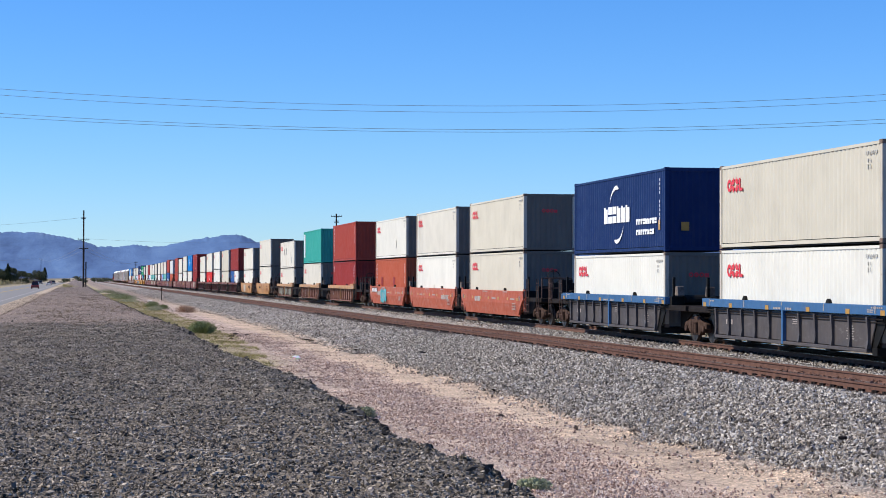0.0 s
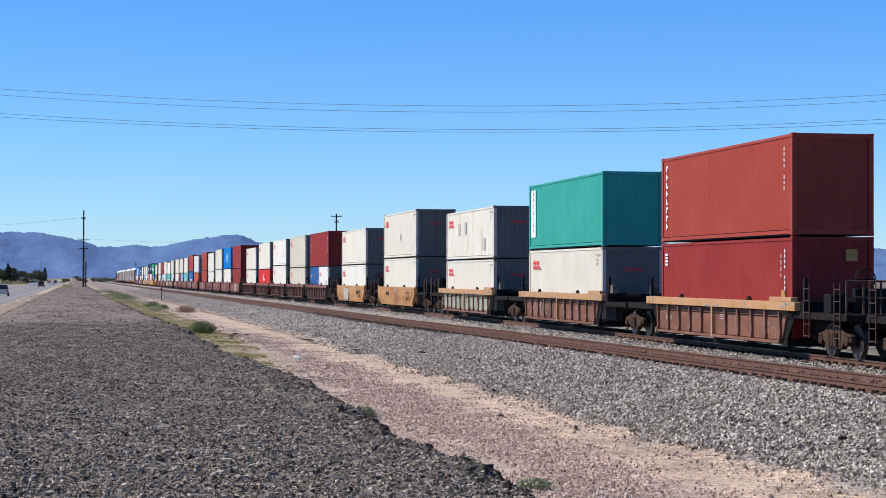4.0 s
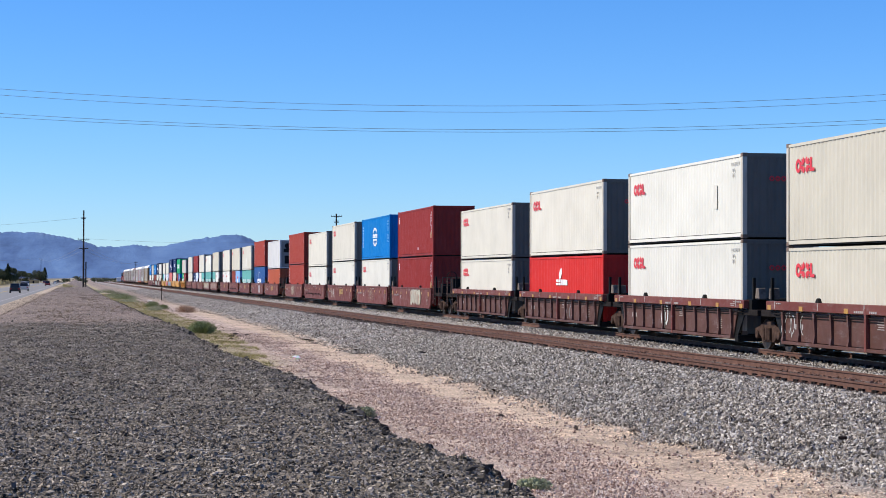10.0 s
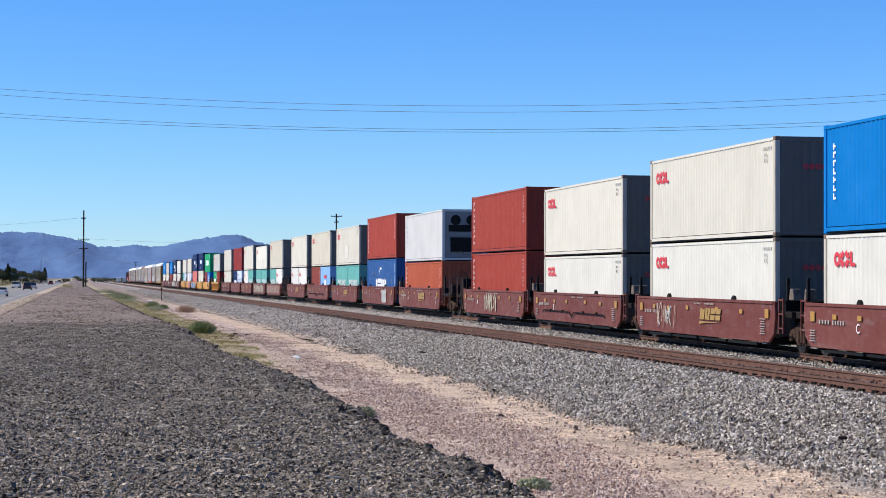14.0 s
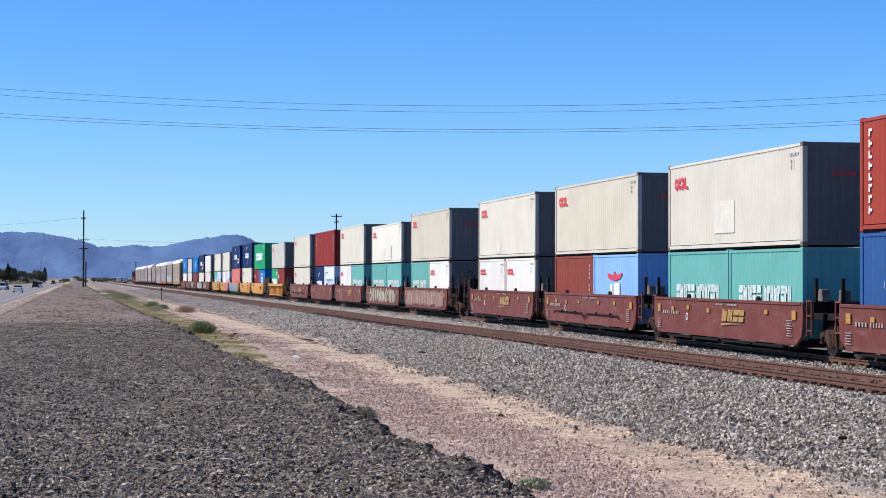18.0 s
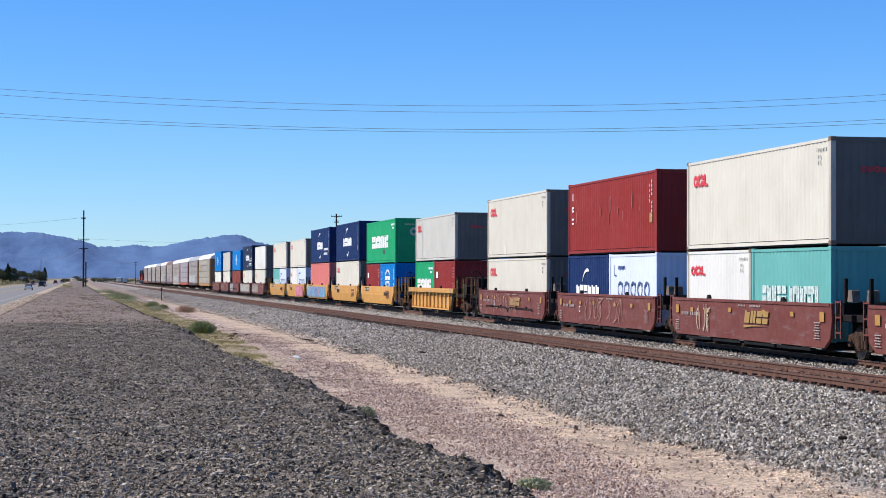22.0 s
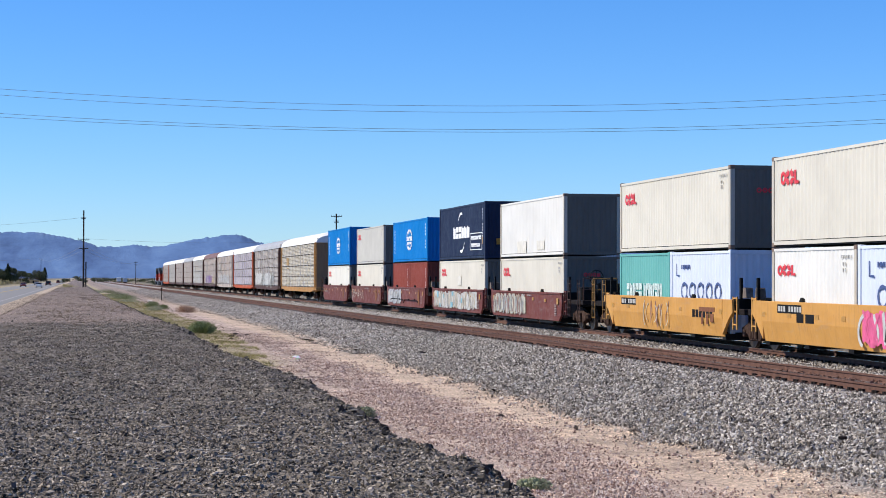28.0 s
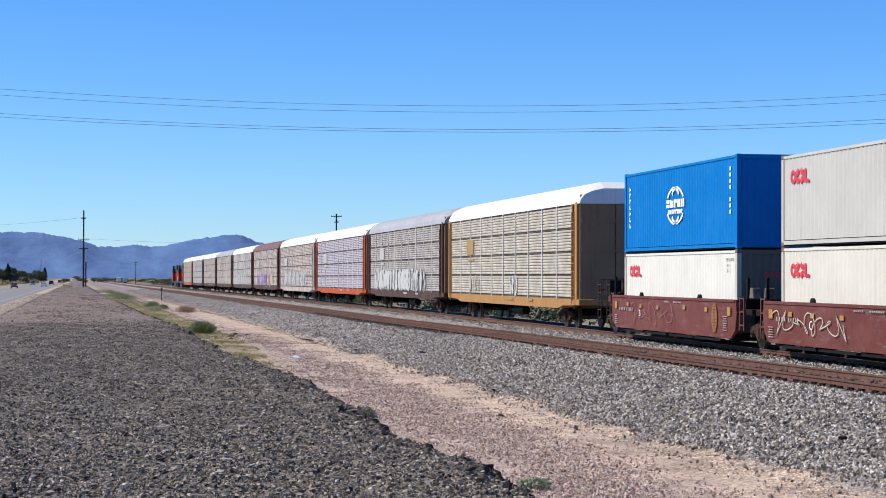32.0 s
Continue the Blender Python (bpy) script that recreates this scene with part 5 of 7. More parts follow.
    if i in SPRAYED:
        inks, y0, y1, n, wd = SPRAYED[i]
        graffiti(car, inks, y0, y1, n, 50 + i, wd, x=-SILL_X - (0.038 if style == "smooth" else 0.008) + (0.1 if style == "ribbed" else 0.0), z1=1.34 if style != "ribbed" else 1.24)
    if i == 37:
        put("graffiti", bars(("sky_blocks",), [(4.9, 1.12, 0.5, 0.34), (3.1, 1.05, 0.3, 0.24), (0.6, 1.20, 0.5, 0.22), (0.9, 0.62, 0.6, 0.26), (-1.8, 0.86, 0.4, 0.26), (4.2, 0.55, 0.3, 0.18)], 0.016), SPRAY[13], car, pose(-SILL_X - 0.038, 0, 0), "pale blue sprayed blocks")
    if i == 4:
        put("number_plate", shape("number_plate", lambda bm: box(bm, -0.006, 0.0, 3.5, 5.9, 1.05, 1.38)), S_DULL, car, pose(-SILL_X - 0.003, 0, 0), "dark painted panel")
        put("lettering", bars(("plate_bars",), [(5.75 - 0.27 * k, 1.21, 0.18, 0.22) for k in range(8) if k != 3]), INK_WHITE, car, pose(-SILL_X - 0.011, 0, 0), "white bars")
    # loads
    low_tall = HC if low_code[1] == "H" else STD
    z = 0.395
    if len(low_code) == 4:
        for n, off in ((0, 1), (1, -1)):
            lab, mat, mk = KINDS[low_code[2 * n]]
            c = container(lab + ", in a well", mat, SHORT, STD, "wall", mk, i * 3 + n)
            if i == 10:
                spots = [(1.4, 0.95, 0.8, 0.75), (-1.7, 1.0, 0.8, 0.9)] if n else [(1.2, 0.95, 1.2, 0.6), (-0.5, 0.95, 1.2, 0.6)]
                put("patch", bars(("lowpatch", n), spots, 0.002), INK_GREY if n else NAVY, c, pose(-HALF_W - 0.001, 0, 0), "flat repair patches")
            CARRIED.append((c, centre + off * (SHORT / 2 + 0.038), z))
    else:
        lab, mat, mk = KINDS[low_code[0]]
        c = container(lab + ", in a well", mat, LONG, low_tall, "wall", mk, i * 3 + 1)
        if i == 4:
            for y in (3.3, -1.6):
                put("patch", bars(("maroon_patch",), [(0, 1.42, 0.66, 0.55)]), MAROON, c, pose(-HALF_W - 0.001, y, 0), "dark red repair patch")
        worn_marks(c, i, 0)
        CARRIED.append((c, centre, z))
    lab, mat, mk = KINDS[top_code[0]]
    tall = HC if top_code[1] == "H" else STD
    c = container(lab + ", stacked", mat, LONG, tall, {"d": "door", "r": "reefer"}.get(top_code[2:], "wall"), mk, i * 3 + 2)
    worn_marks(c, i, 1)
    CARRIED.append((c, centre, z + low_tall + 0.02))

RACKS = [
    ("white-roofed car carrier with yellow frame and grey side panels", ROOF_WHITE, A_YELLOW, GALV_TAN, ((0, -3.0, -1.4, 5, 0.10, 2.2), (14, 5, 8, 8, 0.08, 2.2))),
    ("grey-roofed car carrier with dark frame and sprayed lower panels", ROOF_GREY, A_BROWN, GALV_DARK, ((0, -7, 10, 15, 0.36, 2.6), (0, -9, 11, 22, 0.20, 2.6), (5, -9, 11, 20, 0.06, 2.5))),
    ("white-roofed car carrier with orange frame and grey panels", ROOF_WHITE, A_RED, GALV_MAUVE, ()),
    ("white-roofed car carrier with weathered panels and graffiti", ROOF_WHITE, GALV_WARM, GALV_WARM, ((0, -9, 11, 28, 0.14, 2.7), (7, -9, 8, 22, 0.10, 2.5))),
    ("brown-roofed car carrier with dark frame and graffiti", ROOF_BROWN, A_BROWN, GALV_WARM, ((3, -6, 8, 22, 0.16, 2.6), (0, -8, 9, 26, 0.10, 2.6), (6, -9, -3, 8, 0.12, 2.4))),
    ("white-roofed car carrier with pale panels and graffiti", ROOF_WHITE, A_BROWN, GALV, ((0, -6, 9, 24, 0.16, 2.9),)),
    ("grey-roofed car carrier with weathered panels", ROOF_GREY, A_BROWN, GALV_WARM, ()),
    ("white-roofed car carrier with weathered panels", ROOF_WHITE, A_BROWN, GALV_WARM, ()),
    ("white-roofed car carrier with weathered panels", ROOF_WHITE, A_BROWN, GALV, ()),
    ("white-roofed car carrier with brick-red frame", ROOF_WHITE, A_RED, GALV_WARM, ()),
]
RACK_PITCH, FIRST_RACK = 28.65, 779.9 - 13.7
for i, (lab, roof_mat, frame_mat, panel_mat, sprays) in enumerate(RACKS):
    CARRIED.append((autorack(lab, roof_mat, frame_mat, panel_mat, 80 + i, sprays), FIRST_RACK + i * RACK_PITCH, 0.0))
loco_at = FIRST_RACK + 9 * RACK_PITCH + 14.3 + 11.3
for i in range(2):
    CARRIED.append((locomotive("orange and black diesel locomotive pulling the train"), loco_at + i * 22.6, 0.0))

# ---------------------------------------------------------------- ground
def lattice(seed, n=256):
    return np.random.RandomState(seed).rand(n, n)


def value_noise(x, y, size, seed):
    g = lattice(seed)
    u, v = np.asarray(x) / size, np.asarray(y) / size
    i, j = np.floor(u).astype(int), np.floor(v).astype(int)
    a, b = u - i, v - j
    a, b = a * a * (3 - 2 * a), b * b * (3 - 2 * b)
    i0, i1, j0, j1 = i % 256, (i + 1) % 256, j % 256, (j + 1) % 256
    return (g[i0, j0] * (1 - a) + g[i1, j0] * a) * (1 - b) + (g[i0, j1] * (1 - a) + g[i1, j1] * a) * b - 0.5


CREST = 3.30
PROFILE_U = [-4000, -60, -30, -24, -8, -5.6, -4.2, -2.0, 1.0, 2.55, 2.95, 3.30, 3.58, 4.3, 5.2, 7.0, 9.6, 11.5, 13.2, 13.9, 14.75, 14.95, 16.55, 16.7, 17.6, 18.2, 18.7, 22.2, 23.2, 25.5, 32, 60, 4000]
PROFILE_Z = [-1.6, -1.1, -0.9, -0.82, -0.80, -0.55, 0.42, 0.52, 0.52, 0.52, 0.50, 0.42, 0.26, -0.50, -0.72, -0.80, -0.78, -0.50, -0.225, -0.195, -0.205, -0.154, -0.154, -0.19, -0.188, -0.25, -0.20, -0.20, -0.30, -0.95, -1.0, -0.9, -1.6]


CREST_Y = [10, 16, 18, 21, 27, 32, 36, 40, 50, 72, 79, 84, 89, 130, 190, 280, 420]
CREST_OFF = [0.05, 0.05, 0.10, -0.16, 0.0, 0.0, -0.14, -0.48, -0.57, -0.70, -0.75, -0.90, -1.05, -1.55, -1.85, -2.0, -2.0]


def ground_z(u, y):
    """Height of the ground at u across the line (its swing taken away) and y along it."""
    u, y = np.asarray(u, float), np.asarray(y, float)
    off = np.interp(y, CREST_Y, CREST_OFF)
    u_true, u = u, u - off * np.clip((u + 2.0) / 2.0, 0, 1) * np.clip((7.5 - u) / 3.2, 0, 1)
    z = np.interp(u, PROFILE_U, PROFILE_Z)
    bank = np.clip((u + 6.0) / 2.0, 0, 1) * np.clip((5.6 - u) / 1.6, 0, 1)
    far_low = np.clip((y - 62) / 10, 0, 1)
    z = z - bank * far_low * 0.10
    z = z + bank * np.exp(-((y - 61) / 5.0) ** 2) * 0.04 * np.clip((u - 1.0) / 2.0, 0, 1)
    z = z + bank * (value_noise(u, y, 1.3, 1) * 0.11 + value_noise(u, y, 0.5, 2) * 0.09 + value_noise(u, y, 0.22, 15) * 0.05) * np.clip((90 - y) / 40, 0.55, 1)
    u = u_true
    edge = np.exp(-((u - CREST - off) / 0.4) ** 2)
    z = z + edge * (value_noise(u, y, 0.8, 3) * 0.16 + value_noise(u, y, 0.3, 4) * 0.08) * np.clip((110 - y) / 60, 0.2, 1)
    dirt = np.clip((u - 4.5) / 1.0, 0, 1) * np.clip((13.0 - u) / 1.0, 0, 1)
    z = z + dirt * (value_noise(u, y, 1.8, 5) * 0.10 + value_noise(u, y, 0.5, 6) * 0.03)
    wide = np.clip((np.abs(u - 6) - 40) / 60, 0, 1)
    z = z + wide * value_noise(u, y, 60, 7) * 1.0
    lift = near_track_z(y) * np.clip((u - 9.0) / 4.0, 0, 1) * np.clip((18.6 - u) / 0.8, 0, 1)
    return z + lift + BEND_Z * np.minimum(bend_np(y), 1200) - np.clip((y - 1300) / 3000, 0, 1) * 3


def place(u, y, up=0.0):
    """A point on the ground."""
    return Vector((u + BEND_X * bend(y), y, float(ground_z(u, y)) + up))


US = np.unique(np.concatenate([[-4000, -2000, -900, -400, -200, -110, -70, -50, -38, -30], np.arange(-26, -8, 2.0), np.arange(-8, -4, 0.5), np.arange(-4, 2.4, 0.16), np.arange(2.4, 5.6, 0.09), np.arange(5.6, 14, 0.2), np.arange(14, 24, 0.5), [25, 26, 28, 31, 36, 45, 60, 90, 150, 260, 500, 1000, 2000, 4000]]))
YS = np.unique(np.concatenate([[-300, -120, -50, -20, -5, 2, 6, 8], np.arange(9, 40, 0.16), np.arange(40, 75, 0.3), np.arange(75, 130, 0.9), np.arange(130, 260, 3), np.arange(260, 600, 12), np.arange(600, 1400, 50), [1600, 2000, 2600, 3400, 4400]]))


def grid_mesh(name, us, ys, zfun):
    uu, yy = np.meshgrid(us, ys)
    zz = zfun(uu, yy)
    xx = uu + BEND_X * np.minimum(bend_np(yy), 1500)
    co = np.stack([xx, yy, zz], -1).reshape(-1, 3)
    nu, ny = len(us), len(ys)
    idx = np.arange(nu * ny).reshape(ny, nu)
    quads = np.stack([idx[:-1, :-1], idx[:-1, 1:], idx[1:, 1:], idx[1:, :-1]], -1).reshape(-1, 4)
    me = raw_mesh(name, co, quads)
    lane = me.attributes.new("lane", "FLOAT", "POINT")
    lanes = uu - np.interp(yy, CREST_Y, CREST_OFF) * np.clip((uu + 2.0) / 2.0, 0, 1) * np.clip((7.5 - uu) / 3.2, 0, 1)
    lane.data.foreach_set("value", lanes.reshape(-1).astype(np.float32))
    me.polygons.foreach_set("use_smooth", np.ones(len(quads), bool))
    return me


def raw_mesh(name, co, quads):
    me = bpy.data.meshes.new(name)
    me.vertices.add(len(co))
    me.vertices.foreach_set("co", np.asarray(co, np.float32).reshape(-1))
    n = quads.shape[1]
    me.loops.add(quads.size)
    me.loops.foreach_set("vertex_index", quads.reshape(-1).astype(np.int32))
    me.polygons.add(len(quads))
    me.polygons.foreach_set("loop_start", np.arange(0, quads.size, n, dtype=np.int32))
    me.polygons.foreach_set("loop_total", np.full(len(quads), n, np.int32))
    me.polygons.foreach_set("use_smooth", np.zeros(len(quads), bool))
    me.update(calc_edges=True)
    me.materials.append(None)
    return me


def ground_material():
    k = Nodes("ground_soil_and_gravel")
    at = k.node("Attribute")
    at.attribute_name = "lane"
    vec = k.coords()
    wob = k.math("MULTIPLY", k.math("SUBTRACT", k.noise(0.45, 5, 0.65, vec), 0.5), 1.7)
    fine = k.noise(9, 6, 0.7, vec)
    gritty = k.noise(28, 5, 0.75, vec)
    lane = k.math("ADD", at.outputs["Fac"], wob)
    lo, hi = -40.0, 40.0
    def pos(u):
        return (u - lo) / (hi - lo)
    unit = k.math("DIVIDE", k.math("SUBTRACT", lane, lo), hi - lo)
    tan, pink, stone, mill, grass = (0.62, 0.465, 0.335), (0.54, 0.405, 0.325), (0.36, 0.325, 0.29), (0.205, 0.170, 0.133), (0.40, 0.33, 0.175)
    # Bed stops 19.6-21.3: oily ballast, darkened to deepen shade under the train
    col = k.ramp(unit, [(0.0, (0.20, 0.16, 0.085)), (pos(-24), (0.36, 0.29, 0.17)), (pos(-7.5), (0.50, 0.39, 0.28)), (pos(-5.4), (0.26, 0.20, 0.16)), (pos(-4.2), mill), (pos(3.9), mill), (pos(4.4), (0.24, 0.18, 0.14)), (pos(4.9), (0.56, 0.425, 0.335)), (pos(6.5), (0.56, 0.425, 0.335)), (pos(6.9), pink), (pos(7.9), pink), (pos(8.4), tan), (pos(9.8), tan), (pos(10.3), stone), (pos(14.3), stone), (pos(14.6), (0.075, 0.052, 0.043)), (pos(14.9), (0.075, 0.052, 0.043)), (pos(15.1), (0.085, 0.053, 0.043)), (pos(16.5), (0.085, 0.053, 0.043)), (pos(16.9), stone), (pos(19.0), stone), (pos(19.6), (0.085, 0.070, 0.062)), (pos(21.3), (0.085, 0.070, 0.062)), (pos(21.9), stone), (pos(23.5), stone), (pos(26), (0.40, 0.31, 0.21)), (1.0, (0.17, 0.14, 0.085))])
    geo = k.node("NewGeometry")
    sep = k.node("SeparateXYZ")
    k.link(geo.outputs["Position"], sep.inputs[0])
    far = k.ramp(k.math("DIVIDE", k.math("ADD", sep.outputs[1], k.math("MULTIPLY", wob, 3.0)), 400.0), [(0.15, grey(0)), (0.175, grey(1))])
    on_bank = k.ramp(unit, [(pos(-5.6), grey(0)), (pos(-4.6), grey(1)), (pos(3.0), grey(1)), (pos(3.8), grey(0))])
    col = k.mix(k.math("MULTIPLY", far, on_bank), col, (0.275, 0.205, 0.160))
    strip = k.ramp(unit, [(pos(3.6), grey(0)), (pos(4.1), grey(1)), (pos(5.9), grey(1)), (pos(6.7), grey(0))])
    grown = k.ramp(k.math("DIVIDE", k.math("ADD", sep.outputs[1], k.math("MULTIPLY", wob, 9.0)), 400.0), [(0.135, grey(0)), (0.155, grey(1))])
    col = k.mix(k.math("MULTIPLY", k.math("MULTIPLY", strip, grown), k.ramp(fine, [(0.3, grey(0.5)), (0.6, grey(1))])), col, grass)
    away = k.ramp(k.math("DIVIDE", sep.outputs[1], 600.0), [(0.22, grey(0)), (0.48, grey(0.75))])
    by_line = k.ramp(unit, [(pos(-6.5), grey(0)), (pos(-5.0), grey(1)), (pos(9.5), grey(1)), (pos(14.5), grey(0))])
    col = k.mix(k.math("MULTIPLY", k.math("MULTIPLY", away, by_line), k.math("SUBTRACT", 1.0, strip)), col, (0.215, 0.165, 0.138))
    mid = k.noise(2.6, 6, 0.72, vec)
    broad = k.noise(0.55, 5, 0.7, vec)
    col = k.mix(0.8, col, k.ramp(broad, [(0.32, grey(0.62)), (0.5, grey(1.0)), (0.68, grey(1.28))]), "MULTIPLY")
    col = k.mix(0.8, col, k.ramp(mid, [(0.28, grey(0.62)), (0.5, grey(1.0)), (0.72, grey(1.30))]), "MULTIPLY")
    col = k.mix(0.85, col, k.ramp(fine, [(0.30, grey(0.45)), (0.5, grey(1.0)), (0.70, grey(1.55))]), "MULTIPLY")
    col = k.mix(0.5, col, k.ramp(gritty, [(0.32, grey(0.35)), (0.5, grey(1.0)), (0.68, grey(1.7))]), "MULTIPLY")
    chips = k.node("TexVoronoi", Scale=38.0)
    k.link(vec, chips.inputs["Vector"])
    shade = k.node("SeparateColor")
    k.link(chips.outputs["Color"], shade.inputs[0])
    stony = k.ramp(unit, [(pos(-5.0), grey(0.25)), (pos(-4.4), grey(1)), (pos(3.9), grey(1)), (pos(4.6), grey(0.5)), (pos(7.0), grey(0.5)), (pos(7.8), grey(0.2)), (pos(8.8), grey(0.2)), (pos(9.8), grey(0.8)), (pos(24), grey(0.8)), (pos(26), grey(0.2))])
    col = k.mix(stony, col, k.ramp(shade.outputs[0], [(0.0, grey(0.38)), (0.55, grey(0.95)), (0.85, grey(1.35)), (1.0, grey(2.1))]), "MULTIPLY")
    # Chip edges darkened in the colour, as shade between stones
    col = k.mix(stony, col, k.ramp(chips.outputs["Distance"], [(0.35, grey(1.08)), (0.75, grey(0.55))]), "MULTIPLY")
    relief = k.math("ADD", k.math("ADD", fine, k.math("MULTIPLY", gritty, 0.5)), k.math("MULTIPLY", shade.outputs[1], 0.5))
    k.bump(relief, 0.8, 0.045)
    return k.done(col, 0.95)


ground = put("ground", grid_mesh("ground", US, YS, ground_z), ground_material())
tagged(ground, "gravel bank, dirt track and ballast beside the railway", "ground", kind="structure")


FORMS = {
    "shard": ([(-0.6, -0.5, -0.3), (0.7, -0.45, -0.3), (0.0, 0.75, -0.3), (0.0, 0.0, 0.65)], [(0, 2, 1), (0, 1, 3), (1, 2, 3), (2, 0, 3)]),
    "chunk": ([(0.62, 0, 0), (-0.62, 0, 0), (0, 0.62, 0), (0, -0.62, 0), (0, 0, 0.62), (0, 0, -0.62)], [(0, 2, 4), (2, 1, 4), (1, 3, 4), (3, 0, 4), (2, 0, 5), (1, 2, 5), (3, 1, 5), (0, 3, 5)]),
    "flake": ([(-0.6, -0.5, -0.5), (0.6, -0.5, -0.5), (0.6, 0.5, -0.5), (-0.6, 0.5, -0.5), (-0.5, -0.42, 0.5), (0.5, -0.42, 0.5), (0.5, 0.42, 0.5), (-0.5, 0.42, 0.5)], [(4, 5, 6, 7), (0, 1, 5, 4), (1, 2, 6, 5), (2, 3, 7, 6), (3, 0, 4, 7)]),
}


def stones(name, label, n, us, ys, sizes, material, seed, flat=0.75, density=None, form="chunk", crowd=1.7, smooth=False, heap=0.0, sink=0.12):
    """Many loose stones lying on the ground, as one object: angular chunks, small shards or flat-lying flakes; heap: how high they pile."""
    r = np.random.RandomState(seed)
    u, y = r.uniform(*us, n), ys[0] + (ys[1] - ys[0]) * r.rand(n) ** crowd
    if density is not None:
        keep = r.rand(n) < density(u, y)
        u, y = u[keep], y[keep]
    n = len(u)
    size = sizes[0] + (sizes[1] - sizes[0]) * r.rand(n) ** 2.2
    corner, face = (np.array(v) for v in FORMS[form])
    corner = corner.astype(float)
    k = len(corner)
    pts = corner[None] * r.uniform(0.6, 1.3, (n, k, 3)) + r.uniform(-0.12, 0.12, (n, k, 3)) * (form == "chunk")
    pts *= (size[:, None] * np.stack([r.uniform(0.7, 1.3, n), r.uniform(0.7, 1.3, n), r.uniform(0.5, 1.0, n) * flat], -1))[:, None, :]
    q = r.randn(n, 4)
    if form == "flake":
        spin = r.uniform(0, math.pi, n)
        q = np.stack([np.cos(spin), r.randn(n) * 0.12, r.randn(n) * 0.12, np.sin(spin)], -1)
    q /= np.linalg.norm(q, axis=1)[:, None]
    w, a, b, c = q.T
    rot = np.stack([np.stack([1 - 2 * (b * b + c * c), 2 * (a * b - w * c), 2 * (a * c + w * b)], -1), np.stack([2 * (a * b + w * c), 1 - 2 * (a * a + c * c), 2 * (b * c - w * a)], -1), np.stack([2 * (a * c - w * b), 2 * (b * c + w * a), 1 - 2 * (a * a + b * b)], -1)], 1)
    pts = np.einsum("nij,nkj->nki", rot, pts)
    z = ground_z(u, y) + size * sink + heap * r.rand(n)
    pts += np.stack([u + BEND_X * bend_np(y), y, z], -1)[:, None, :]
    faces = (np.arange(n)[:, None, None] * k + face[None]).reshape(-1, face.shape[1])
    me = raw_mesh(name, pts.reshape(-1, 3), faces)
    if smooth:
        me.polygons.foreach_set("use_smooth", np.ones(len(faces), bool))
    return tagged(put(name, me, material), label, "stones", kind="stuff")


BALLAST = pebbles("ballast_stone", [(0.0, (0.07, 0.058, 0.048)), (0.35, (0.31, 0.272, 0.23)), (0.65, (0.51, 0.452, 0.385)), (0.86, (0.72, 0.65, 0.56)), (1.0, (0.92, 0.85, 0.77))])
PINKSTONE = pebbles("pink_gravel", [(0.0, (0.17, 0.11, 0.09)), (0.35, (0.46, 0.333, 0.277)), (0.7, (0.66, 0.51, 0.43)), (1.0, (0.90, 0.79, 0.70))])
MILLINGS = pebbles("asphalt_millings", [(0.0, (0.045, 0.037, 0.028)), (0.40, (0.22, 0.183, 0.143)), (0.78, (0.395, 0.328, 0.259)), (0.93, (0.56, 0.475, 0.385)), (1.0, (0.68, 0.60, 0.51))])
DUSTSTONE = pebbles("dusty_brown_clod", [(0.0, (0.07, 0.050, 0.038)), (0.45, (0.21, 0.160, 0.125)), (0.8, (0.33, 0.255, 0.20)), (1.0, (0.54, 0.44, 0.35))])
CLOD = pebbles("dark_asphalt_clod", [(0.0, (0.035, 0.031, 0.028)), (0.6, (0.085, 0.074, 0.065)), (1.0, (0.16, 0.14, 0.12))])
RUSTSTONE = pebbles("rust_stained_stone", [(0.0, (0.07, 0.038, 0.030)), (0.5, (0.165, 0.092, 0.072)), (1.0, (0.30, 0.19, 0.15))])


def seen_bank(u, y):
    """The stretch of the bank in front of the camera."""
    return (u > -0.058 * y - 0.4) & (u < CREST + 0.45 + np.interp(y, CREST_Y, CREST_OFF))


def gravel_cover(u, y):
    """How thick pink gravel lies: a low windrow beside the dirt track, thin patches nearer the bank."""
    patch = np.clip(value_noise(u, y, 1.1, 31) * 1.7 + value_noise(u, y, 0.4, 32) * 0.8 + 0.52, 0.12, 1)
    row = np.exp(-((u - 7.2 - value_noise(y * 0, y, 3.0, 33) * 0.5) / 0.55) ** 2)
    lane = np.exp(-((u - 9.0) / 0.60) ** 2)
    return np.clip(patch * 1.1 + row * 1.2, 0, 1) * np.where(u > 9.4, 0.22, 1.0) * (1 - 0.93 * lane) * np.where((y > 60) & (u < 6.9), 0.2, 1.0) * (y > 2.15 * u - 1.5)


stones("ballast_stones", "loose grey crushed stone of the track bed", 132000, (9.1, 14.62), (19, 75), (0.032, 0.078), BALLAST, 1, 0.85, density=lambda u, y: np.clip((u - 9.62 - 0.38 * np.clip((30 - y) / 6, 0, 1) - 0.5 * value_noise(u * 0, y, 2.0, 34)) / 0.5, 0.02, 1) * (y > 2.15 * u - 1.5), crowd=1.35, heap=0.045, sink=0.18)
stones("rusty_ballast", "rust-brown crushed stone between the rails", 16000, (14.5, 16.9), (28, 420), (0.03, 0.08), RUSTSTONE, 11, 0.5, form="shard", crowd=2.2)
stones("ballast_stones", "loose grey crushed stone between the tracks", 15000, (16.8, 19.5), (34, 85), (0.036, 0.082), BALLAST, 2, crowd=1.3, heap=0.02)
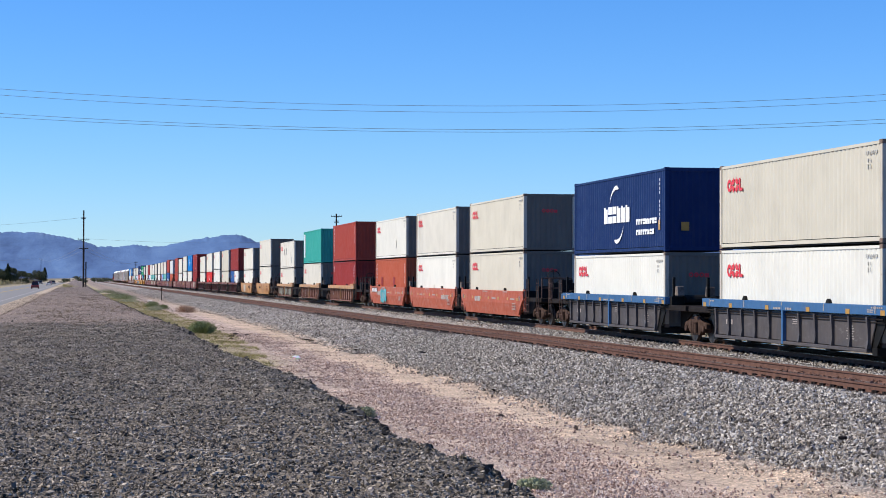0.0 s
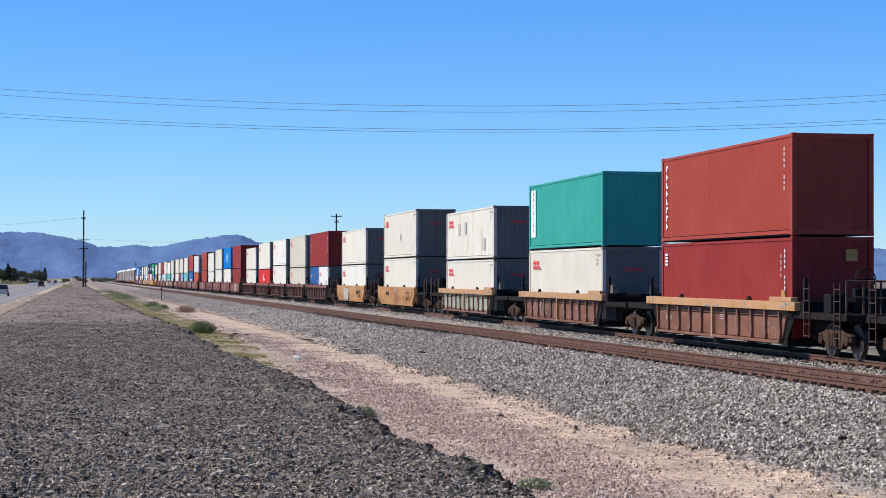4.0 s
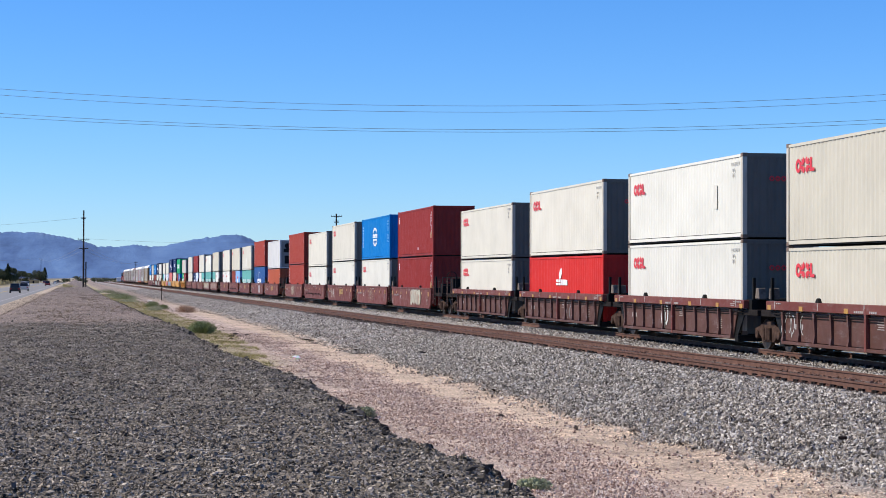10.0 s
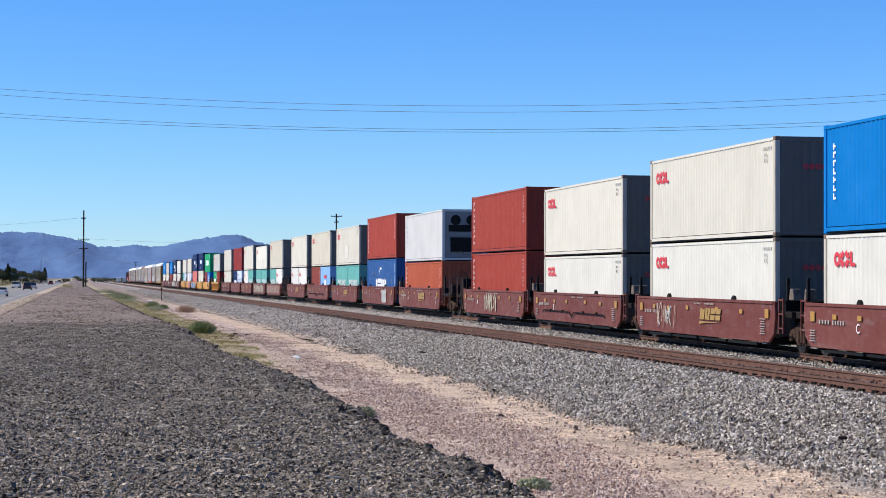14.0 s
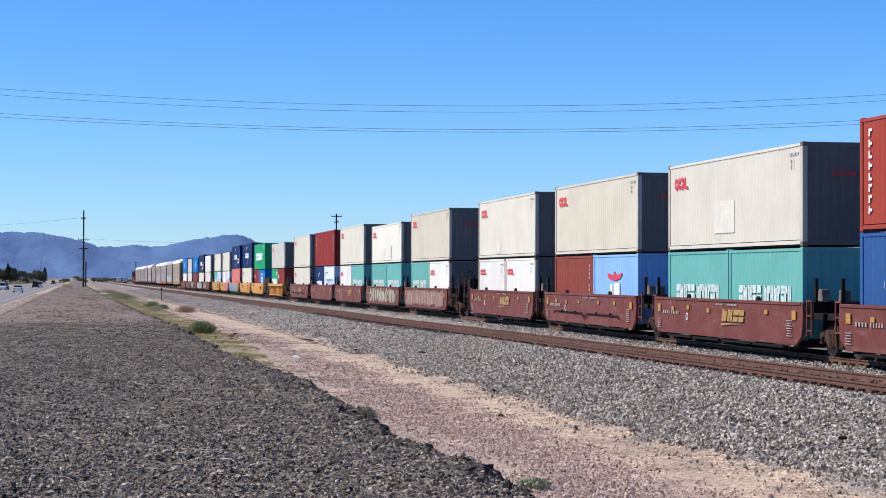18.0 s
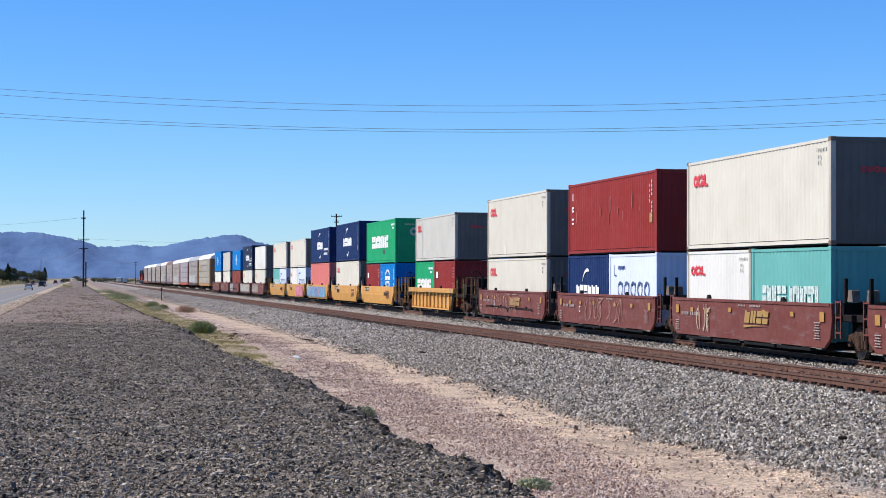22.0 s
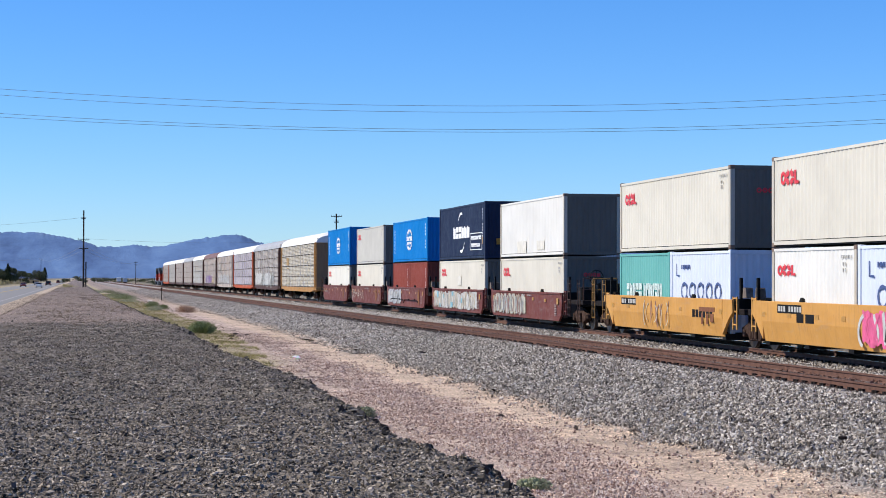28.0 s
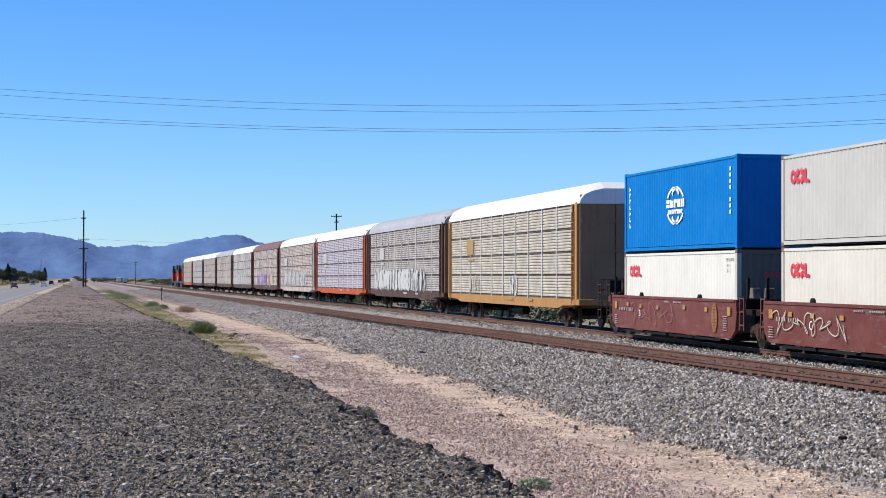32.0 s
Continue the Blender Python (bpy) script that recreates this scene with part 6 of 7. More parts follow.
stones("ballast_stones", "distant grey crushed stone of the track bed", 70000, (9.3, 19.5), (68, 420), (0.04, 0.10), BALLAST, 7, 0.9, density=lambda u, y: np.where(np.abs(u - 15.75) < 1.25, 0.0, np.clip((u - 8.9) / 1.5, 0.10, 1)), form="shard", crowd=2.4)
stones("gravel_stones", "pinkish gravel scattered by the dirt track", 105000, (4.3, 11.8), (16, 50), (0.018, 0.052), PINKSTONE, 3, density=gravel_cover, crowd=1.2, heap=0.015)
stones("gravel_stones", "pinkish gravel farther along the dirt track", 40000, (4.3, 11.8), (50, 95), (0.022, 0.060), PINKSTONE, 13, density=gravel_cover, form="shard", crowd=1.2, heap=0.012)
stones("gravel_stones", "distant pinkish gravel by the dirt track", 12000, (6.6, 9.6), (80, 330), (0.025, 0.065), DUSTSTONE, 9, density=lambda u, y: np.where(np.abs(u - 8.3) < 0.9, 0.12, 0.7), form="shard", crowd=1.9)
stones("asphalt_crumbs", "dark crumbs of milled asphalt on the bank", 130000, (-4.0, 3.75), (11.5, 70), (0.012, 0.036), MILLINGS, 4, 0.9, density=lambda u, y: np.clip((70 - y) / 16, 0, 1) * seen_bank(u, y), form="shard", crowd=1.4, heap=0.008)
stones("asphalt_flakes", "flat-lying dark flakes of milled asphalt on the bank", 82000, (-3.6, 3.75), (11.5, 66), (0.011, 0.036), MILLINGS, 14, 0.75, density=lambda u, y: np.clip((66 - y) / 16, 0, 1) * seen_bank(u, y), form="flake", crowd=1.7, sink=0.2, heap=0.008)
stones("asphalt_lumps", "larger dark lumps of milled asphalt on the bank", 2600, (-4.2, 4.0), (11, 85), (0.02, 0.085), CLOD, 5, 0.6, density=lambda u, y: np.clip(0.25 + 2.2 * value_noise(u, y * 0.25, 0.7, 37), 0, 1))
# Asphalt clods, their dark colour also standing in for the bank's shaded lip
stones("bank_rubble", "dark clods along the crest of the bank", 24000, (1.0, 4.2), (12, 140), (0.012, 0.125), CLOD, 6, 0.85, density=lambda u, y: np.exp(-((u - CREST - 0.12 - np.interp(y, CREST_Y, CREST_OFF)) / 0.24) ** 2) * np.clip(0.55 + 1.6 * value_noise(u, y, 2.2, 36), 0.12, 1), crowd=1.4)
stones("bank_clods", "dusty brown clods on the far part of the bank", 34000, (-5.2, 4.0), (50, 330), (0.015, 0.085), DUSTSTONE, 8, 0.7, density=lambda u, y: (u < CREST + 0.5 + np.interp(y, CREST_Y, CREST_OFF)) * np.clip((y - 50) / 20, 0, 1) * np.clip(0.4 + 2.4 * value_noise(u, y * 0.3, 1.6, 38), 0.05, 1), form="shard", crowd=2.0, smooth=True)
stones("verge_pebbles", "pale pebbles on the road verge", 9000, (-8.4, -4.6), (70, 330), (0.02, 0.07), DUSTSTONE, 10, 0.6, form="shard", crowd=1.4)

# ---------------------------------------------------------------- tracks
RAILRUST = plain("rusty_rail", (0.130, 0.070, 0.052), 0.75, 0.0, 0.3, 5)
RAILHEAD = plain("polished_rail_head", (0.62, 0.58, 0.54), 0.16, 0.9, 0.1, 5)
TIEWOOD = plain("creosoted_tie_wood", (0.050, 0.038, 0.032), 0.9, 0, 0.4, 7)


def swept(name, profile, ys, u, zfun):
    """A profile (x, z) carried along the line."""
    n = len(profile)
    ys = np.asarray(ys, float)
    co = np.array([[(u + x + BEND_X * bend(y), y, z + float(zfun(y)) + BEND_Z * bend(y)) for x, z in profile] for y in ys]).reshape(-1, 3)
    i = np.arange(len(ys) - 1)[:, None] * n + np.arange(n)[None]
    j = np.arange(len(ys) - 1)[:, None] * n + (np.arange(n)[None] + 1) % n
    quads = np.stack([i, j, j + n, i + n], -1).reshape(-1, 4)
    return raw_mesh(name, co, quads)


RAIL_YS = np.concatenate([np.arange(-60, 60, 5.0), np.arange(60, 150, 2.5), np.arange(150, 1500, 25.0)])
RAIL_P = [(-0.07, -0.17), (-0.07, -0.158), (-0.012, -0.135), (-0.012, -0.045), (-0.036, -0.035), (-0.036, -0.004), (0.036, -0.004), (0.036, -0.035), (0.012, -0.045), (0.012, -0.135), (0.07, -0.158), (0.07, -0.17)]
for centre, zf, where in ((NEAR_TRACK, near_track_z, "empty near track"), (FAR_TRACK, lambda y: 0.0, "far track under the train")):
    track = tagged(new("railway_track"), "rusty steel rails on wooden ties, " + where, "railway track", kind="structure")
    for s in (-1, 1):
        r = put("rail", swept("rail", RAIL_P, RAIL_YS, centre + s * 0.755, zf), RAILRUST, track)
        put("rail_head", swept("rail_head", [(-0.03, -0.006), (-0.03, 0.001), (0.03, 0.001), (0.03, -0.006)], RAIL_YS, centre + s * 0.755, zf), RAILHEAD if centre == FAR_TRACK else RAILRUST, r)
    tie_me = shape("tie", lambda bm: box(bm, -1.32, 1.32, -0.115, 0.115, -0.36, -0.172), 0.012)
    clip_me = shape("tie_plate", lambda bm: [box(bm, s * 0.755 - 0.17, s * 0.755 + 0.17, -0.09, 0.09, -0.174, -0.164) for s in (-1, 1)] + [box(bm, s * 0.827 - 0.03, s * 0.827 + 0.03, y - 0.045, y + 0.045, -0.185, -0.115) for s in (-1, 1) for y in (-0.07, 0.06)])
    rr = random.Random(9)
    count = 200 if centre == NEAR_TRACK else 90
    for i in range(count):
        y = 22 + i * 0.52
        m = pose(centre + BEND_X * bend(y) + rr.uniform(-0.06, 0.06), y, float(zf(y)) + BEND_Z * bend(y), 0, 0, rr.uniform(-1.2, 1.2))
        tie = put("tie", tie_me, TIEWOOD, track, m)
        put("tie_plate", clip_me, RUSTDARK, tie)

# ---------------------------------------------------------------- road
ASPHALT = plain("worn_asphalt", (0.25, 0.24, 0.23), 0.9, 0, 0.12, 1.5)
road_ys = np.concatenate([np.arange(-60, 300, 12.0), np.arange(300, 1500, 40.0)])


def flat_strip(name, u0, u1, up):
    co = np.array([[(u + BEND_X * bend(y), y, BEND_Z * bend(y) - 0.80 + up + d) for u, d in ((u0, 0), (u1, 0), (u1, -0.3), (u0, -0.3))] for y in road_ys]).reshape(-1, 3)
    n = len(road_ys) - 1
    i = np.arange(n)[:, None] * 4
    quads = np.concatenate([np.stack([i + a, i + b, i + b + 4, i + a + 4], -1) for a, b in ((0, 1), (1, 2), (2, 3), (3, 0))]).reshape(-1, 4)
    return raw_mesh(name, co, quads)


ROAD_L, ROAD_R = -23.0, -8.6
road = tagged(put("road", flat_strip("road", ROAD_L, ROAD_R, 0.014), ASPHALT), "pale worn asphalt highway beside the railway", "road", kind="structure")
LINEWHITE = plain("road_line_white", (0.40, 0.395, 0.38), 0.8)
LINEYELLOW = plain("road_line_yellow", (0.50, 0.34, 0.06), 0.8)
put("edge_line", flat_strip("edge_line", ROAD_R - 1.5, ROAD_R - 1.35, 0.02), LINEWHITE, road)
put("edge_line", flat_strip("edge_line", ROAD_L + 1.35, ROAD_L + 1.5, 0.02), LINEWHITE, road)
put("centre_line", flat_strip("centre_line", -15.95, -15.65, 0.02), LINEYELLOW, road, None, "yellow centre line")

# ---------------------------------------------------------------- mountains
def mountain_material():
    k = Nodes("haze_painted_wooded_slope")
    along = k.node("VectorMath")
    along.operation = "MULTIPLY"
    k.link(k.coords(), along.inputs[0])
    along.inputs[1].default_value = (1.0, 0.16, 1.4)
    vec = along.outputs[0]
    # Distance haze is painted into the slope colours as blue
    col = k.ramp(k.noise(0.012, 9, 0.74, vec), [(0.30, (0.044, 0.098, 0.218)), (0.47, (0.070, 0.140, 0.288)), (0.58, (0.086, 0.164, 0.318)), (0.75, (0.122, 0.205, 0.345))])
    k.bump(k.noise(0.008, 8, 0.65, vec), 0.3, 30)
    return k.done(col, 1.0)


SKYLINE = [(-900, 56), (-500, 66), (-250, 66), (0, 71), (50, 71), (75, 68), (100, 64), (125, 59), (150, 55), (160, 50), (175, 45), (200, 46), (240, 50), (268, 46), (300, 50), (340, 57), (380, 64), (405, 68), (425, 67), (445, 60), (480, 49), (560, 42), (700, 38), (900, 40), (1150, 43), (1400, 47), (1568, 44), (1900, 50), (2400, 38)]


def r_like(n):
    return np.random.RandomState(3).rand(n)


def mountains():
    far, f = 4100.0, 3277.0
    xs = np.linspace(-900, 2400, 1100)
    hs = np.interp(xs, [p[0] for p in SKYLINE], [p[1] for p in SKYLINE])
    broad = np.convolve(np.pad(hs, 30, mode="edge"), np.ones(61) / 61, mode="valid")
    rough = value_noise(xs, xs * 0, 24, 11) * 3.0 + value_noise(xs, xs * 0, 7, 12) * 1.6 + r_like(len(xs)) * 2.0
    ang = math.radians(10.614) + np.arctan((xs - 784) / f)
    rows = 44
    co = np.zeros((rows, len(xs), 3))
    for k in range(rows):
        t = k / (rows - 1)
        d = far - 900 * (1 - t)
        ridge = value_noise(xs, np.full_like(xs, k * 4.5) + xs * 0.3, 42, 13) * 0.22 + value_noise(xs - k * 3.0, np.full_like(xs, k * 6.0), 15, 14) * 0.07
        hh = ((hs * t ** 2 + broad * (1 - t ** 2)) * (t ** 0.85 + ridge * t * (1 - t) * 1.6) + rough * max(0.0, (t - 0.93) / 0.07)) / f * far
        co[k] = np.stack([np.sin(ang) * d, np.cos(ang) * d, hh - 34 * (1 - t) + 2.2 + BEND_Z * 900 * (1 - t)], -1)
    co = np.concatenate([co, (co[-1] + np.array([0, 300, -500]))[None]])
    n = len(xs)
    idx = np.arange((rows + 1) * n).reshape(rows + 1, n)
    quads = np.stack([idx[:-1, :-1], idx[:-1, 1:], idx[1:, 1:], idx[1:, :-1]], -1).reshape(-1, 4)
    me = raw_mesh("mountains", co.reshape(-1, 3), quads)
    me.polygons.foreach_set("use_smooth", np.ones(len(quads), bool))
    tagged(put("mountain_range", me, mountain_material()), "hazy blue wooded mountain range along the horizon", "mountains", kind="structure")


mountains()

# ---------------------------------------------------------------- poles and wires
POLEWOOD = plain("dark_pole_wood", (0.034, 0.027, 0.024), 0.9, 0, 0.3, 2)
INSUL = plain("grey_insulator", (0.30, 0.31, 0.33), 0.3)
WIRE = plain("weathered_wire", (0.17, 0.17, 0.19), 0.5, 0.3)


def pole(u, y, tall, arms, label, double=False):
    base = place(u, y)
    p = thing("utility_pole", label, "utility pole", "utility poles along the line")
    p.matrix_basis = Matrix.Translation(base)
    bm = bmesh.new()
    prism(bm, [(0.17 * math.cos(a), 0.17 * math.sin(a)) for a in np.arange(0, 6.2, 0.63)], "z", -1.2, tall * 0.5)
    prism(bm, [(0.13 * math.cos(a), 0.13 * math.sin(a)) for a in np.arange(0, 6.2, 0.63)], "z", tall * 0.5, tall)
    part("shaft", bm, POLEWOOD, p)
    for z, half in arms:
        bm = bmesh.new()
        box(bm, -half, half, -0.19, -0.09, z - 0.06, z + 0.06)
        rod(bm, (-half * 0.5, -0.14, z), (0, -0.14, z - half * 0.45), 0.025, 6)
        rod(bm, (half * 0.5, -0.14, z), (0, -0.14, z - half * 0.45), 0.025, 6)
        arm = part("crossarm", bm, POLEWOOD, p)
        for x in (-half * 0.93, -half * 0.45, half * 0.45, half * 0.93):
            put("insulator", shape("insulator", lambda b: [rod(b, (0, 0, 0.06), (0, 0, 0.2), 0.02, 6), rod(b, (0, 0, 0.16), (0, 0, 0.28), 0.06, 8)]), INSUL, arm, pose(x, -0.14, z))
    if double:
        bm = bmesh.new()
        prism(bm, [(0.42 + 0.11 * math.cos(a), 0.13 * math.sin(a)) for a in np.arange(0, 6.2, 0.63)], "z", -1.0, tall * 0.33)
        part("stub_pole", bm, POLEWOOD, p)
    return base


def wire(a, b, sag, r, name="power_line", label="thin dark overhead wire"):
    n = 28
    pts = [Vector(a).lerp(Vector(b), i / n) - Vector((0, 0, sag * 4 * (i / n) * (1 - i / n))) for i in range(n + 1)]
    d = (Vector(b) - Vector(a)).normalized()
    side = d.cross(Vector((0, 0, 1))).normalized()
    co = np.array([[tuple(p + (side * math.cos(c) + Vector((0, 0, 1)) * math.sin(c)) * r) for c in (0, 1.257, 2.513, 3.77, 5.027)] for p in pts]).reshape(-1, 3)
    i = np.arange(n)[:, None] * 5 + np.arange(5)[None]
    j = np.arange(n)[:, None] * 5 + (np.arange(5)[None] + 1) % 5
    return tagged(put(name, raw_mesh(name, co, np.stack([i, j, j + 5, i + 5], -1).reshape(-1, 4)), WIRE), label, "wire")


pole(0.1, 340, 13.8, ((8.5, 1.0), (6.95, 0.8), (12.3, 0.4)), "tall dark wooden utility pole on the gravel bank", True)
pole(-24.0, 1215, 16.0, ((15.3, 1.2),), "distant wooden utility pole by the road")
pole(29, 985, 12.0, ((11.4, 1.2),), "distant wooden utility pole beyond the tracks")
pole(34, 1150, 12.0, ((11.4, 1.2),), "distant wooden utility pole beyond the tracks")
pole(46.9, 347, 15.2, ((14.7, 1.05), (13.6, 0.45)), "wooden utility pole with two crossarms beyond the train")
pole(124, 333, 15.2, ((14.9, 1.2),), "wooden utility pole with a crossarm beyond the train")
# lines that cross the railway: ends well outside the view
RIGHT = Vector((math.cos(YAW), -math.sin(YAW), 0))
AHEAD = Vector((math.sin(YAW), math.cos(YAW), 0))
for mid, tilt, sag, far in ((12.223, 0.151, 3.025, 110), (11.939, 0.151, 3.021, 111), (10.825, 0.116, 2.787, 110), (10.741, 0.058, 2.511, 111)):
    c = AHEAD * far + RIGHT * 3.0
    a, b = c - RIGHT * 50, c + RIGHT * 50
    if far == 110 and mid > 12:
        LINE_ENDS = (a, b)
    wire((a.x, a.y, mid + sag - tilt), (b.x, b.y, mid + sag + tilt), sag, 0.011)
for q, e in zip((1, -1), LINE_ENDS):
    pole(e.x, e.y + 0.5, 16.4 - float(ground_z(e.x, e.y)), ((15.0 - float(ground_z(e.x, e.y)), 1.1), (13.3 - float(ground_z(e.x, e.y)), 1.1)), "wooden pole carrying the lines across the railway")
pa = place(0.1, 340)
for off in (-0.8, 0.8):
    wire(pa + Vector((off, -0.14, 7.05)), place(-24.0, 1215) + Vector((off, 0, 15.4)), 1.9, 0.022)
    wire(pa + Vector((off, -0.14, 7.05)), place(29, 985) + Vector((off, 0, 11.5)), 1.6, 0.022)
    wire(place(-24.0, 1215) + Vector((off, 0, 15.4)), Vector((-220 + off, 1260, 6.5)), 1.0, 0.03)
wire(pa + Vector((-0.3, -0.14, 12.5)), Vector((-46, 342, 10.2)), 0.8, 0.016)
wire(pa + Vector((0.7, -0.14, 8.7)), Vector((46, 348, 9.0)), 0.8, 0.013)

# ---------------------------------------------------------------- plants
GRASS = pebbles("dry_grass_blade", [(0.0, (0.27, 0.24, 0.105)), (0.5, (0.40, 0.345, 0.165)), (0.8, (0.27, 0.275, 0.11)), (1.0, (0.54, 0.45, 0.26))])
LEAF = pebbles("dusty_green_leaf", [(0.0, (0.046, 0.054, 0.030)), (0.5, (0.090, 0.100, 0.055)), (1.0, (0.15, 0.150, 0.088))])
CYPRESS = pebbles("dark_cypress_leaf", [(0.0, (0.012, 0.020, 0.010)), (0.6, (0.024, 0.036, 0.015)), (1.0, (0.045, 0.055, 0.025))])
SAGE = pebbles("grey_green_weed", [(0.0, (0.23, 0.26, 0.16)), (0.5, (0.38, 0.41, 0.27)), (1.0, (0.56, 0.57, 0.41))])
GREENWEED = pebbles("fresh_green_weed", [(0.0, (0.11, 0.145, 0.055)), (0.5, (0.20, 0.25, 0.11)), (1.0, (0.34, 0.38, 0.20))])
STRAW = pebbles("dry_grass_blade", [(0.0, (0.34, 0.30, 0.10)), (0.5, (0.52, 0.44, 0.19)), (0.8, (0.32, 0.35, 0.11)), (1.0, (0.62, 0.53, 0.28))])
FARDRY = pebbles("pale_dry_brush", [(0.0, (0.20, 0.17, 0.09)), (0.5, (0.36, 0.31, 0.17)), (1.0, (0.50, 0.44, 0.27))])
TUMBLE = pebbles("dry_brown_weed", [(0.0, (0.20, 0.11, 0.07)), (0.5, (0.38, 0.23, 0.155)), (1.0, (0.52, 0.36, 0.25))])
BARK = plain("tree_bark", (0.10, 0.075, 0.055), 0.95, 0, 0.3, 4)


def leaves(name, centres, radii, n, size, material, parent, seed, label=""):
    """A crown of small leaf clumps spread through several uneven lobes."""
    r = np.random.RandomState(seed)
    which = r.randint(0, len(centres), n)
    d = r.randn(n, 3)
    d /= np.linalg.norm(d, axis=1)[:, None]
    rad = r.rand(n) ** 0.45
    p = np.array(centres, float)[which] + d * rad[:, None] * np.array(radii, float)[which]
    a, b = r.randn(n, 3), r.randn(n, 3)
    a /= np.linalg.norm(a, axis=1)[:, None]
    b -= a * (a * b).sum(1)[:, None]
    b /= np.linalg.norm(b, axis=1)[:, None]
    s = size * r.uniform(0.5, 1.3, n)[:, None]
    co = np.stack([p - a * s, p + b * s * 0.6, p + a * s, p - b * s * 0.6], 1).reshape(-1, 3)
    return put(name, raw_mesh(name, co, np.arange(4 * n).reshape(-1, 4)), material, parent, None, label)


def tree(u, y, tall, wide, seed, label, kind="broad"):
    r = random.Random(seed)
    t = thing("tree", label, "tree", "trees beyond the line")
    t.matrix_basis = Matrix.Translation(place(u, y))
    bm = bmesh.new()
    if kind == "cypress":
        prism(bm, [(0.16 * math.cos(a), 0.16 * math.sin(a)) for a in np.arange(0, 6.2, 0.8)], "z", -0.4, tall * 0.5)
        part("trunk", bm, BARK, t)
        cs = [(r.uniform(-0.1, 0.1), r.uniform(-0.1, 0.1), tall * q) for q in (0.18, 0.34, 0.5, 0.66, 0.8, 0.92)]
        rs = [(wide * w, wide * w, tall * 0.13) for w in (0.42, 0.5, 0.48, 0.38, 0.26, 0.13)]
        leaves("crown", cs, rs, 1500, tall * 0.035, CYPRESS, t, seed)
        return t
    rod(bm, (0, 0, -0.4), (r.uniform(-0.2, 0.2), 0, tall * 0.38), tall * 0.028, 8)
    cs, rs = [], []
    for i in range(12):
        a = 2.4 * i + r.uniform(-0.4, 0.4)
        q = r.uniform(0.15, 0.42) * wide
        tip = (math.cos(a) * q, math.sin(a) * q, tall * r.uniform(0.22, 0.82))
        rod(bm, (0, 0, tall * r.uniform(0.12, 0.3)), tip, tall * 0.011, 6)
        cs.append(tip)
        s = r.uniform(0.15, 0.26)
        rs.append((wide * s, wide * s, tall * s * 0.85))
    part("trunk", bm, BARK, t)
    leaves("crown", cs, rs, 3400, tall * 0.036, LEAF, t, seed)
    return t


def weed(u, y, wide, tall, n, material, seed, label, name="shrub"):
    """A low plant of many thin upright stems."""
    r = np.random.RandomState(seed)
    s = thing(name, label, "shrub", "weeds beside the line")
    s.matrix_basis = Matrix.Translation(place(u, y))
    leafy, n = n * 5, n // 4
    d = r.randn(n, 2) * 0.33
    base = np.concatenate([d * wide * 0.45, np.full((n, 1), -0.03)], 1)
    tip = base + np.concatenate([d * wide * 0.55 + r.randn(n, 2) * 0.05 * wide, (tall * r.uniform(0.45, 1.0, n) * np.exp(-(d ** 2).sum(1)))[:, None]], 1)
    w = r.randn(n, 3) * 0.004 + np.array([0.006, 0.0, 0.0]) * np.sign(r.randn(n, 1))
    mid = (base + tip) / 2 + r.randn(n, 3) * 0.03 * tall
    co = np.stack([base, mid + w * 2, tip, mid - w * 2], 1).reshape(-1, 3)
    put("stalk_tuft", raw_mesh("stalk_tuft", co, np.arange(4 * n).reshape(-1, 4)), material, s)
    leaves("foliage", [(0, 0, tall * 0.45), (wide * 0.2, 0, tall * 0.35), (-wide * 0.2, 0.05, tall * 0.38)], [(wide * 0.36, wide * 0.36, tall * 0.45)] * 3, leafy, 0.016 + 0.014 * min(1.0, wide), material, s, seed + 1)
    return s


def far_wood(name, label, us, ys, n, size, material, seed, up):
    """A distant belt of brush as one object."""
    r = np.random.RandomState(seed)
    cs = [place(r.uniform(*us), r.uniform(*ys), r.uniform(0.2, up)) for _ in range(70)]
    ob = leaves(name, cs, [(r.uniform(1.5, 4.5), r.uniform(1.5, 4.5), r.uniform(0.6, up * 0.7)) for _ in cs], n, size, material, None, seed)
    tagged(ob, label, "brush", kind="stuff")


for i, (u, y, tall, wide, kind) in enumerate((
    (-36.5, 900, 8.2, 10.0, "broad"), (-32.5, 905, 8.6, 9.0, "broad"), (-40, 895, 8.0, 10.0, "broad"), (-29.5, 960, 7.0, 8.0, "broad"), (-27.5, 1010, 6.2, 6.5, "broad"), (-26.5, 1230, 8.4, 9.0, "broad"), (-25.5, 1300, 8.0, 8.0, "broad"), (-24.5, 1390, 10.5, 4.5, "cypress"), (-32.5, 880, 9.4, 3.4, "cypress"),
    (58, 178, 5.2, 7.0, "broad"), (66, 184, 4.6, 6.5, "broad"), (72, 205, 5.6, 7.5, "broad"), (84, 232, 6.0, 2.4, "cypress"), (87, 236, 5.2, 2.2, "cypress"), (81, 236, 4.4, 2.4, "cypress"), (52, 196, 4.0, 6.0, "broad"), (94, 240, 5.0, 8.0, "broad"), (60, 215, 4.6, 7.0, "broad"))):
    tree(u, y, tall, wide, 300 + i, "dark narrow cypress tree beyond the tracks" if kind == "cypress" else "dark green broad-leaved tree in dry grass", kind)
far_wood("distant_brush", "distant belt of dark green brush", (32, 60), (680, 900), 4000, 0.32, LEAF, 41, 1.9)
far_wood("distant_brush", "distant belt of dark trees near the horizon", (-12, 75), (1250, 1500), 4200, 0.5, LEAF, 44, 2.4)
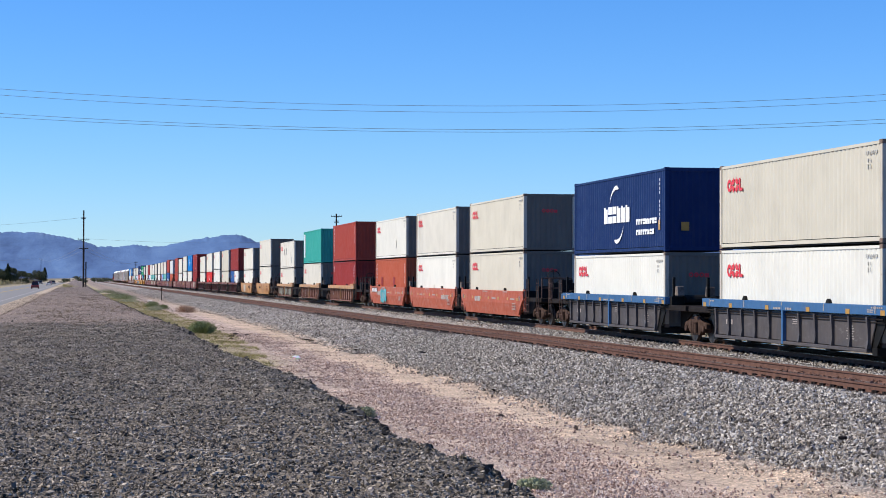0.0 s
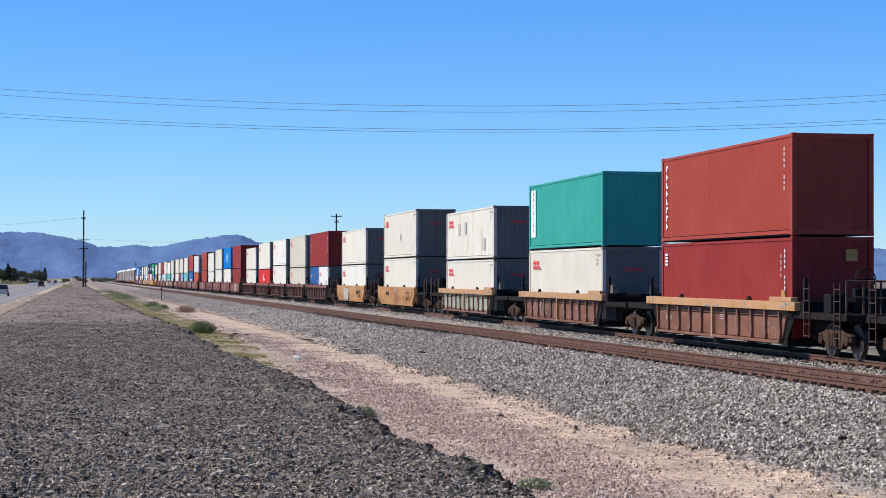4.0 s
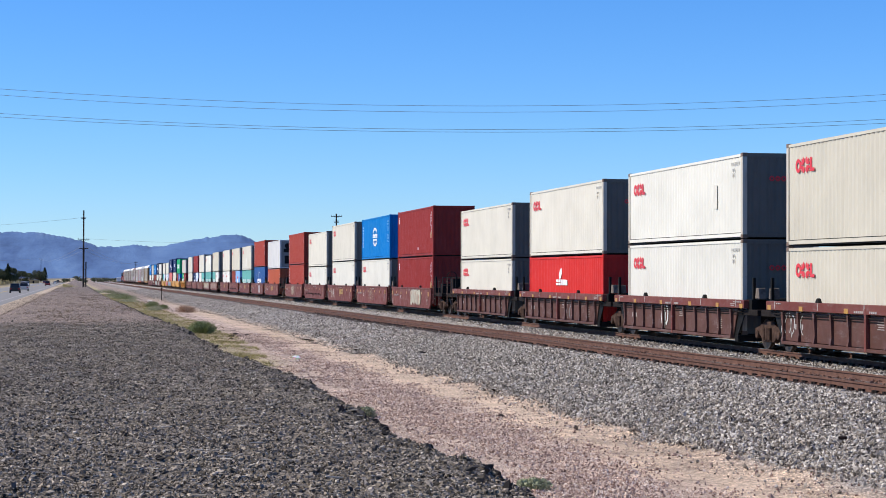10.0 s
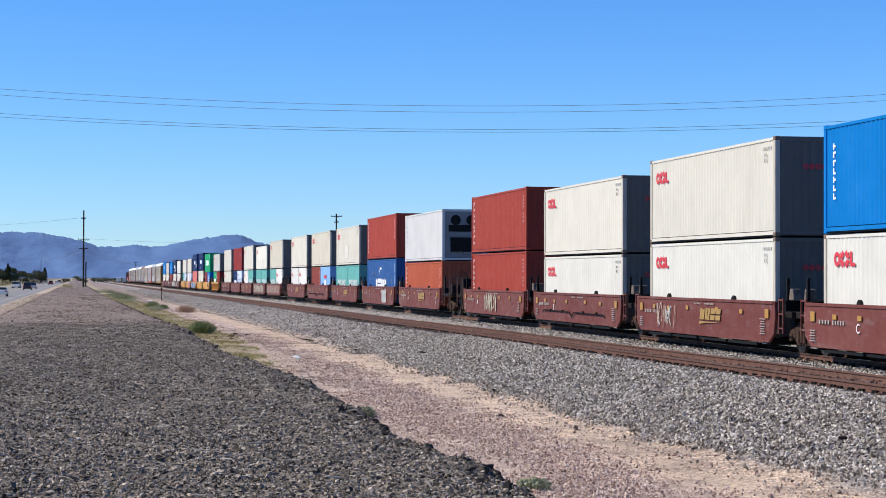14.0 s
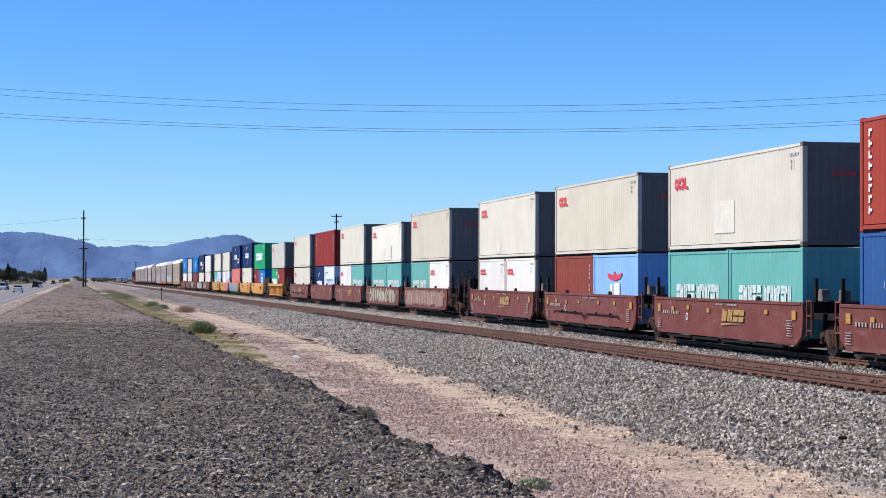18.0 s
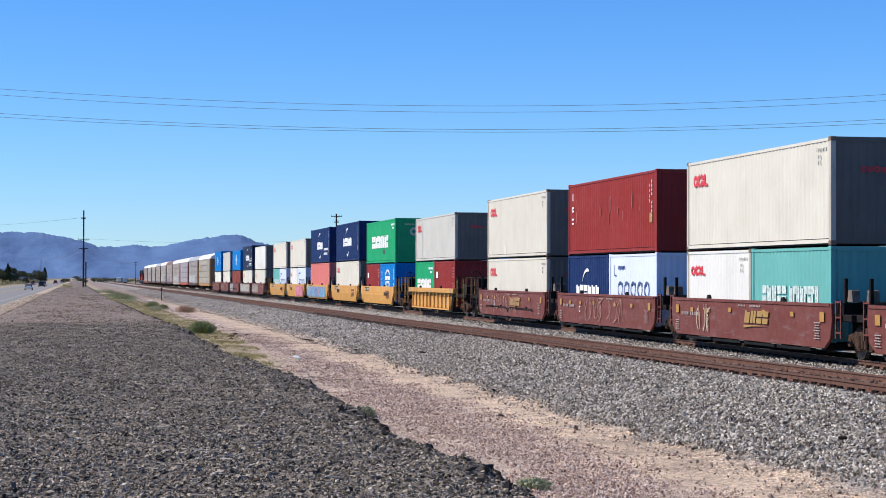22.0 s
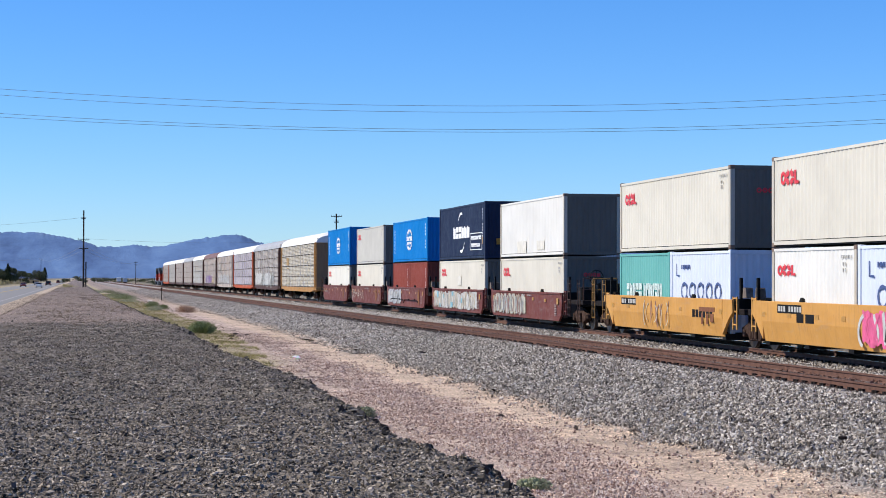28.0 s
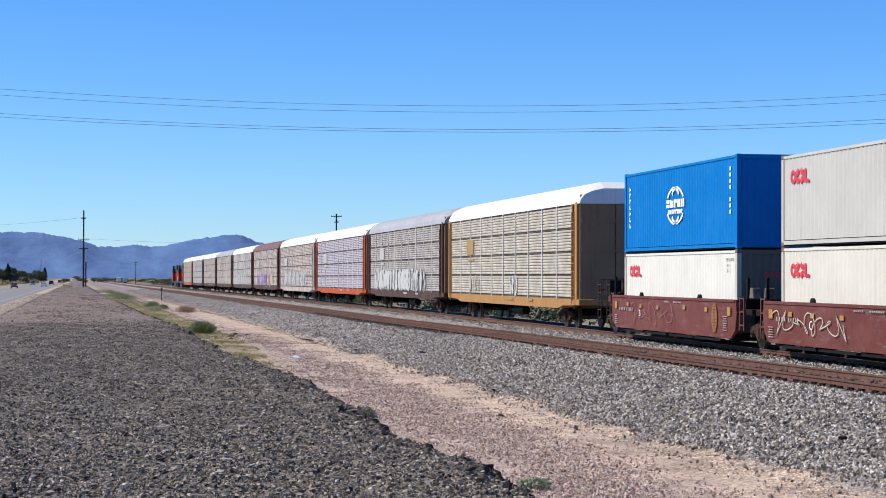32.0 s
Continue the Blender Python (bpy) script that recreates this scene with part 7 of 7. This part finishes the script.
far_wood("trackside_brush", "low dark brush in the ditch beyond the tracks", (27.5, 35), (35, 230), 16000, 0.14, LEAF, 43, 1.3)
far_wood("distant_brush", "distant dry brush beyond the road", (-60, -28), (700, 1000), 3500, 0.45, FARDRY, 42, 2.0)

weed(5.32, 93.5, 1.3, 0.75, 1100, GREENWEED, 1, "green bushy weed by the dirt track")
weed(5.6, 160, 1.5, 0.55, 300, SAGE, 2, "low grey-green weed in dry grass")
weed(6.9, 176, 0.8, 0.40, 180, TUMBLE, 3, "small dry brown weed")
weed(7.6, 150.0, 1.6, 0.75, 420, TUMBLE, 4, "dry brown tumbleweed on the gravel", "tumbleweed")
weed(5.5, 37.9, 0.36, 0.26, 420, SAGE, 5, "small green weed at the foot of the bank")
weed(5.95, 24.9, 0.46, 0.20, 300, SAGE, 6, "small green weed in pink gravel")
weed(6.0, 177, 1.4, 0.7, 500, GREENWEED, 21, "low green bushy weed in dry grass")
weed(6.75, 170, 0.9, 0.5, 300, GREENWEED, 22, "low green bushy weed in dry grass")
weed(5.3, 245, 3.0, 0.8, 500, GREENWEED, 23, "spreading green weed along the bank")
weed(5.0, 290, 3.2, 0.9, 500, GREENWEED, 24, "spreading green weed along the bank")
weed(4.6, 350, 3.4, 1.0, 400, GREENWEED, 25, "spreading green weed along the bank")
weed(4.9, 215, 2.4, 0.6, 300, SAGE, 7, "low grey-green weed in dry grass")
weed(4.4, 260, 2.8, 0.7, 300, SAGE, 8, "low grey-green weed in dry grass")
weed(2.4, 330, 3.0, 0.8, 300, SAGE, 9, "pale dry weeds on the bank")
weed(-3.0, 335, 3.0, 0.8, 300, STRAW, 10, "pale dry weeds on the bank")


def grass_strip():
    r = np.random.RandomState(8)
    n = 65000
    y = 58 + 270 * r.rand(n) ** 1.5
    low = 4.2 + np.interp(y, CREST_Y, CREST_OFF) * 0.8
    u = low + (7.2 - low) * r.rand(n)
    keep = (value_noise(u, y, 2.2, 21) + 0.5 * value_noise(u, y, 0.7, 22) + np.where(y > 85, 0.42, 0.22) - 0.16 * np.abs(u - (low + 7.2) / 2)) > np.where(y < 78, 0.12, 0.0)
    keep &= u < np.minimum(5.6 + (y - 58) * 0.05, 6.5 + 0.4 * value_noise(u * 0, y, 6.0, 23))
    u, y = u[keep], y[keep]
    n = len(u)
    base = np.stack([u + BEND_X * bend_np(y), y, ground_z(u, y) - 0.01], -1)
    tip = base + np.stack([r.randn(n) * 0.07, r.randn(n) * 0.07, r.uniform(0.02, 0.10, n)], -1)
    w = np.stack([r.uniform(0.006, 0.014, n), r.randn(n) * 0.006, np.zeros(n)], -1)
    co = np.stack([base - w, base + w, tip + w * 0.3, tip - w * 0.3], 1).reshape(-1, 3)
    tagged(put("dry_grass", raw_mesh("dry_grass", co, np.arange(4 * n).reshape(-1, 4)), GRASS), "strip of dry yellow-green grass beside the bank", "grass", kind="stuff")


grass_strip()

# ---------------------------------------------------------------- litter
def splinters():
    """Pale flat splinters of wood and straw lying about on the bank."""
    r = np.random.RandomState(77)
    co = []
    for cu, cy, spread, count in ((-1.6, 19.5, 1.6, 16), (1.2, 16.5, 0.9, 14), (1.6, 21.0, 0.8, 12), (-2.0, 33.0, 1.6, 16), (0.5, 40.0, 2.4, 18), (2.4, 30.0, 0.9, 12), (-0.5, 13.0, 1.5, 12), (2.2, 50.0, 1.4, 12), (3.2, 22.5, 0.3, 5)):
        for _ in range(count):
            u, y = cu + r.randn() * spread * 0.5, cy + r.randn() * spread * 1.2
            a, half, w = r.randn() * 0.5, r.uniform(0.02, 0.085), r.uniform(0.006, 0.014)
            p = place(u, y, 0.04)
            d, e = Vector((math.cos(a), math.sin(a), r.randn() * 0.06)) * half, Vector((-math.sin(a), math.cos(a), 0)) * w
            h = Vector((0, 0, 0.008))
            co += [p - d - e, p + d - e, p + d + e, p - d + e, p - d - e + h, p + d - e + h, p + d + e + h, p - d + e + h]
    n = len(co) // 8
    f = np.array([(0, 3, 2, 1), (4, 5, 6, 7), (0, 1, 5, 4), (1, 2, 6, 5), (2, 3, 7, 6), (3, 0, 4, 7)])
    wood = pebbles("pale_splinter", [(0.0, (0.20, 0.17, 0.14)), (0.6, (0.40, 0.36, 0.31)), (1.0, (0.58, 0.53, 0.47))])
    tagged(put("wood_splinters", raw_mesh("wood_splinters", np.array([tuple(c) for c in co]), (np.arange(n)[:, None, None] * 8 + f[None]).reshape(-1, 4)), wood), "pale flat splinters scattered on the dark bank", "splinters", kind="stuff")


splinters()
OLDWOOD = plain("grey_brown_driftwood", (0.050, 0.037, 0.030), 0.9, 0, 0.3, 6)
for i, (u, y, length, turn) in enumerate(((9.97, 70.7, 1.05, 60), (11.25, 63.1, 1.0, 50), (9.5, 83.2, 0.55, 20), (10.1, 79.5, 0.5, 75), (9.0, 34.2, 0.35, 80), (11.6, 27.5, 0.5, 40), (9.9, 45.8, 0.55, 65), (12.0, 52.0, 0.8, 40))):
    r = random.Random(i)
    bm = bmesh.new()
    prism(bm, [(-length / 2, 0.0), (-length * 0.2, 0.05), (length * 0.15, 0.035), (length / 2, 0.02), (length * 0.1, -0.03), (-length * 0.25, -0.02)], "z", 0.0, 0.05)
    ob = put("wood_scrap", mesh_of("wood_scrap", bm, 0.008), OLDWOOD, None, Matrix.Translation(place(u, y, 0.02)) @ pose(0, 0, 0, r.uniform(-8, 8), r.uniform(-8, 8), turn))
    tagged(ob, "broken piece of dark weathered wood on gravel", "wood scrap", "wood scraps by the track")
LITTER = plain("white_plastic", (0.86, 0.85, 0.83), 0.4, 0, 0.08)
for n in LITTER.node_tree.nodes:
    if n.type == "BSDF_PRINCIPLED":
        n.inputs["Subsurface Weight"].default_value = 1.0
        n.inputs["Subsurface Scale"].default_value = 0.4
bm = bmesh.new()
bmesh.ops.create_icosphere(bm, subdivisions=3, radius=0.13)
for v in bm.verts:
    v.co *= 1 + 0.35 * noise.noise(v.co * 9)
    v.co.x *= 1.15
    v.co.z = max(-0.05, v.co.z * 0.5)
tagged(put("plastic_bag", mesh_of("plastic_bag", bm), LITTER, None, Matrix.Translation(place(6.93, 64.8, 0.06))), "crumpled white plastic bag on the gravel", "litter")
for i, (u, y, s) in enumerate(((6.4, 88.5, 0.3), (6.9, 92.2, 0.26), (6.2, 86.0, 0.22), (7.3, 90.5, 0.2), (8.3, 37.8, 0.16), (7.6, 226.0, 0.6), (4.6, 226.0, 0.45))):
    bm = bmesh.new()
    bmesh.ops.create_icosphere(bm, subdivisions=2, radius=s / 2)
    for v in bm.verts:
        v.co *= 1 + 0.5 * noise.noise(v.co * 4 / s + Vector((i * 7.0, 0, 0)))
        v.co.z *= 0.55
    tagged(put("rock", mesh_of("rock", bm), BALLAST if i in (5,) else OLDWOOD, None, Matrix.Translation(place(u, y, s * 0.1))), "rough dark clod on the gravel", "rock", "clods by the dirt track")

post = thing("marker_post", "short dark steel marker post with a small head", "marker post")
post.matrix_basis = Matrix.Translation(place(9.5, 237))
bm = bmesh.new()
box(bm, -0.045, 0.045, -0.045, 0.045, -0.3, 1.45)
part("post", bm, RUSTDARK, post, "", 0.01)
bm = bmesh.new()
box(bm, -0.11, 0.11, -0.10, 0.10, 1.42, 1.62)
part("head", bm, DARK, post, "", 0.03)

# ---------------------------------------------------------------- far buildings and parked trailers
SHEDWALL = plain("tan_shed_wall", (0.42, 0.31, 0.16), 0.8, 0, 0.1, 0.6)
SHEDROOF = plain("grey_shed_roof", (0.30, 0.28, 0.26), 0.7, 0, 0.15, 0.6)


def shed(u, y, wide, deep, tall, label, wall_mat, roof_mat):
    s = thing("shed", label, "building", "far low buildings")
    s.matrix_basis = Matrix.Translation(place(u, y))
    bm = bmesh.new()
    box(bm, -wide / 2, wide / 2, -deep / 2, deep / 2, -0.5, tall)
    part("wall", bm, wall_mat, s)
    bm = bmesh.new()
    prism(bm, [(-wide / 2 - 0.3, tall), (wide / 2 + 0.3, tall), (0, tall + wide * 0.12)], "y", -deep / 2 - 0.3, deep / 2 + 0.3)
    part("roof", bm, roof_mat, s)
    bm = bmesh.new()
    box(bm, -0.5, 0.5, -deep / 2 - 0.03, -deep / 2 + 0.02, 0, min(2.0, tall * 0.85))
    part("door", bm, DARK, s)


shed(-25.5, 1080, 6.5, 5, 1.8, "long low tan shed by the road", SHEDWALL, SHEDROOF)
shed(-36, 640, 6.0, 5, 2.6, "low tan house among trees", SHEDWALL, SHEDROOF)
shed(58, 900, 9, 6, 2.6, "low brown building beyond the tracks", SHEDROOF, SHEDROOF)
shed(72, 980, 8, 6, 2.4, "low pale building beyond the tracks", INK_WHITE, SHEDROOF)


def trailer(u, y, label):
    t = thing("box_trailer", label, "trailer", "parked trailers")
    t.matrix_basis = Matrix.Translation(place(u, y))
    bm = bmesh.new()
    box(bm, -1.3, 1.3, -4, 4, 0.9, 3.4)
    part("body", bm, INK_WHITE, t, "", 0.05)
    bm = bmesh.new()
    box(bm, -1.25, 1.25, -4.02, -3.98, 1.0, 3.3)
    part("rear_door", bm, REEFER, t)
    for x in (-1.0, 1.0):
        bm = bmesh.new()
        rod(bm, (x - 0.15, -2.8, 0.45), (x + 0.15, -2.8, 0.45), 0.5, 14)
        part("wheel", bm, DARK, t)
    bm = bmesh.new()
    box(bm, -0.8, 0.8, 2.6, 2.9, 0.0, 0.95)
    part("landing_gear", bm, DARK, t)


trailer(24.5, 1180, "white box trailer parked near the crossing")
trailer(28.5, 1185, "white box trailer parked near the crossing")
trailer(62, 960, "white box trailer parked beyond the tracks")
trailer(50, 880, "white box trailer parked beyond the tracks")

# ---------------------------------------------------------------- traffic
TYRE = plain("tyre_rubber", (0.022, 0.022, 0.023), 0.85)
CARGLASS = plain("dark_car_glass", (0.018, 0.02, 0.024), 0.1, 0, 0.05)
TAIL = plain("red_lamp_glass", (0.45, 0.02, 0.02), 0.25)
HEADLAMP = plain("clear_lamp_glass", (0.75, 0.75, 0.72), 0.15)
CAR_PAINT = {n: plain(n + "_car_paint", c, 0.28, 0.2, 0.05) for n, c in (("silver", (0.42, 0.42, 0.43)), ("black", (0.015, 0.015, 0.017)), ("white", (0.72, 0.72, 0.71)), ("dark_red", (0.16, 0.025, 0.025)), ("grey", (0.16, 0.17, 0.18)))}
TRAFFIC = []


def vehicle(paint_name, kind, u, y0, t0, speed):
    """A road vehicle, its nose at +y; y0: where it is at t0."""
    v = thing("car" if kind == "sedan" else kind, f"{paint_name.replace('_', ' ')} {kind} driving along the highway", "car", "cars on the highway")
    w, hl, h = {"sedan": (0.9, 2.3, 1.45), "suv": (0.96, 2.35, 1.8), "pickup": (0.98, 2.8, 1.85)}[kind]
    mat = CAR_PAINT[paint_name]

    def body(bm):
        prism(bm, [(-hl, 0.42), (-hl, 0.92), (-hl + 0.1, 1.02), (hl - 1.2, 1.02), (hl - 0.12, 0.88), (hl, 0.6), (hl - 0.05, 0.35), (-hl + 0.1, 0.32)], "x", -w, w)

    def cabin(bm):
        y0_, y1_ = {"sedan": (-1.55, 1.15), "suv": (-2.25, 1.2), "pickup": (-0.75, 1.35)}[kind]
        lo = [(-w + 0.05, y0_), (w - 0.05, y0_), (w - 0.05, y1_), (-w + 0.05, y1_)]
        hi = [(-w + 0.2, y0_ + 0.4), (w - 0.2, y0_ + 0.4), (w - 0.2, y1_ - 0.75), (-w + 0.2, y1_ - 0.75)]
        a, b = [bm.verts.new((x, y, 1.0)) for x, y in lo], [bm.verts.new((x, y, h - 0.06)) for x, y in hi]
        bm.faces.new(a[::-1])
        bm.faces.new(b)
        for i in range(4):
            bm.faces.new((a[i], a[(i + 1) % 4], b[(i + 1) % 4], b[i]))

    def roof(bm):
        y0_, y1_ = {"sedan": (-1.2, 0.42), "suv": (-1.9, 0.5), "pickup": (-0.4, 0.62)}[kind]
        box(bm, -w + 0.18, w - 0.18, y0_, y1_, h - 0.08, h)
    put("body", shape(("car_body", kind), body, 0.05), mat, v)
    put("cabin_glass", shape(("cabin", kind), cabin, 0.03), CARGLASS, v, None, "dark windows")
    put("roof", shape(("car_roof", kind), roof, 0.03), mat, v)
    for x in (-1, 1):
        for y in (-hl * 0.62, hl * 0.62):
            wh = put("wheel", shape("car_wheel", lambda bm: rod(bm, (-0.11, 0, 0), (0.11, 0, 0), 0.34, 16), 0.015), TYRE, v, pose(x * (w - 0.08), y, 0.34))
            put("rim", shape("car_rim", lambda bm: rod(bm, (-0.115, 0, 0), (0.115, 0, 0), 0.19, 12)), CASTING, wh)
        put("tail_lamp", shape("tail_lamp", lambda bm: box(bm, -0.14, 0.14, -0.03, 0.03, -0.11, 0.11), 0.01), TAIL, v, pose(x * (w - 0.2), -hl, 0.82))
        put("headlamp", shape("headlamp", lambda bm: box(bm, -0.16, 0.16, -0.03, 0.03, -0.07, 0.07), 0.01), HEADLAMP, v, pose(x * (w - 0.22), hl - 0.08, 0.74))
    TRAFFIC.append((v, u, y0, t0, speed))


vehicle("dark_red", "pickup", -12.0, 505, 0, 21)
vehicle("silver", "suv", -12.5, 339, 6, 20)
vehicle("black", "suv", -12.5, 315, 8, 22)
vehicle("white", "sedan", -12.3, 300, 14.5, 20)
vehicle("white", "sedan", -12.2, 760, 0, 20)
vehicle("grey", "pickup", -12.2, 900, 0, 21)
vehicle("white", "suv", -18.5, 761, 6, -26)
vehicle("black", "suv", -18.5, 440, 19, -25)
vehicle("white", "suv", -18.5, 567, 13, -20)
vehicle("grey", "sedan", -18.5, 1008, 18, -17.8)
vehicle("dark_red", "sedan", -18.3, 1060, 8, -22)

# ---------------------------------------------------------------- motion of the things
def ride(s, z, u):
    """Rows for a thing on the train, s along it."""
    rows = []
    for k in range(17):
        t = k * 2.0
        y = s - run(t)
        b, sl = bend(y), slant(y)
        rows.append((t, pose(u + BEND_X * b, y, z + BEND_Z * b, math.degrees(BEND_Z * sl), 0, -math.degrees(BEND_X * sl))))
    return rows


def roll_rows():
    """One row for each 1/30 s: a wheel of 0.45 m radius rolling under the train."""
    rows = []
    for k in range(round(SECONDS * FPS) + 1):
        t = k / FPS
        a = (run(t) - run(0)) / 0.45
        rows.append((t, Matrix.Rotation(a, 4, "X")))
    return rows


def motions():
    for ob, s, z in CARRIED:
        walk(ob, ride(s, z, FAR_TRACK))
    # all wheelsets roll alike: the first is keyed, the others share its action
    first = WHEELSETS[0]
    walk(first, roll_rows())
    for w in WHEELSETS[1:]:
        w.rotation_mode = "QUATERNION"
        keys = w.animation_data_create()
        keys.action = first.animation_data.action
        keys.action_slot = first.animation_data.action_slot
    for ob, u, y0, t0, speed in TRAFFIC:
        rows = []
        for k in range(9):
            t = k * 4.0
            y = y0 + speed * (t - t0)
            b, sl = bend(y), slant(y)
            rows.append((t, pose(u + BEND_X * b, y, -0.786 + BEND_Z * b, 0, 0, -math.degrees(BEND_X * sl) + (180 if speed < 0 else 0))))
        walk(ob, rows)


motions()
